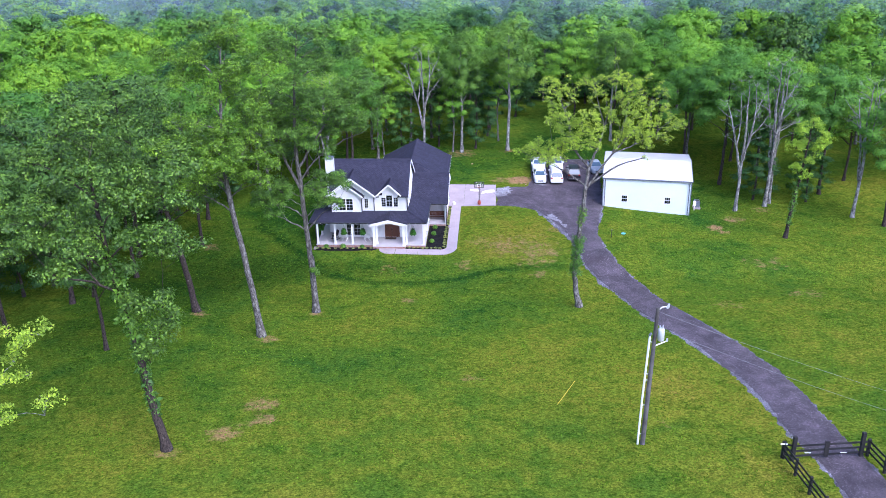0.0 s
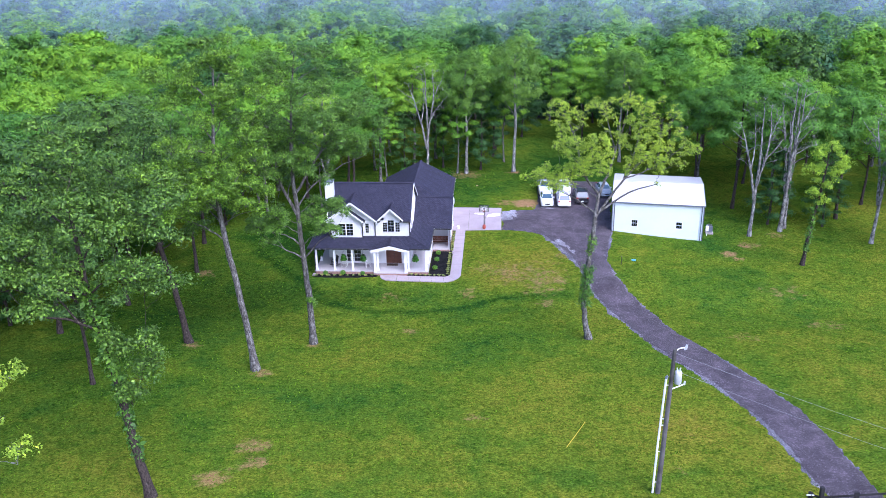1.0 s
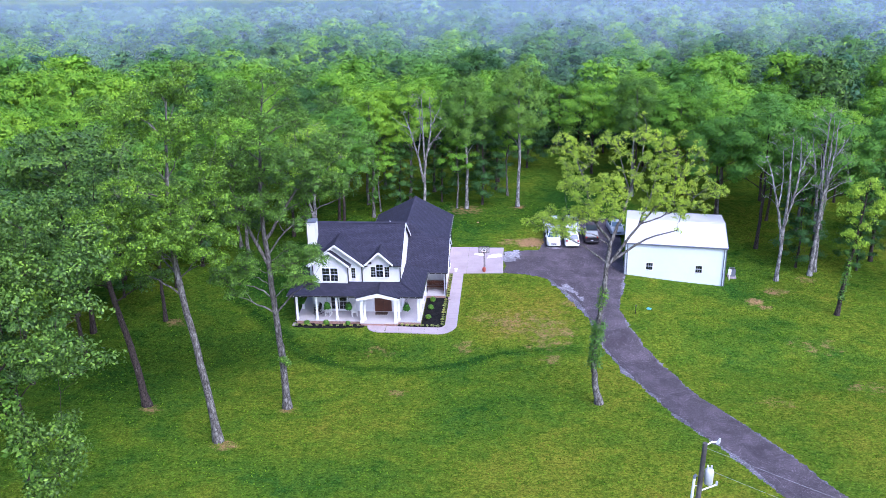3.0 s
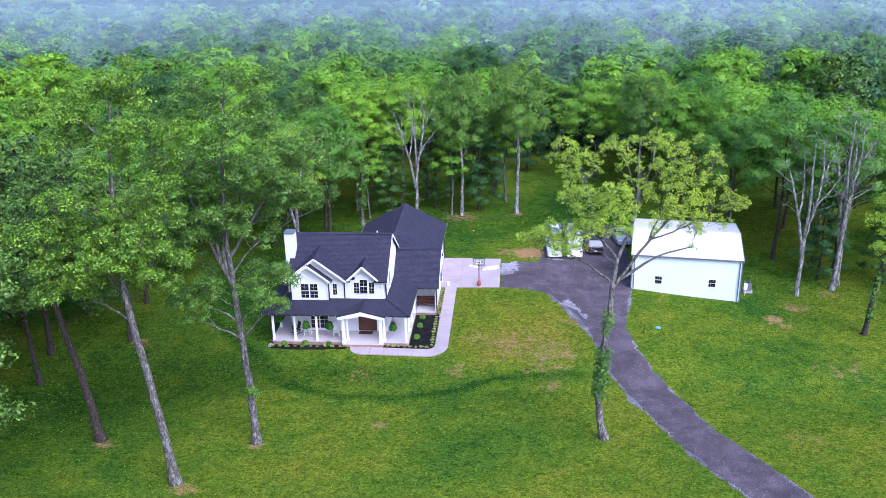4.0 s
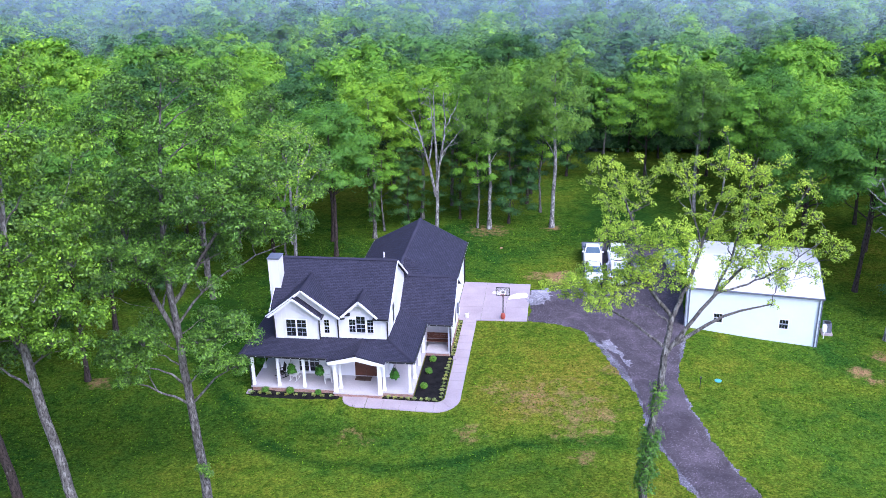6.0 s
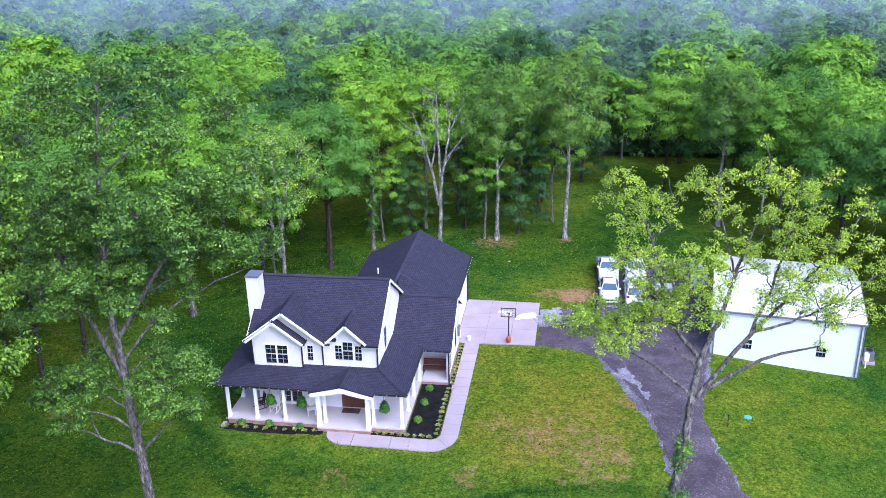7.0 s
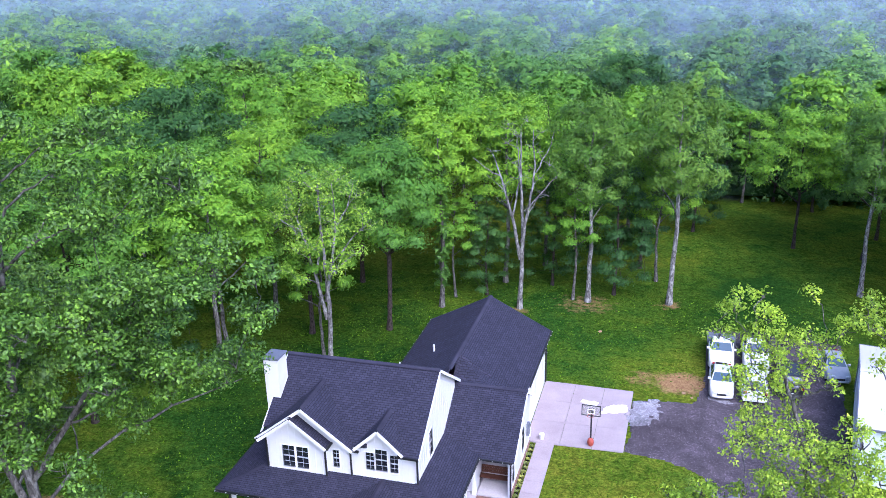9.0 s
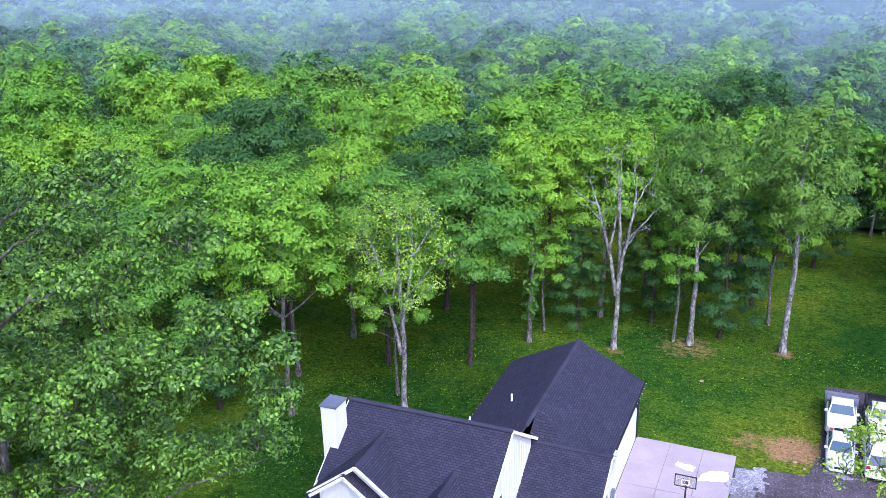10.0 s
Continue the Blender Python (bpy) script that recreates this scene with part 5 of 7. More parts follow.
# white forked limbs of the trees that have lost most of their leaves
SNAG = ((((0, 0, 4.5), (-0.7, 0.1, 8.0), (-1.6, 0.2, 11.5), (-2.4, 0.3, 13.4)), 0.17, 0.03), (((0.1, 0, 6.0), (0.7, -0.2, 9.0), (1.2, 0, 12.0), (1.0, 0.2, 15.5)), 0.16, 0.03), (((0.7, -0.2, 9.0), (2.2, -0.3, 11.0), (3.3, 0.0, 12.2)), 0.08, 0.02),
        (((-0.7, 0.1, 8.0), (-0.2, 0.6, 11.0), (-0.5, 1.0, 14.5)), 0.1, 0.02), (((1.2, 0, 12.0), (2.3, 0.3, 14.0), (2.6, 0.4, 15.4)), 0.06, 0.015), (((-1.6, 0.2, 11.5), (-2.9, -0.3, 12.3), (-3.9, -0.4, 13.2)), 0.06, 0.015))
KINDS = {"bright": (16.5, 4.6, 0.5, 54, 240, 0.2, LEAFBRIGHT, BARK, "woodland hardwood with a bright green layered crown", 0),
         "green": (16.6, 4.4, 0.48, 54, 240, 0.2, LEAF, BARKDARK, "woodland hardwood with a green layered crown", 0),
         "dark": (14.0, 3.6, 0.1, 54, 180, 0.21, LEAFDARK, BARKDARK, "dark-leaved tree clothed almost to the ground", 0, {"peak": 0.35}),
         "oak": (19.0, 6.0, 0.35, 76, 230, 0.23, LEAFDARK, BARKDARK, "great dark oak with a broad rounded crown", 0),
         "tall": (20.2, 3.9, 0.52, 64, 230, 0.25, LEAFOLIVE, BARKPALE, "tall slender tree with a pale trunk and feathery crown", 1, {"wide": 0.2, "flat": 0.85, "peak": 0.5}),
         "small": (11.0, 2.8, 0.5, 26, 190, 0.19, LEAFBRIGHT, BARK, "small thin woodland tree with light green leaves", 1),
         "sparse": (16.8, 4.0, 0.5, 60, 120, 0.17, LEAFSPARSE, BARKPALE, "half-bare pale tree with few yellow-green leaves", 3, {"inner": 0.0, "main": SNAG}),
         "vine": (17.6, 2.6, 0.62, 22, 80, 0.25, LEAFBRIGHT, BARK, "slender tree with its trunk wrapped in vines", 2, {"ivy": ((2.0, 13.0, 0.9, 1500),)}),
         "shade": (16.6, 4.5, 0.45, 54, 220, 0.205, LEAFDEEP, BARKDARK, "woodland hardwood with a deep green crown", 0),
         "bare": (16.8, 3.0, 0.5, 26, 3, 0.16, LEAF, BARKPALE, "leafless grey tree with upright forked limbs", 5, {"inner": 0.0, "main": SNAG}),
         "broad": (14.5, 5.4, 0.5, 58, 240, 0.21, LEAFBRIGHT, BARKDARK, "wide woodland tree with a flat-topped bright crown", 0, {"flat": 0.42})}
PLACED = (("tall", 1.8, 135.2, 1.0), ("tall", -5.3, 134.1, 0.93), ("small", -6.7, 134.2, 1.0), ("dark", -3.2, 136.2, 0.88), ("bare", -11, 131.3, 1.05), ("bright", -13.5, 137, 1.08), ("vine", -17.9, 130.1, 1.0), ("small", -17.2, 132.4, 0.9),
          ("bright", -19.4, 135.5, 1.02), ("green", -21.0, 124.6, 1.0), ("sparse", -23.1, 116.7, 1.0), ("small", -24.4, 118.4, 1.0), ("bright", -30.5, 113.2, 1.12), ("bright", -33.1, 118.4, 0.95), ("green", -27.3, 122.6, 1.0), ("oak", -27, 134, 0.92), ("oak", -42, 128.5, 1.05), ("bright", -40.7, 139.2, 1.15), ("broad", -22.5, 129, 1.05),
          ("bright", -32.3, 126, 1.05), ("green", -37, 123.5, 1.0), ("bright", -41, 117, 1.05), ("dark", -36, 112, 0.95), ("small", 0.4, 140.1, 1.1), ("green", -1.4, 143, 0.9), ("dark", 3.4, 155, 0.9), ("broad", 13.5, 152.2, 0.98), ("bright", -10.5, 142, 1.05), ("oak", -5, 165, 0.95), ("dark", -9, 137, 0.8), ("dark", -14.5, 133.5, 0.7), ("dark", -1, 147, 0.9),
          ("tall", 18.5, 141.5, 0.88), ("bright", 24.0, 138.3, 0.98), ("bright", 29.0, 133, 1.05), ("broad", 20, 151, 1.1), ("small", 8.8, 167.3, 1.1), ("dark_deep", 2.5, 167, 0.9), ("dark_deep", 7, 170.5, 0.85), ("dark_deep", 12.4, 168.5, 0.9), ("dark_deep", 16.5, 165, 0.85), ("green", 26.2, 143, 1.05), ("bare", 31.3, 111.8, 1.08), ("bare", 35.5, 113.4, 1.2), ("bare", 36.4, 114.6, 1.0), ("dark", 34.6, 115.8, 0.78), ("dark", 41.4, 115.2, 0.72),
          ("bare", 45.6, 109.9, 1.1), ("green", 48.5, 107.0, 1.0), ("green", 37, 118, 1.1), ("green", 31.5, 122, 1.1), ("green", 44, 118, 1.05), ("green", 27.5, 128, 0.95), ("shade", -44.5, 82.3, 1.2), ("shade", -43.0, 84.3, 0.95), ("shade", -48.8, 87.5, 1.2),
          # westmost dark and shade trees are added to keep light off the wood edge
          ("shade", -35.2, 97.4, 1.0), ("dark", -50.6, 84, 0.95), ("shade", -42, 95, 1.3), ("shade", -47, 74, 1.1), ("green", -37, 106, 1.05), ("shade", -44, 108, 1.15), ("green", -53, 95, 1.2), ("shade", -36, 71, 0.9), ("shade", -40.5, 90, 1.1), ("green", -56, 78, 1.15), ("dark", -50, 92, 0.8), ("dark", -55.5, 87, 0.85), ("dark", -47.5, 100, 0.8), ("dark", -58, 72, 0.9), ("shade", -53, 66, 1.1), ("shade", -60, 90, 1.2), ("shade", -50, 102, 1.15), ("dark", -53, 77, 0.75), ("shade", -64, 80, 1.2), ("shade", -46, 63, 1.0), ("dark", -42, 103, 0.75))
for k, x, y, s in PLACED:
    woodland(k, x, y, s)
spots, tries = [(p[1], p[2]) for p in PLACED], 0
while len(spots) < 50 + 104 and tries < 9000:
    tries += 1
    x, y = rngw.uniform(-95, 72), rngw.uniform(92, 172)
    # the clearing behind the house, the ride beside it and the field beyond the barn stay open
    if -28 < x < 29 and y < 136 or 1 < x < 22 and y < 158 or 1 < x < 14.5 and y < 167 or x >= 29 and y < 119 or x <= -28 and y < 128 - (-28 - x) * 1.5:
        continue
    if all((x - a) ** 2 + (y - b) ** 2 > 5.6 ** 2 for a, b in spots):
        spots.append((x, y))
        woodland(("bright", "broad", "green", "bright", "green", "bright", "broad", "shade")[int(rngw.integers(0, 8))] + ("_deep" if y > 146 or x < -62 or x > 50 else ""), x, y, rngw.uniform(0.82, 1.06))


def far_woods(mat, picks, seed, y0, y1, label):
    """Domed crowns of the closed wood, each of a dozen leafy boughs."""
    rng, rng0 = np.random.default_rng(seed), np.random.default_rng(7)
    # a jittered lattice keeps the canopy closed
    gx, gy = np.meshgrid(np.arange(-330, 240, 8.0), np.arange(y0, y1, 7.4))
    gx, gy = (gx + 4.0 * (np.arange(gx.shape[0])[:, None] % 2)).ravel() + rng0.uniform(-2.2, 2.2, gx.size), gy.ravel() + rng0.uniform(-2.0, 2.0, gx.size)
    share = rng0.integers(0, 9, gx.size)
    ok = np.isin(share, picks) & (gx > -0.98 * (gy - 10)) & (gx < 0.68 * (gy - 10))
    vs, fs, ns, ts, base = [], [], [], [], 0
    for px, py in zip(gx[ok], gy[ok]):
        g, r, h = gz(px, py), rng.uniform(3.2, 5.2), rng.uniform(12.0, 16.8)
        near = py < 225
        c = 22 if near else 15
        a = np.arange(c) * 2.4 + rng.uniform(-0.4, 0.4, c)
        d = np.sqrt((np.arange(c) + 0.3) / c)
        cen = np.stack([px + np.cos(a) * d * r, py + np.sin(a) * d * r, g + h - 7.0 * d ** 2.8 - rng.uniform(0.0, 1.0, c)], 1)
        w = r * rng.uniform(0.22, 0.34, c)
        rad = np.stack([w, w, w * rng.uniform(0.55, 0.8, c)], 1)
        v, f, nr = foliage(rng, cen, rad, np.array([px, py, g + h - 6.0]), 40 if near else 28, 0.5 if near else 0.7, wide=0.42, inner=0.12, under=0.05, jit=0.25, lift=0.12, whole=0.45)
        vs.append(v), fs.append(f + base), ns.append(nr), ts.append(np.full(len(v), rng.uniform(0.06, 1.0)))
        base += len(v)
    ob = tagged(mesh_np("far_woods", np.concatenate(vs), np.concatenate(fs), mat, None, label, False, "stuff", np.concatenate(ns)), category="woods")
    ob.data.attributes.new("crown_tone", "FLOAT", "POINT").data.foreach_set("value", np.concatenate(ts).astype(np.float32))
    return ob


for i, (mat, picks, txt) in enumerate(((LEAF, (2, 7), "green crowns of the closed far wood"), (LEAFBRIGHT, (0, 1, 3, 4), "bright green crowns of the closed far wood"), (LEAFDARK, (5,), "dark green crowns of the closed far wood"), (LEAFBLUE, (6, 8), "blue-green crowns of the closed far wood"))):
    far_woods(mat, picks, 900 + i, 168, 300, txt)
# an added sheet, coloured dark as the shade in the gaps between crowns
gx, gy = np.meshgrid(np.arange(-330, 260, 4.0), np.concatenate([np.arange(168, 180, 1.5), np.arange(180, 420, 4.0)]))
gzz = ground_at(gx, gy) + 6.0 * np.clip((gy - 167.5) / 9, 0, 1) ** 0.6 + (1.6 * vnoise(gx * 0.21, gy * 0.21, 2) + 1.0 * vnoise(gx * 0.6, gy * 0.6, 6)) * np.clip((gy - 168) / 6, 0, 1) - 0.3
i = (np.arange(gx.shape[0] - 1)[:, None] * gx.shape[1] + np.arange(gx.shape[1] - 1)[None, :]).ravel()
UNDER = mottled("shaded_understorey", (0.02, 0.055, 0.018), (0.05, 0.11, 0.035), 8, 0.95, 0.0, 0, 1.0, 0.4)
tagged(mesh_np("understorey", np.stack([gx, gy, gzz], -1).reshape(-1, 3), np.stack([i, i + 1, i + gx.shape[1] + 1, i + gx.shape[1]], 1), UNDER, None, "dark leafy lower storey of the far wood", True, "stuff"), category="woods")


# the leafy edge that hangs to the ground before the closed wood
rnge = np.random.default_rng(58)
cx = rnge.uniform(-125, 105, 620)
cy = rnge.uniform(164, 171, 620) - 3.0 * (np.abs(cx - 6) > 14)
cz = ground_at(cx, cy) + rnge.uniform(0.2, 10.0, 620)
q = rnge.normal(0, 1, (620 * 34, 3))
q /= np.linalg.norm(q, axis=1)[:, None]
p = np.repeat(np.stack([cx, cy, cz], 1), 34, 0) + q * np.array([1.2, 1.2, 0.9]) * rnge.uniform(0.6, 1.0, (620 * 34, 1))
v, f = leaf_arrays(rnge, p, q, 0.45, three=True, jit=0.3)
tagged(mesh_np("thicket", v, f, LEAFDARK, None, "dark leafy thicket along the edge of the wood", False, "stuff"), category="woods")


# ---- sheets that stand in for mist and haze between the far trees ----
def haze_sheet_material(name, density, scale):
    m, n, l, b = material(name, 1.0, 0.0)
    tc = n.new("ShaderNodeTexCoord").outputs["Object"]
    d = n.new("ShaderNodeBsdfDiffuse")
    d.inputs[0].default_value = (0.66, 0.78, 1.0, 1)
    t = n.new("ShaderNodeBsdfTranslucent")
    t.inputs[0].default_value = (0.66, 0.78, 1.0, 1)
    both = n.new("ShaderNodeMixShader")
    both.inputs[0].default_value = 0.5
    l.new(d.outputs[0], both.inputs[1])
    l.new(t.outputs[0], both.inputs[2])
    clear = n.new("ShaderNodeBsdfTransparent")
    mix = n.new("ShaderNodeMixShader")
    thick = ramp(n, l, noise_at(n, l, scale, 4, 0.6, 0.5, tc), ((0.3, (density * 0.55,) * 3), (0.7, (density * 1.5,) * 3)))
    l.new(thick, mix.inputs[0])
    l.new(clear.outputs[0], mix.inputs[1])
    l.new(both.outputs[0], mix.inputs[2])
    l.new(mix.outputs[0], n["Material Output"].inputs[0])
    return m


# blue-tinted see-through sheets, denser with distance, add up to the haze
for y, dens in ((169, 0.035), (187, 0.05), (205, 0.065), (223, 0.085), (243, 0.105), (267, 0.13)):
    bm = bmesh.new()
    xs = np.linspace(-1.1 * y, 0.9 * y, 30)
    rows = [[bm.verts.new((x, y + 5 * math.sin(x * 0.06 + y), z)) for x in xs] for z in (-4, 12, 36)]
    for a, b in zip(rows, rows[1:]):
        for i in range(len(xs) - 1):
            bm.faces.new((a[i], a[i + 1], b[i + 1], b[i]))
    tagged(part("mist", bm, haze_sheet_material("mist", dens, 0.02), None, "thin grey-blue rain mist hanging in the far wood", True, "stuff"), category="mist")


# ---- tufts that stand out of the mown lawn ----
def grass_tufts(count, seed):
    rng = np.random.default_rng(seed)
    x, y = rng.uniform(-44, 46, count * 2), rng.uniform(50, 137, count * 2)
    keep = np.abs(vnoise(x * 0.25, y * 0.25, 3) + 0.7 * vnoise(x * 0.9, y * 0.9, 8)) < 0.9
    for poly in (strip(ROAD), list(LOT), [(-22, 96), (-3.9, 95.9), (-3.9, 110.6), (0.3, 110.6), (0.3, 119), (-16, 119), (-22, 105)], [(13.5, 110.5), (26.5, 108.8), (28, 121), (15, 123)]):
        keep &= ~inside(x, y, poly)
    x, y = x[keep][:count], y[keep][:count]
    p = np.stack([x, y, ground_at(x, y) + 0.015], 1)
    v, f = leaf_arrays(rng, p, rng.normal(0, 0.9, (len(x), 3)) * np.array([1, 1, 0.2]), 0.14, three=True)
    return tagged(mesh_np("grass", v, f, GRASS, None, "uneven tufts of green grass over the lawn", False, "stuff"), category="grass")


GRASS = leaf_material("grass_blade", (0.07, 0.15, 0.009), 0.15, 0.0, 0.5)
grass_tufts(100000, 5)


# ---- paths, pads and beds ----
def slab_piece(pts, parent, name="slab", mat=None, lift=0.07, thick=0.12, label=""):
    """One flat piece of paving over the ground."""
    p = [Vector((x, y, gz(x, y) + lift)) for x, y in pts]
    bm = bmesh.new()
    top, low = [bm.verts.new(q) for q in p], [bm.verts.new(q - Vector((0, 0, thick))) for q in p]
    bm.faces.new(top), bm.faces.new(low[::-1])
    for i in range(len(p)):
        j = (i + 1) % len(p)
        bm.faces.new((top[i], low[i], low[j], top[j]))
    bmesh.ops.recalc_face_normals(bm, faces=bm.faces[:])
    return part(name, bm, mat or CONCRETE, parent, label)


def paving(name, label):
    ob = new(name)
    ob.empty_display_size = 0.2
    return tagged(ob, label, "pavement", kind="structure")


walkway = paving("pavement", "pale concrete walk of jointed slabs round the porch")
J = 0.012
y = 97.5
while y < 110.6:
    e = min(y + 1.27, 110.7)
    slab_piece(((-5.75, y + J), (-4.53, y + J), (-4.53, e - J), (-5.75, e - J)), walkway)
    y = e
arc = lambda r, a: (-6.45 + r * math.cos(radians(a)), 97.5 + r * math.sin(radians(a)))
for a0, a1 in ((-90, -45), (-45, 0)):
    aa = [a0 + 0.5 + (a1 - a0 - 1) * k / 6 for k in range(7)]
    slab_piece([arc(0.7, a) for a in aa] + [arc(1.92, a) for a in aa[::-1]], walkway)
x = -6.45
while x > -11.7:
    e = max(x - 1.32, -11.75)
    slab_piece(((e + J, 95.58), (x - J, 95.58), (x - J, 96.8), (e + J, 96.8)), walkway)
    x = e
slab_piece([(-13.72, 97.26), (-13.66, 96.45), (-13.42, 96.0), (-12.95, 95.7), (-12.4, 95.58), (-11.77, 95.58), (-11.77, 96.78), (-11.77, 97.26)], walkway)
pad = paving("pavement", "square concrete drive pad of nine jointed slabs")
xs, ys = (-6.5, -4.2, -2.05, 0.05), (110.7, 113.4, 116.1, 118.8)
for i in range(3):
    for j in range(3):
        slab_piece(((xs[i] + J, ys[j] + J), (xs[i + 1] - J, ys[j] + J), (xs[i + 1] - J, ys[j + 1] - J), (xs[i] + J, ys[j + 1] - J)), pad)
PALE = mottled("dried_pale_concrete", (0.70, 0.66, 0.66), (0.8, 0.77, 0.77), 4, 0.7, 0.25)
for i, poly in enumerate((((-3.8, 116.2), (-3.5, 116.9), (-2.1, 116.75), (-2.15, 115.8), (-2.9, 115.9)), ((-1.95, 115.15), (-1.9, 116.0), (-1.2, 116.7), (-0.1, 116.85), (-0.2, 115.5), (-1.0, 115.3)))):
    draped("drive_stain", [poly], 0.08, 0.078, 0.09, PALE, "pale dry stain on the drive pad", "stain", seed=3.0 + i)
# gravel washed pale at the lot's edges
for i, poly in enumerate((((0.1, 113.6), (1.2, 114.2), (1.9, 116.2), (1.5, 117.8), (0.1, 117.7)), ((4.6, 118.2), (6.5, 118.0), (7.5, 118.8), (6.6, 119.6), (5.0, 119.7)), ((6.2, 107.2), (7.6, 105.2), (8.4, 103.2), (9.0, 104), (8.0, 106.6), (7.0, 108)))):
    draped("pale_gravel", [poly], 0.07, 0.07, 0.32, WASHED, "pale loose gravel on the dark lot", "gravel", "stuff", seed=6.0 + i)
bed = [(-21.5, 97.4), (-21.7, 96.5), (-20, 96.25), (-14.2, 96.35), (-13.85, 96.6), (-13.85, 97.4)]
draped("mulch_bed", [bed], 0.12, 0.06, 0.03, MULCH, "black mulch bed along the porch front", "flower bed", seed=4.0)
draped("mulch_bed", [[(-11.7, 97.32), (-11.7, 96.84), (-6.45, 96.84), (-5.98, 97.03), (-5.79, 97.5), (-5.79, 110.6), (-6.12, 110.6), (-6.12, 104.05), (-8.25, 104.05), (-8.25, 97.32)]], 0.08, 0.06, 0.01, MULCH,
       "black mulch bed beside the side porch", "flower bed", seed=5.0)


# ---- plants round the porch ----
def rosette(at, seed, n, r, h, mat, label, category, group, name, size, up=0.4):
    rng = np.random.default_rng(seed)
    ob = thing(name, at, label, category, rz=rng.uniform(0, 360), group=group)
    a = rng.uniform(0, 2 * np.pi, n)
    el = rng.uniform(0.05, 1.0, n)
    d = np.stack([np.cos(a) * (1 - el * 0.7), np.sin(a) * (1 - el * 0.7), up + el * 0.6], 1)
    d /= np.linalg.norm(d, axis=1)[:, None]
    s = np.cross(d, [0, 0, 1.0])
    s /= np.linalg.norm(s, axis=1)[:, None] + 1e-9
    base = np.stack([np.cos(a) * 0.04, np.sin(a) * 0.04, 0 * a], 1)
    ln = size * rng.uniform(0.7, 1.2, n)[:, None]
    mid, tip = base + d * ln * 0.55, base + d * ln + np.array([0, 0, -0.28]) * ln
    w = ln * 0.2
    v = np.stack([base, mid + s * w, tip, mid - s * w], 1).reshape(-1, 3)
    mesh_np("leaves", v, np.arange(4 * n).reshape(-1, 4), mat, ob)
    return ob


def ball_shrub(at, seed, r, n, mat, label, category, group, name, size=0.09, squash=0.85, droop=0.0):
    rng = np.random.default_rng(seed)
    ob = thing(name, at, label, category, group=group)
    q = rng.normal(0, 1, (n, 3))
    q /= np.linalg.norm(q, axis=1)[:, None]
    lump = 1 + 0.16 * np.sin(5 * q[:, 0] + seed) * np.sin(4 * q[:, 1]) + rng.normal(0, 0.06, n)
    p = q * (r * lump * rng.uniform(0.7, 1, n) ** 0.4)[:, None] * np.array([1, 1, squash])
    p[:, 2] += r * squash
    if droop:
        rad = np.hypot(q[:, 0], q[:, 1])
        p[:, 2] -= droop * rad ** 2
    v, f = leaf_arrays(rng, p, q * 1.5, size)
    mesh_np("leaves", v, f, mat, ob)
    part("stem", tube(bmesh.new(), [(0, 0, -0.05), (0.01, 0, r * squash)], 0.02, 5), BARKDARK, ob)
    return ob


HOSTA = leaf_material("variegated_leaf", (0.34, 0.4, 0.13))
FERN = leaf_material("fern_leaf", (0.055, 0.17, 0.02))
row = [(-21.1 + 0.72 * k, 96.72 + 0.05 * (k % 2)) for k in range(10)] + [(-10.66 + 0.52 * k, 97.0 + 0.04 * (k % 2)) for k in range(9)] + [(-6.06, 97.4)]
row += [(-6.06 - 0.03 * (k % 2), 97.95 + 0.54 * k) for k in range(11)] + [(-5.94 + 0.02 * (k % 2), 104.1 + 0.5 * k) for k in range(13)]
src = []
for i, (x, y) in enumerate(row):
    m = pose(x, y, gz(x, y) + 0.08, 0, 0, i * 77 % 360) @ Matrix.Diagonal((*(0.65 + 0.3 * ((i * 37) % 10) / 10,) * 3, 1))
    if i < 3:
        src.append(rosette((x, y, gz(x, y) + 0.08), 40 + i, 26, 0.25, 0.2, HOSTA, "low yellow-green edging plant in black mulch", "plant", "edging plants", "hosta", 0.3))
    else:
        copy_thing(src[i % 3], m)
for i, (x, y, r) in enumerate(((-20.03, 97.05, 0.27), (-18.0, 97.05, 0.3), (-15.74, 97.05, 0.22), (-7.6, 98.8, 0.27), (-7.52, 101.1, 0.28), (-7.46, 103.05, 0.28))):
    ball_shrub((x, y, gz(x, y) + 0.06), 60 + i, r, 420, LEAF, "small round green shrub in the mulch bed", "shrub", "bed shrubs", "shrub", 0.11)
for i, (x, y) in enumerate(((-17.93, 97.6), (-15.67, 97.6), (-9.69, 97.6), (-20.9, 99.0))):
    f = ball_shrub((x, y, 2.4), 80 + i, 0.27, 600, FERN, "full green fern in a hanging basket", "fern", "hanging ferns", "hanging_fern", 0.22, 0.5, 0.45)
    part("basket", tube(bmesh.new(), [(0, 0, 0.02), (0, 0, 0.12), (0, 0, 0.24)], [0.09, 0.15, 0.17], 10), BLACK, f)
    bm = bmesh.new()
    for k in range(3):
        a = k * 2.1
        tube(bm, [(0.15 * math.cos(a), 0.15 * math.sin(a), 0.24), (0, 0, 0.8), (0, 0, 1.2)], 0.008, 4)
    part("hanger", bm, BLACK, f)


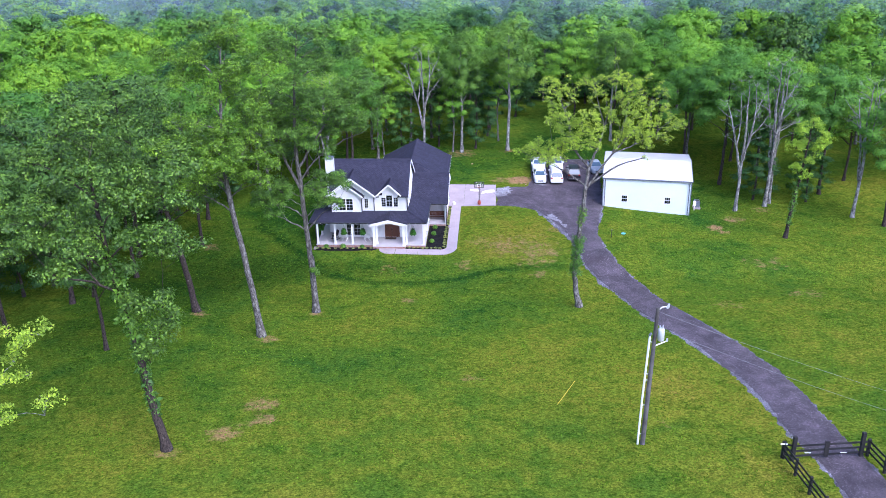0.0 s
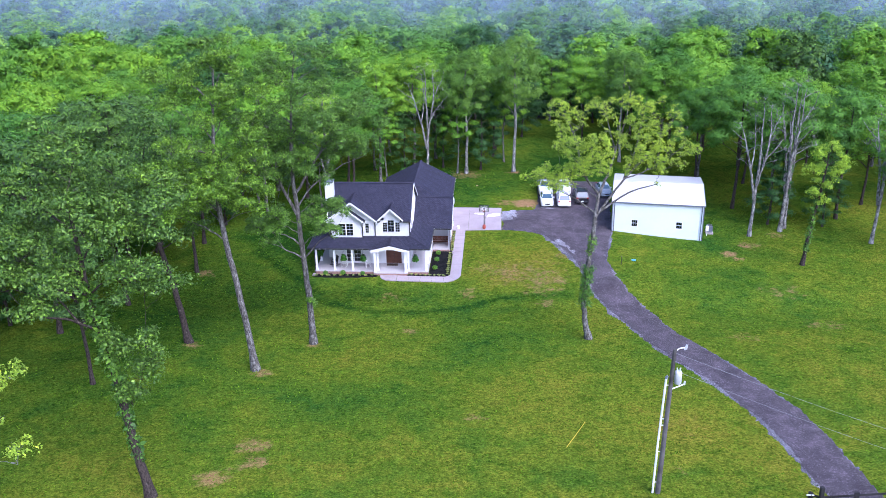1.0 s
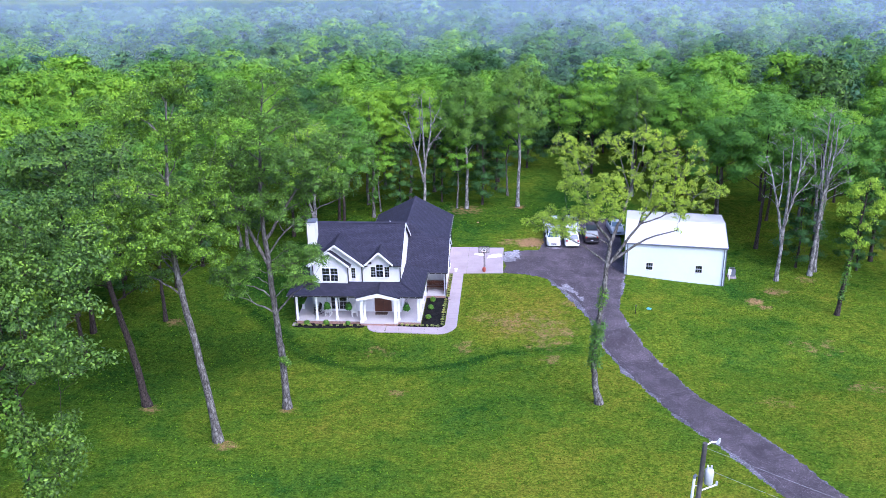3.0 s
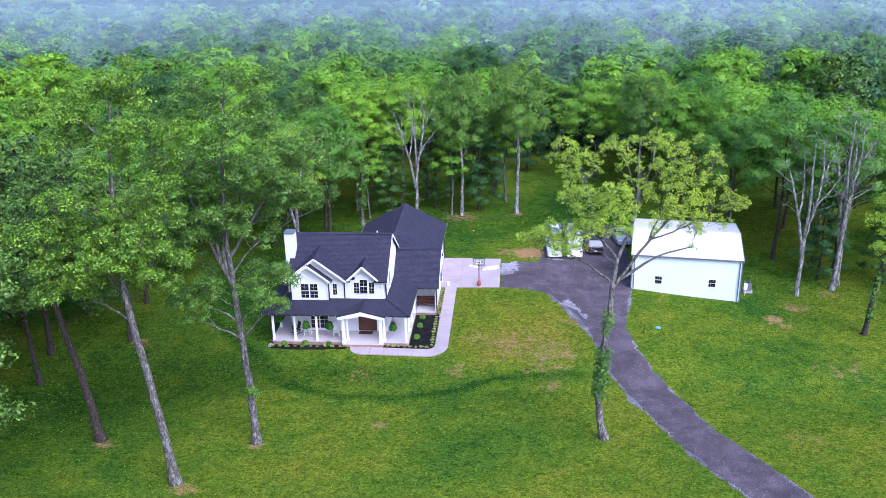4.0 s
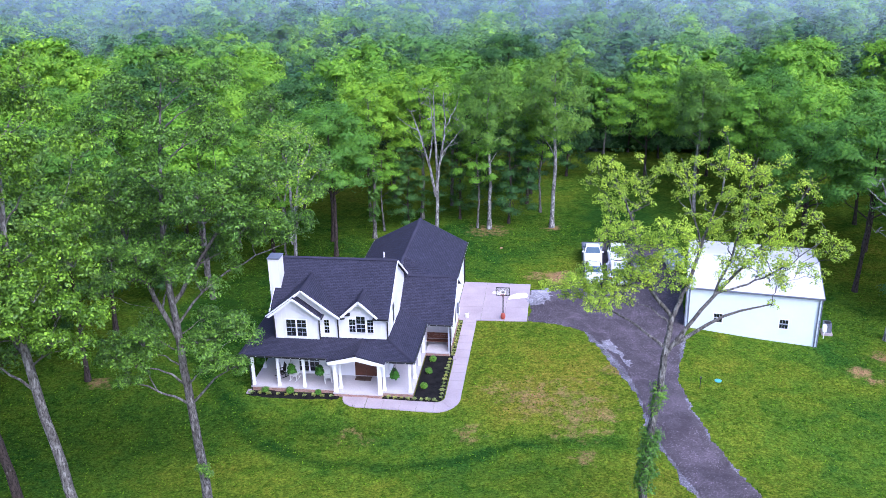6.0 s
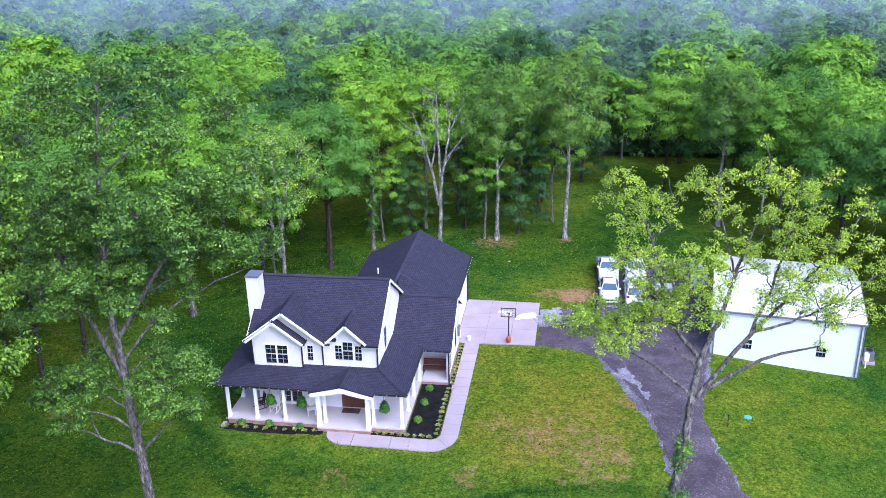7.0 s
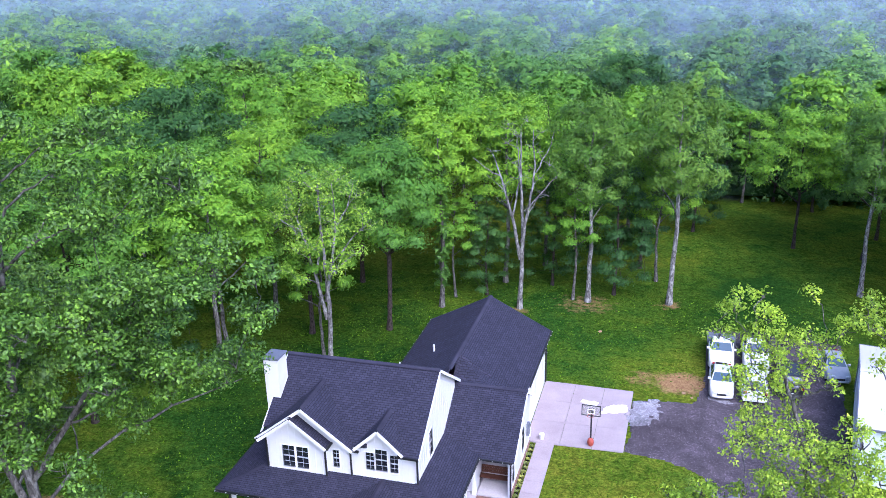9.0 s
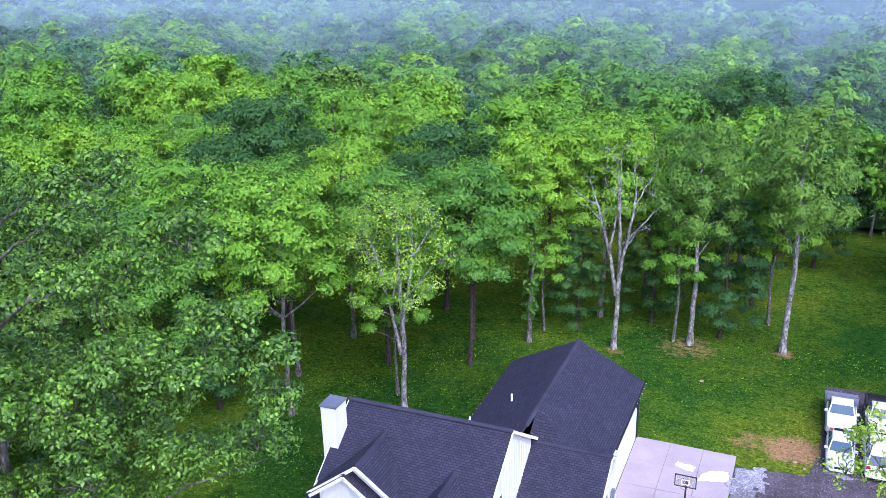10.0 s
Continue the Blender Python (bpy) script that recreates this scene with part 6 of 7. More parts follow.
# ---- porch furniture ----
def rocking_chair(at, rz, mat, label):
    ob = thing("rocking_chair", at, label, "chair", rz, group="porch rocking chairs")
    for s in (-0.26, 0.26):
        part("rocker", tube(bmesh.new(), [(s, -0.48, 0.10), (s, -0.25, 0.03), (s, 0, 0.02), (s, 0.28, 0.04), (s, 0.55, 0.14)], 0.03, 6), mat, ob)
        part("leg", tube(bmesh.new(), [(s, -0.24, 0.04), (s, -0.26, 0.64)], 0.033, 6), mat, ob)
        part("leg", tube(bmesh.new(), [(s, 0.24, 0.04), (s, 0.26, 0.45), (s, 0.42, 1.15)], 0.033, 6), mat, ob)
        part("armrest", bevelled(boxes((s - 0.05, s + 0.05, -0.34, 0.3, 0.63, 0.66)), 0.01, 1), mat, ob)
    for k in range(6):
        part("seat_slat", boxes((-0.26, 0.26, -0.26 + 0.088 * k, -0.19 + 0.088 * k, 0.42, 0.445)), mat, ob)
    for k in range(6):
        x = -0.2 + 0.08 * k
        part("back_slat", beam(bmesh.new(), (x, 0.27, 0.47), (x, 0.41, 1.08), 0.055, 0.025), mat, ob)
    part("top_rail", beam(bmesh.new(), (-0.28, 0.41, 1.1), (0.28, 0.41, 1.1), 0.03, 0.1), mat, ob)
    return ob


WHITEPAINT = mottled("white_painted_wood", (0.74, 0.73, 0.74), (0.82, 0.81, 0.82), 9, 0.45, 0.35)
rocking_chair((-18.05, 98.55, 0.76), -8, WHITEPAINT, "white slatted rocking chair on the porch")
rocking_chair((-15.3, 98.5, 0.76), 22, WHITEPAINT, "white slatted rocking chair near the entrance")
rocking_chair((-19.25, 98.85, 0.76), -55, BLACKWOOD, "black slatted rocking chair on the porch")
pew = thing("bench", (-7.4, 105.4, 0.8), "brown wooden high-backed bench on the side porch", "bench")
part("seat", bevelled(boxes((-0.95, 0.95, -0.28, 0.2, 0.42, 0.47)), 0.01, 1), WOOD, pew)
for k in range(3):
    part("back_board", beam(bmesh.new(), (-0.95, 0.24 + 0.03 * k, 0.6 + 0.17 * k), (0.95, 0.24 + 0.03 * k, 0.6 + 0.17 * k), 0.04, 0.16), WOOD, pew)
for s in (-0.93, 0.93):
    part("side", bevelled(boxes((s - 0.03, s + 0.03, -0.3, 0.32, 0.0, 0.62), (s - 0.03, s + 0.03, 0.18, 0.34, 0.62, 1.06)), 0.01, 1), WOOD, pew)
MAT = mottled("brown_doormat", (0.06, 0.04, 0.03), (0.13, 0.09, 0.07), 14, 0.95, 0.1, 0, 0.8, 0.03)
tagged(part("doormat", boxes((-13.2, -11.9, 98.85, 99.5, 0.762, 0.785)), MAT, None, "brown coir doormat before the front door"), category="doormat")
tagged(part("doormat", boxes((-13.2, -12.35, 96.9, 97.35, gz(-12.8, 97.1) + 0.075, gz(-12.8, 97.1) + 0.105)), MAT, None, "brown coir doormat on the front walk"), category="doormat")
window("x", 106.2, -1, (-7.3, -6.75, 1.9, 2.7), 1, 0.06)
bucket = thing("bucket", (-5.45, 111.15, gz(-5.45, 111.15) + 0.07), "white plastic bucket at the corner of the drive", "bucket")
part("pail", tube(bmesh.new(), [(0, 0, 0), (0, 0, 0.2), (0, 0, 0.4)], [0.15, 0.17, 0.19], 14), WHITEPAINT, bucket)
part("rim", tube(bmesh.new(), [(0, 0, 0.385), (0, 0, 0.41)], 0.2, 14), WHITEPAINT, bucket)
part("handle", tube(bmesh.new(), [(0.2 * math.cos(a), 0.02, 0.39 + 0.1 * math.sin(a)) for a in (0.1, 0.8, 1.57, 2.3, 3.04)], 0.008, 5), BLACK, bucket)
for x, y in ((-5.7, 103.7), (-21.35, 97.0)):
    tagged(part("splash_block", bevelled(boxes((x - 0.15, x + 0.15, y - 0.35, y + 0.25, gz(x, y) - 0.02, gz(x, y) + 0.14)), 0.02, 1), CONCRETE, None, "concrete splash block under a downspout"), category="splash block")

# ---- basketball hoop ----
hoop = thing("basketball_hoop", (-2.15, 111.0, gz(-2.15, 111) + 0.07), "portable basketball hoop with a clear board at the drive", "hoop")
RED = mottled("red_brown_plastic", (0.28, 0.05, 0.035), (0.42, 0.09, 0.06), 6, 0.5, 0.35)
CLEAR = bpy.data.materials.new("clear_board")
CLEAR.use_nodes = True
CLEAR.node_tree.nodes["Principled BSDF"].inputs["Transmission Weight"].default_value = 0.9
CLEAR.node_tree.nodes["Principled BSDF"].inputs["Roughness"].default_value = 0.1
bm = bmesh.new()
bmesh.ops.create_uvsphere(bm, u_segments=14, v_segments=8, radius=0.32)
bmesh.ops.scale(bm, verts=bm.verts[:], vec=(0.72, 0.72, 1.05))
bmesh.ops.translate(bm, verts=bm.verts[:], vec=(0, 0, 0.3))
part("base", bm, RED, hoop, "red brown plastic base", True)
part("pole", tube(bmesh.new(), [(0, 0, 0.2), (0, 0.0, 1.6), (0, -0.02, 2.7)], 0.055, 8), BLACK, hoop)
for s in (-0.12, 0.12):
    part("arm", tube(bmesh.new(), [(s * 0.3, 0, 2.2), (s, -0.3, 2.85)], 0.025, 6), BLACK, hoop)
    part("arm", tube(bmesh.new(), [(s * 0.3, 0, 2.6), (s, -0.32, 3.05)], 0.025, 6), BLACK, hoop)
board = part("backboard", boxes((-0.58, 0.58, -0.36, -0.345, 2.55, 3.25)), CLEAR, hoop, "clear backboard in a black frame")
part("frame", boxes((-0.62, -0.57, -0.38, -0.33, 2.5, 3.3), (0.57, 0.62, -0.38, -0.33, 2.5, 3.3), (-0.57, 0.57, -0.38, -0.33, 2.5, 2.55), (-0.57, 0.57, -0.38, -0.33, 3.25, 3.3)), BLACK, board)
part("target_square", boxes((-0.23, -0.19, -0.368, -0.362, 2.66, 3.0), (0.19, 0.23, -0.368, -0.362, 2.66, 3.0), (-0.19, 0.19, -0.368, -0.362, 2.96, 3.0), (-0.19, 0.19, -0.368, -0.362, 2.66, 2.7)), TRIM, board)
part("rim", tube(bmesh.new(), [(0.22 * math.cos(a), -0.62 + 0.22 * math.sin(a), 2.66) for a in np.linspace(0, 6.28, 17)], 0.012, 5), RED, hoop)

# ---- barn fittings ----
for w in ((-3.1, -2.4, 1.3, 2.15), (2.35, 3.05, 1.3, 2.15)):
    window("x", -D, -1, w, 1, 0.07, parent=barn, origin=(0, 0, 0), lites=3, rows=1)
for s in (-1, 1):
    bm = bmesh.new()
    k = -W - 0.05
    while k < W + 0.1:
        beam(bm, (k, s * (D + 0.14), EV + 0.006), (k, 0, RD + 0.006), 0.04, 0.016)
        k += 0.3
    part("roof_rib", bm, METALROOF, barn, "", kind="stuff")
    bm = bmesh.new()
    k = -W + 0.15
    while k < W:
        if s < 0 and not any(a - 0.1 < k < b + 0.1 for a, b in ((-3.1, -2.4), (2.35, 3.05))):
            box(bm, k - 0.02, k + 0.02, -D - 0.008, -D, -0.35, EV - 0.05)
        elif s > 0:
            box(bm, k - 0.02, k + 0.02, D, D + 0.008, -0.35, EV - 0.05)
        k += 0.3
    part("wall_rib", bm, PANEL, barn, "", kind="stuff")
    part("eave_trim", boxes((-W - 0.17, W + 0.17, min(s * (D + 0.15), s * (D + 0.23)), max(s * (D + 0.15), s * (D + 0.23)), EV - 0.14, EV + 0.01)), GREYTRIM, barn, "grey metal gutter")
    for x in (-W - 0.03, W + 0.03):
        part("corner_trim", boxes((x - 0.05, x + 0.05, s * D - 0.05, s * D + 0.05, -0.4, EV - 0.14)), GREYTRIM, barn)
    for e in (-1, 1):
        part("rake_trim", beam(bmesh.new(), (e * (W + 0.17), s * (D + 0.15), EV - 0.04), (e * (W + 0.17), 0, RD - 0.04), 0.05, 0.14), GREYTRIM, barn)
part("downspout", tube(bmesh.new(), [(-W + 0.22, -D - 0.09, EV - 0.1), (-W + 0.22, -D - 0.09, -0.2)], 0.055, 6), GREYTRIM, barn)
part("downspout", tube(bmesh.new(), [(W - 0.2, -D - 0.09, EV - 0.1), (W - 0.2, -D - 0.09, -0.2)], 0.055, 6), GREYTRIM, barn)
part("ridge_trim", beam(bmesh.new(), (-W - 0.18, 0, RD + 0.02), (W + 0.18, 0, RD + 0.02), 0.3, 0.03), METALROOF, barn)
part("roller_door", boxes((-W - 0.03, -W, 0.5, 3.9, 0.0, 3.2)), WHITE, barn, "white roller door")
ac = thing("air_conditioner", (26.5, 112.7, -0.15), "grey outdoor air conditioner unit against the barn", "air conditioner", rz=-5.3)
part("casing", bevelled(boxes((-0.32, 0.32, -0.42, 0.42, 0.1, 0.95)), 0.03, 2), GREYTRIM, ac)
part("fan_grille", tube(bmesh.new(), [(0, 0, 0.95), (0, 0, 0.975)], 0.28, 16), BLACK, ac)
bm = bmesh.new()
for k in range(9):
    box(bm, 0.32, 0.335, -0.38, 0.38, 0.16 + 0.085 * k, 0.2 + 0.085 * k)
    box(bm, -0.34, 0.34, -0.435, -0.42, 0.16 + 0.085 * k, 0.2 + 0.085 * k)
part("louvre", bm, GREYTRIM, ac, "", kind="stuff")
part("base", boxes((-0.45, 0.45, -0.55, 0.55, -0.1, 0.1)), CONCRETE, ac)
box2 = thing("meter_box", (25.85, 111.3, 0.6), "white meter box with pipes on the barn side", "meter box", rz=-5.3)
part("box", bevelled(boxes((-0.12, 0.2, -0.2, 0.2, 0.0, 0.6)), 0.02, 1), WHITEPAINT, box2)
part("pipe", tube(bmesh.new(), [(0.05, 0, 0.0), (0.05, 0, -0.7)], 0.04, 6), WHITEPAINT, box2)

# ---- utility pole, gate and small things on the lawn ----
pz = gz(10.95, 56)
pole = thing("utility_pole", (10.95, 56, pz), "weathered wooden utility pole with a transformer and white conduit", "utility pole")
POLEWOOD = mottled("weathered_pole_wood", (0.05, 0.045, 0.045), (0.16, 0.15, 0.15), 6, 0.9, 0.15, 0, 0.7, 0.03)
GALV = mottled("galvanised_metal", (0.50, 0.51, 0.55), (0.64, 0.65, 0.68), 5, 0.45, 0.5, 0.3)
tip = Vector((0.3, 0, 11.3))
part("shaft", tube(bmesh.new(), [(0, 0, -0.3), tuple(tip * 0.5), tuple(tip)], [0.18, 0.155, 0.125], 12), POLEWOOD, pole)
con = part("conduit", tube(bmesh.new(), [(-0.36, -0.02, -0.2), (-0.28, -0.02, 4.0), (-0.1, -0.02, 9.1)], 0.075, 8), TRIM, pole, "white plastic conduit")
part("conduit_cap", tube(bmesh.new(), [(-0.1, -0.02, 9.1), (-0.1, -0.02, 9.2), (0.0, -0.02, 9.3)], 0.09, 8), GREYTRIM, con)
for z in (0.9, 3.4, 5.5, 6.0, 8.6):
    part("bracket", beam(bmesh.new(), (-0.36 + 0.03 * z, 0, z), tuple(tip * (z / 11.3)), 0.05, 0.05), GALV, pole)
tank = part("transformer", tube(bmesh.new(), [(0.66, 0, 8.75), (0.66, 0, 8.8), (0.66, 0, 9.6), (0.66, 0, 9.68)], [0.2, 0.24, 0.24, 0.18], 14), GALV, pole, "grey steel transformer drum", True)
for k in (-0.1, 0.1):
    part("bushing", tube(bmesh.new(), [(0.66 + k, 0, 9.66), (0.66 + k, 0, 9.76), (0.66 + k, 0, 9.9)], [0.06, 0.04, 0.05], 8), GALV, tank)
part("arm", tube(bmesh.new(), [(0.3, 0, 8.3), (0.7, 0, 8.5), (1.1, 0, 8.7)], 0.05, 6), TRIM, pole)
part("arm", tube(bmesh.new(), [(0.35, 0, 11.15), (0.6, 0, 11.35), (0.9, 0, 11.4)], 0.045, 6), TRIM, pole)
part("insulator", tube(bmesh.new(), [(0.9, 0, 11.25), (0.98, 0, 11.35), (1.04, 0, 11.6)], [0.07, 0.1, 0.06], 8), GALV, pole)
part("cutout", tube(bmesh.new(), [(1.1, 0, 8.65), (1.12, 0, 8.9)], 0.06, 8), GALV, pole)
CABLE = mottled("bare_grey_cable", (0.22, 0.23, 0.25), (0.32, 0.33, 0.35), 6, 0.5, 0.4)
for a, b, sag in (((0.35, 0, 11.0), (24.9, -4.5, 4.5), 0.45), ((0.9, 0, 9.5), (25.1, -4.5, 2.9), 0.45)):
    a, b = Vector(a), Vector(b)
    part("cable", tube(bmesh.new(), [a.lerp(b, t) - Vector((0, 0, sag * math.sin(math.pi * t))) for t in np.linspace(0, 1, 13)], 0.008, 5), CABLE, pole)
far_pole = thing("utility_pole", (35.9, 51.5, gz(35.9, 51.5)), "wooden pole that carries the far end of the cables", "utility pole")
part("shaft", tube(bmesh.new(), [(0, 0, -0.3), (0, 0, 4.4)], [0.16, 0.13], 10), POLEWOOD, far_pole)


def rail_fence(name, pts, label, height=1.3, rails=3, tall=()):
    """Posts at pts with rails between them."""
    x0, y0 = pts[0]
    ob = thing(name, (x0, y0, gz(x0, y0)), label, "fence" if name == "fence" else "gate")
    o = Vector((x0, y0, gz(x0, y0)))
    p = [Vector((x, y, gz(x, y))) - o for x, y in pts]
    for i, q in enumerate(p):
        h = height + (0.75 if i in tall else 0.12)
        w = 0.13 if i in tall else 0.09
        part("post", bevelled(boxes((q.x - w, q.x + w, q.y - w, q.y + w, q.z - 0.2, q.z + h)), 0.015, 1), BLACKWOOD, ob)
    for a, b in zip(p, p[1:]):
        for k in range(rails):
            z = Vector((0, 0, 0.38 + (height - 0.45) * k / (rails - 1)))
            part("rail", beam(bmesh.new(), a + z, b + z, 0.045, 0.15), BLACKWOOD, ob)
    return ob


rail_fence("fence", ((20.58, 54.38), (20.8, 52.1), (21.05, 49.9), (21.3, 47.7), (21.5, 45.4)), "black three-rail wooden fence beside the drive")
rail_fence("fence", ((26.85, 55.1), (27.1, 52.8), (27.3, 50.5), (27.5, 48.2)), "black three-rail wooden fence on the field side")
gate = rail_fence("gate", ((20.65, 54.3), (21.2, 54.05), (26.3, 54.95), (26.8, 55.05)), "closed black wooden drive gate of two leaves", tall=(1, 2))
part("post", boxes((2.85, 3.15, 0.1, 0.24, 0.15, 1.42)), BLACKWOOD, gate)
for x in (1.5, 4.0):
    part("latch_strap", boxes((x, x + 0.45, 0.06 + 0.04 * x, 0.1 + 0.04 * x, 0.4, 0.46)), TRIM, gate, "white reflector strip")
part("sign", boxes((-0.35, 0.15, -0.12, -0.08, 1.25, 1.33)), TRIM, gate, "white reflector strip")
YELLOW = mottled("yellow_plastic", (0.6, 0.42, 0.03), (0.75, 0.55, 0.06), 6, 0.5, 0.3)
guy = thing("guy_guard", (5.05, 61.9, gz(5.05, 61.9)), "yellow guy-wire guard rising from the grass", "guy guard")
part("sleeve", tube(bmesh.new(), [(0, 0, -0.05), (0.75, 0.7, 0.65), (1.5, 1.4, 1.4)], 0.024, 7), YELLOW, guy)
stake = thing("hydrant", (14.0, 101.0, gz(14.0, 101)), "thin black yard hydrant standing in the lawn", "hydrant")
part("pipe", tube(bmesh.new(), [(0, 0, -0.1), (0, 0, 0.95)], 0.03, 7), BLACK, stake)
part("head", bevelled(boxes((-0.05, 0.05, -0.16, 0.06, 0.92, 1.06)), 0.015, 1), BLACK, stake)
TEAL = mottled("teal_plastic", (0.05, 0.3, 0.36), (0.12, 0.42, 0.48), 6, 0.4, 0.4)
disc = thing("toy_disc", (15.6, 102.4, gz(15.6, 102.4)), "small teal plastic disc lying in the grass", "toy")
part("disc", tube(bmesh.new(), [(0, 0, 0.02), (0, 0, 0.06), (0, 0, 0.09)], [0.26, 0.28, 0.2], 14), TEAL, disc)
for x, y, r in ((-3.5, 128.2, 0.16), (3.6, 119.4, 0.15), (4.2, 118.8, 0.11)):
    rock = thing("stone", (x, y, gz(x, y)), "loose pale brown stone on the grass", "stone")
    bm = bmesh.new()
    bmesh.ops.create_icosphere(bm, subdivisions=2, radius=r)
    for v in bm.verts:
        v.co *= 1 + 0.25 * noise.noise(v.co * 4 + Vector((x, y, 0)))
        v.co.z = max(v.co.z * 0.45, -0.05) + 0.05
    part("body", bm, mottled("tan_stone", (0.28, 0.16, 0.09), (0.42, 0.27, 0.17), 8), rock)


# ---- vehicles ----
def paint(name, colour, rough=0.3):
    m, n, l, b = material(name, rough, 0.5)
    dirt = ramp(n, l, noise_at(n, l, 2.0, 5, 0.6), ((0.35, (0.86, 0.85, 0.84)), (0.65, (1, 1, 1))))
    l.new(blend(n, l, 1.0, colour, dirt, "MULTIPLY"), b.inputs["Base Color"])
    b.inputs["Coat Weight"].default_value = 0.4
    return m


CARGLASS = glass_material("car_glass", (0.05, 0.07, 0.10))
TYRE = mottled("tyre_rubber", (0.012, 0.012, 0.013), (0.025, 0.025, 0.026), 10, 0.85, 0.2)
LAMP = glass_material("lamp_glass", (0.62, 0.64, 0.68))
REDLAMP = glass_material("tail_lamp_red", (0.25, 0.01, 0.012))
BLUEGLASS = glass_material("pale_car_glass", (0.05, 0.085, 0.12))


def loft(rings):
    bm = bmesh.new()
    vs = [[bm.verts.new(p) for p in r] for r in rings]
    n = len(rings[0])
    for a, b in zip(vs, vs[1:]):
        for k in range(n):
            bm.faces.new((a[k], a[(k + 1) % n], b[(k + 1) % n], b[k]))
    bm.faces.new(vs[0][::-1]), bm.faces.new(vs[-1])
    bmesh.ops.recalc_face_normals(bm, faces=bm.faces[:])
    return bm


def body_ring(y, w, z0, z1):
    """A section of the body across the car: tumblehome at the top, tucked sill."""
    zm = z0 + (z1 - z0) * 0.55
    half = [(w * 0.9, z0), (w, z0 + 0.1), (w, zm), (w * 0.95, z1 - 0.06), (w * 0.82, z1)]
    return [(x, y, z) for x, z in half] + [(-x, y, z) for x, z in half[::-1]]


def panel(p, off, thick=0.012):
    """A thin panel on four points, pushed out along its normal."""
    p = [Vector(q) for q in p]
    c = sum(p, Vector()) / len(p)
    nrm = (p[1] - p[0]).cross(p[2] - p[0]).normalized()
    if nrm.dot(c - Vector((0, c.y * 0.6, 0.8))) < 0:
        nrm = -nrm
    bm = bmesh.new()
    a, b = [bm.verts.new(q + nrm * off) for q in p], [bm.verts.new(q + nrm * (off - thick)) for q in p]
    bm.faces.new(a), bm.faces.new(b[::-1])
    for i in range(len(p)):
        j = (i + 1) % len(p)
        bm.faces.new((a[j], a[i], b[i], b[j]))
    bmesh.ops.recalc_face_normals(bm, faces=bm.faces[:])
    return bm


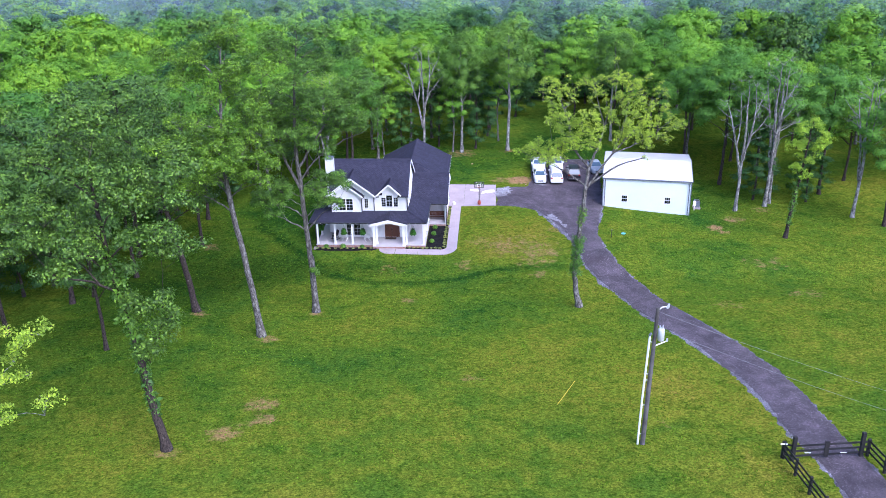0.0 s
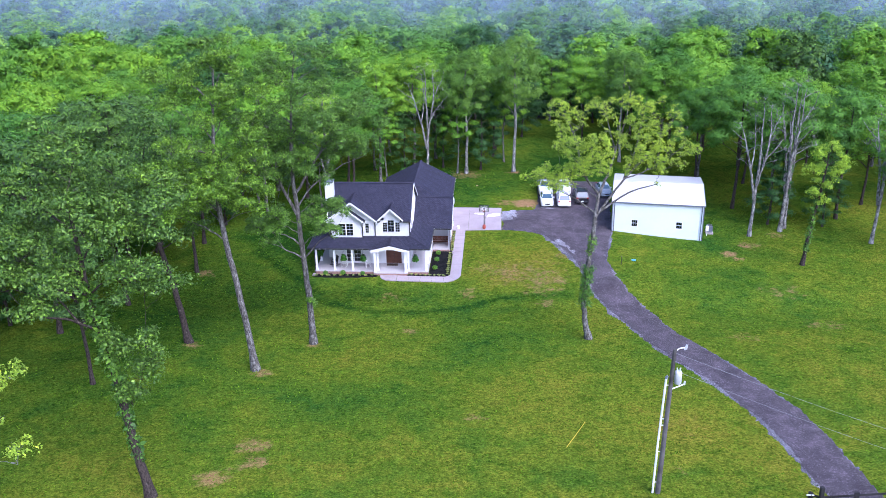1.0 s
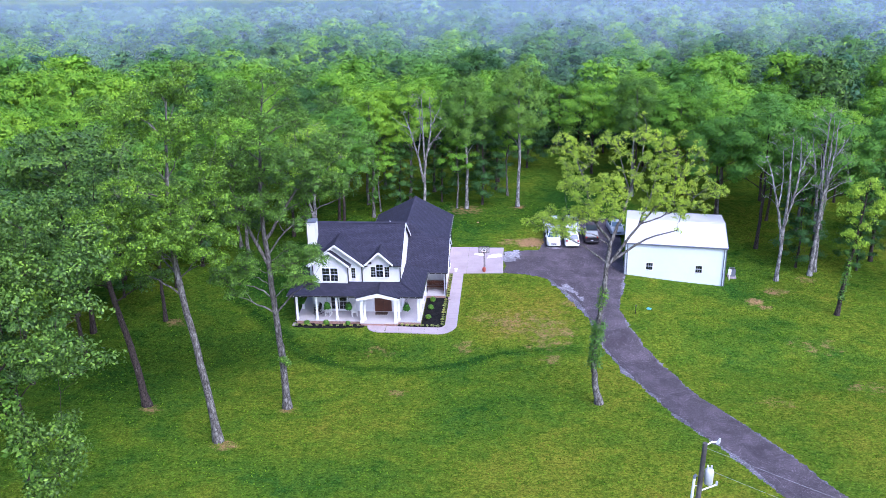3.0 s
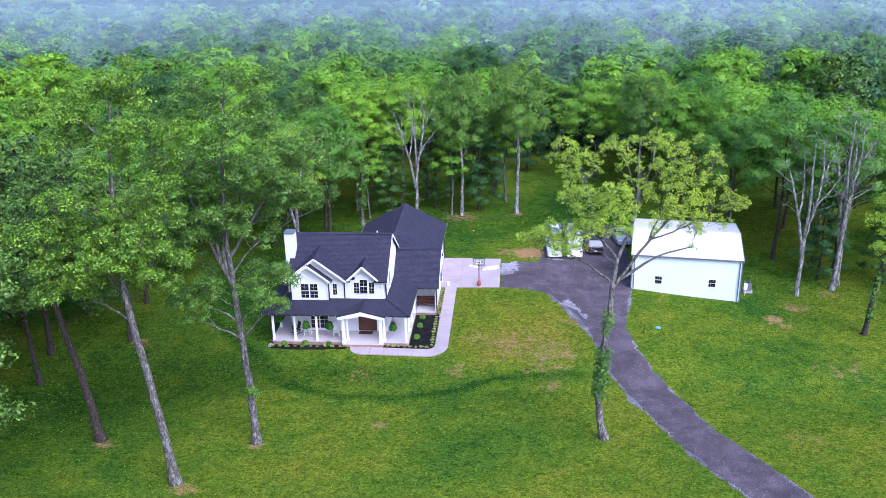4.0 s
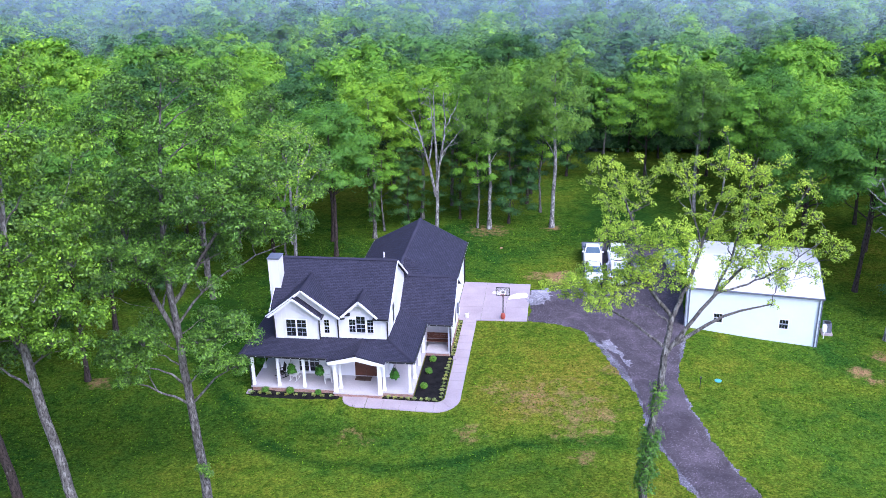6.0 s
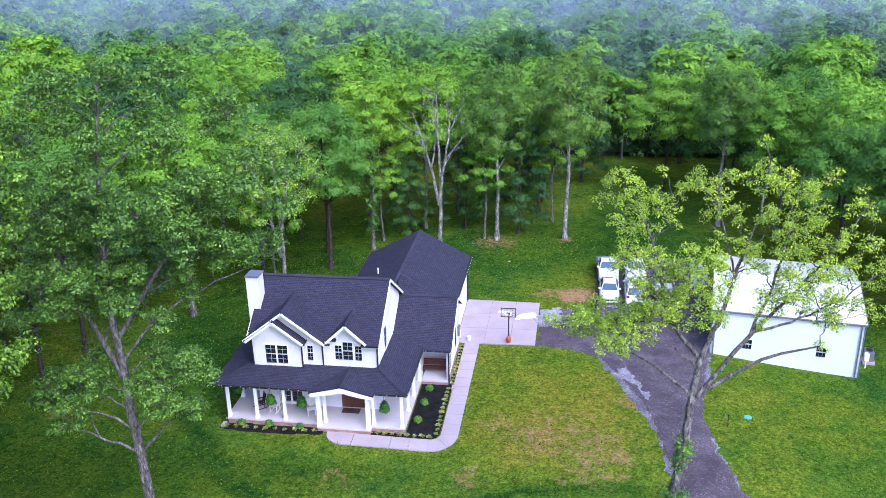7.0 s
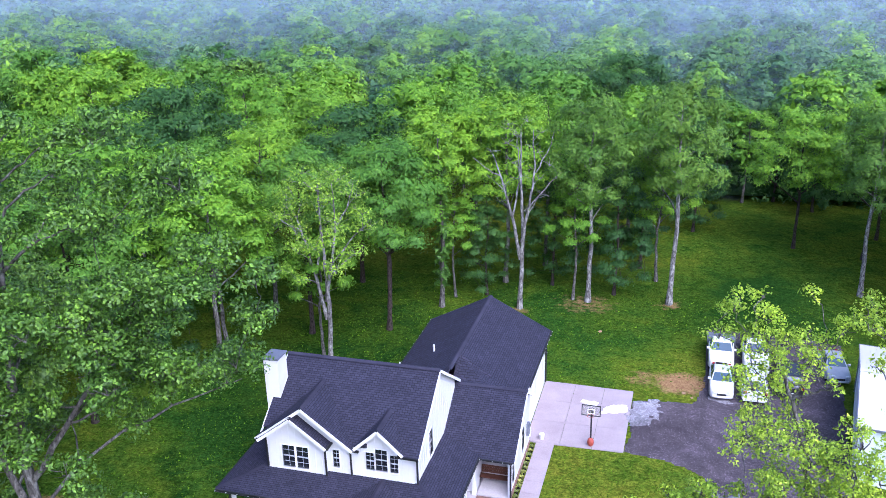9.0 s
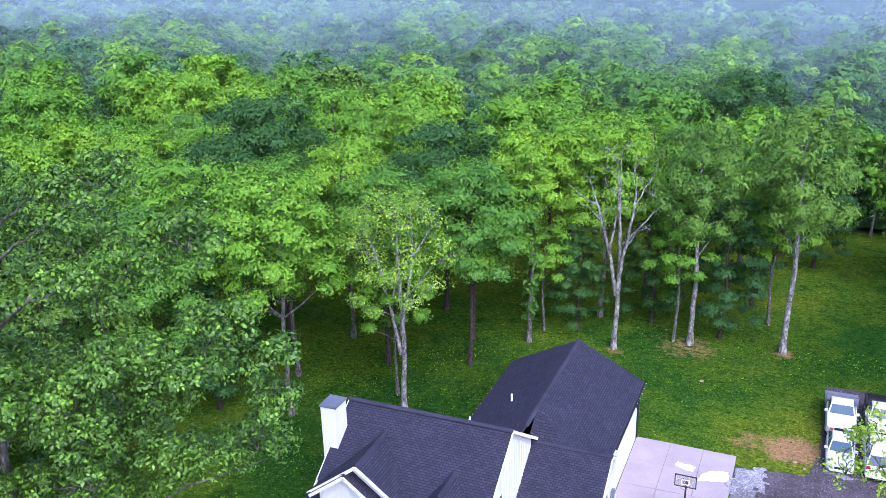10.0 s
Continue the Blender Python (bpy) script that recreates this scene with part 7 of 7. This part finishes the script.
def vehicle(at, rz, label, category, name, colour, stations, cabin, wheels, width, glass=None, lamps=(0.72, 0.12), tail=0.8, bedding=None, grille=None):
    """Front towards -y. stations: rows (y, half width, z0, z1) of the body. cabin: y of the windscreen's foot and head, the rear window's head and foot, z0, z1, half widths."""
    glass = glass or CARGLASS
    ob = thing(name, at, label, category, rz, group="parked vehicles")
    part("body", bevelled(loft([body_ring(*s) for s in stations]), 0.015, 1), colour, ob, smooth=False)
    ya, yb, yc, yd, z0, z1, w0, w1 = cabin
    foot = [(-w0, ya, z0), (w0, ya, z0), (w0, yd, z0), (-w0, yd, z0)]
    head = [(-w1, yb, z1), (w1, yb, z1), (w1, yc, z1), (-w1, yc, z1)]
    top = [(-w1 * 0.9, yb + 0.12, z1 + 0.05), (w1 * 0.9, yb + 0.12, z1 + 0.05), (w1 * 0.9, yc - 0.12, z1 + 0.05), (-w1 * 0.9, yc - 0.12, z1 + 0.05)]
    cab = part("cabin", loft([foot, head, top]), colour, ob)
    mix = lambda a, b, t: tuple(Vector(a).lerp(Vector(b), t))

    def pane(a, b, c, d, name, su=0.05, sv=0.1):
        lo, lo2, hi, hi2 = mix(a, b, su), mix(a, b, 1 - su), mix(d, c, su), mix(d, c, 1 - su)
        part(name, panel((mix(lo, hi, sv), mix(lo2, hi2, sv), mix(lo2, hi2, 1 - sv * 0.8), mix(lo, hi, 1 - sv * 0.8)), 0.012), glass, cab)

    pane(foot[0], foot[1], head[1], head[0], "windscreen")
    pane(foot[2], foot[3], head[3], head[2], "rear_window")
    for s, (f0, f1, h0, h1) in ((1, (foot[1], foot[2], head[1], head[2])), (-1, (foot[0], foot[3], head[0], head[3]))):
        for u0, u1 in ((0.04, 0.49), (0.53, 0.96)):
            pane(mix(f0, f1, u0), mix(f0, f1, u1), mix(h0, h1, u1), mix(h0, h1, u0), "side_window", 0.03, 0.12)
        part("mirror", bevelled(boxes((min(s * w0, s * (w0 + 0.22)), max(s * w0, s * (w0 + 0.22)), ya + 0.22, ya + 0.34, z0 + 0.02, z0 + 0.2)), 0.02, 1), colour, ob)
        for y, r in wheels:
            bm = tube(bmesh.new(), [(s * (width - 0.24), y, r), (s * (width - 0.2), y, r), (s * (width - 0.04), y, r), (s * width, y, r)], [r * 0.92, r, r, r * 0.92], 18)
            wh = part("wheel", tube(bmesh.new(), [(s * (width - 0.02), y, r), (s * (width + 0.005), y, r), (s * (width + 0.012), y, r)], [r * 0.62, r * 0.6, r * 0.5], 14), GALV, ob)
            part("tyre", bm, TYRE, wh)
        yf, yr = stations[0][0], stations[-1][0]
        wf, wr = stations[0][1], stations[-1][1]
        part("headlight", bevelled(boxes((min(s * wf * 0.55, s * wf * 0.95), max(s * wf * 0.55, s * wf * 0.95), yf - 0.02, yf + 0.1, lamps[0], lamps[0] + lamps[1])), 0.015, 1), LAMP, ob)
        part("tail_light", bevelled(boxes((min(s * wr * 0.68, s * wr * 0.97), max(s * wr * 0.68, s * wr * 0.97), yr - 0.1, yr + 0.02, tail, tail + 0.18)), 0.015, 1), REDLAMP, ob)
    yf, wf = stations[0][0], stations[0][1]
    g0, g1 = grille or (0.45, 0.62)
    part("grille", boxes((-wf * 0.5, wf * 0.5, yf - 0.015, yf + 0.05, g0, g1)), BLACK, ob)
    part("bumper", bevelled(boxes((-wf * 0.97, wf * 0.97, yf - 0.09, yf + 0.12, 0.3, 0.46)), 0.03, 1), colour, ob)
    yr, wr = stations[-1][0], stations[-1][1]
    part("bumper", bevelled(boxes((-wr * 0.97, wr * 0.97, yr - 0.12, yr + 0.09, 0.3, 0.5)), 0.03, 1), colour, ob)
    part("number_plate", boxes((-0.16, 0.16, yr + 0.09, yr + 0.1, 0.52, 0.64)), TRIM, ob)
    return ob


WHITECAR, SILVER, DARKCAR, BLUECAR = paint("white_car_paint", (0.64, 0.64, 0.66)), paint("silver_white_paint", (0.56, 0.57, 0.61)), paint("black_car_paint", (0.018, 0.017, 0.022)), paint("silver_grey_paint", (0.30, 0.33, 0.38))
car_z = lambda x, y: gz(x, y) + 0.06
SEDAN = ((-2.15, 0.66, 0.28, 0.64), (-1.98, 0.82, 0.22, 0.74), (-1.2, 0.88, 0.2, 0.86), (-0.8, 0.89, 0.2, 0.92), (1.2, 0.89, 0.2, 0.94), (1.7, 0.84, 0.22, 0.92), (1.98, 0.7, 0.3, 0.84))
vehicle((6.22, 120.9, car_z(6.2, 121)), 0, "silver-white four-door sedan parked on the gravel", "car", "sedan", SILVER, SEDAN, (-0.95, -0.2, 0.95, 1.65, 0.92, 1.38, 0.78, 0.58), ((-1.38, 0.31), (1.38, 0.31)), 0.86, BLUEGLASS)
SUV = ((-2.25, 0.76, 0.34, 0.88), (-2.05, 0.86, 0.28, 0.98), (-1.0, 0.92, 0.26, 1.05), (1.6, 0.92, 0.26, 1.08), (2.15, 0.89, 0.28, 1.04), (2.28, 0.84, 0.36, 0.98))
vehicle((8.5, 121.1, car_z(8.5, 121)), 180, "white sport utility car with its tailgate towards the drive", "car", "suv", WHITECAR, SUV, (-1.1, -0.45, 1.75, 2.2, 1.02, 1.66, 0.84, 0.66), ((-1.4, 0.36), (1.35, 0.36)), 0.9, tail=0.86)
vehicle((11.0, 122.4, car_z(11.0, 122)), 180, "black sport utility car parked on the gravel", "car", "suv", DARKCAR, SUV, (-1.1, -0.45, 1.75, 2.2, 1.02, 1.66, 0.84, 0.66), ((-1.4, 0.36), (1.35, 0.36)), 0.9, tail=0.86)
vehicle((14.4, 125.3, car_z(14.4, 125)), 6, "silver-grey sedan parked behind the barn corner", "car", "sedan", BLUECAR, SEDAN, (-0.95, -0.2, 0.95, 1.65, 0.92, 1.38, 0.78, 0.58), ((-1.38, 0.31), (1.38, 0.31)), 0.86, BLUEGLASS)
TRUCK = ((-2.75, 0.8, 0.5, 1.02), (-2.6, 0.93, 0.42, 1.1), (-1.55, 0.97, 0.4, 1.18), (-1.2, 0.98, 0.4, 1.22), (0.35, 0.98, 0.4, 1.24), (0.4, 0.9, 0.5, 0.9), (2.15, 0.88, 0.5, 0.88))
for x, y, flat in ((6.2, 125.75, True), (8.75, 126.0, False)):
    tk = vehicle((x, y, car_z(x, y)), 0, "white pickup truck with a dark flat bed" if flat else "white pickup truck with a dark open bed", "truck", "pickup_truck", WHITECAR, TRUCK, (-1.35, -0.75, 0.15, 0.35, 1.2, 1.76, 0.88, 0.7), ((-1.75, 0.4), (1.3, 0.4)), 0.95,
                 BLUEGLASS if flat else CARGLASS, (0.86, 0.14), 0.75, grille=(0.72, 1.0))
    if flat:
        part("flat_bed", bevelled(boxes((-1.08, 1.08, 0.5, 2.25, 0.95, 1.05)), 0.01, 1), GREYTRIM, tk, "grey steel flat bed")
        part("headboard", boxes((-1.05, -0.98, 0.5, 0.58, 1.05, 1.75), (0.98, 1.05, 0.5, 0.58, 1.05, 1.75), (-0.98, 0.98, 0.5, 0.58, 1.68, 1.75), (-0.98, 0.98, 0.52, 0.56, 1.05, 1.3)), GREYTRIM, tk)
    else:
        for s in (-1, 1):
            part("bed_side", bevelled(boxes((s * 0.98 - 0.06, s * 0.98 + 0.06, 0.45, 2.2, 0.55, 1.28)), 0.02, 1), BLACK, tk)
        part("tailgate", boxes((-0.92, 0.92, 2.13, 2.2, 0.6, 1.26)), BLACK, tk)
        part("bed_floor", boxes((-0.92, 0.92, 0.45, 2.13, 0.9, 0.94)), BLACK, tk)
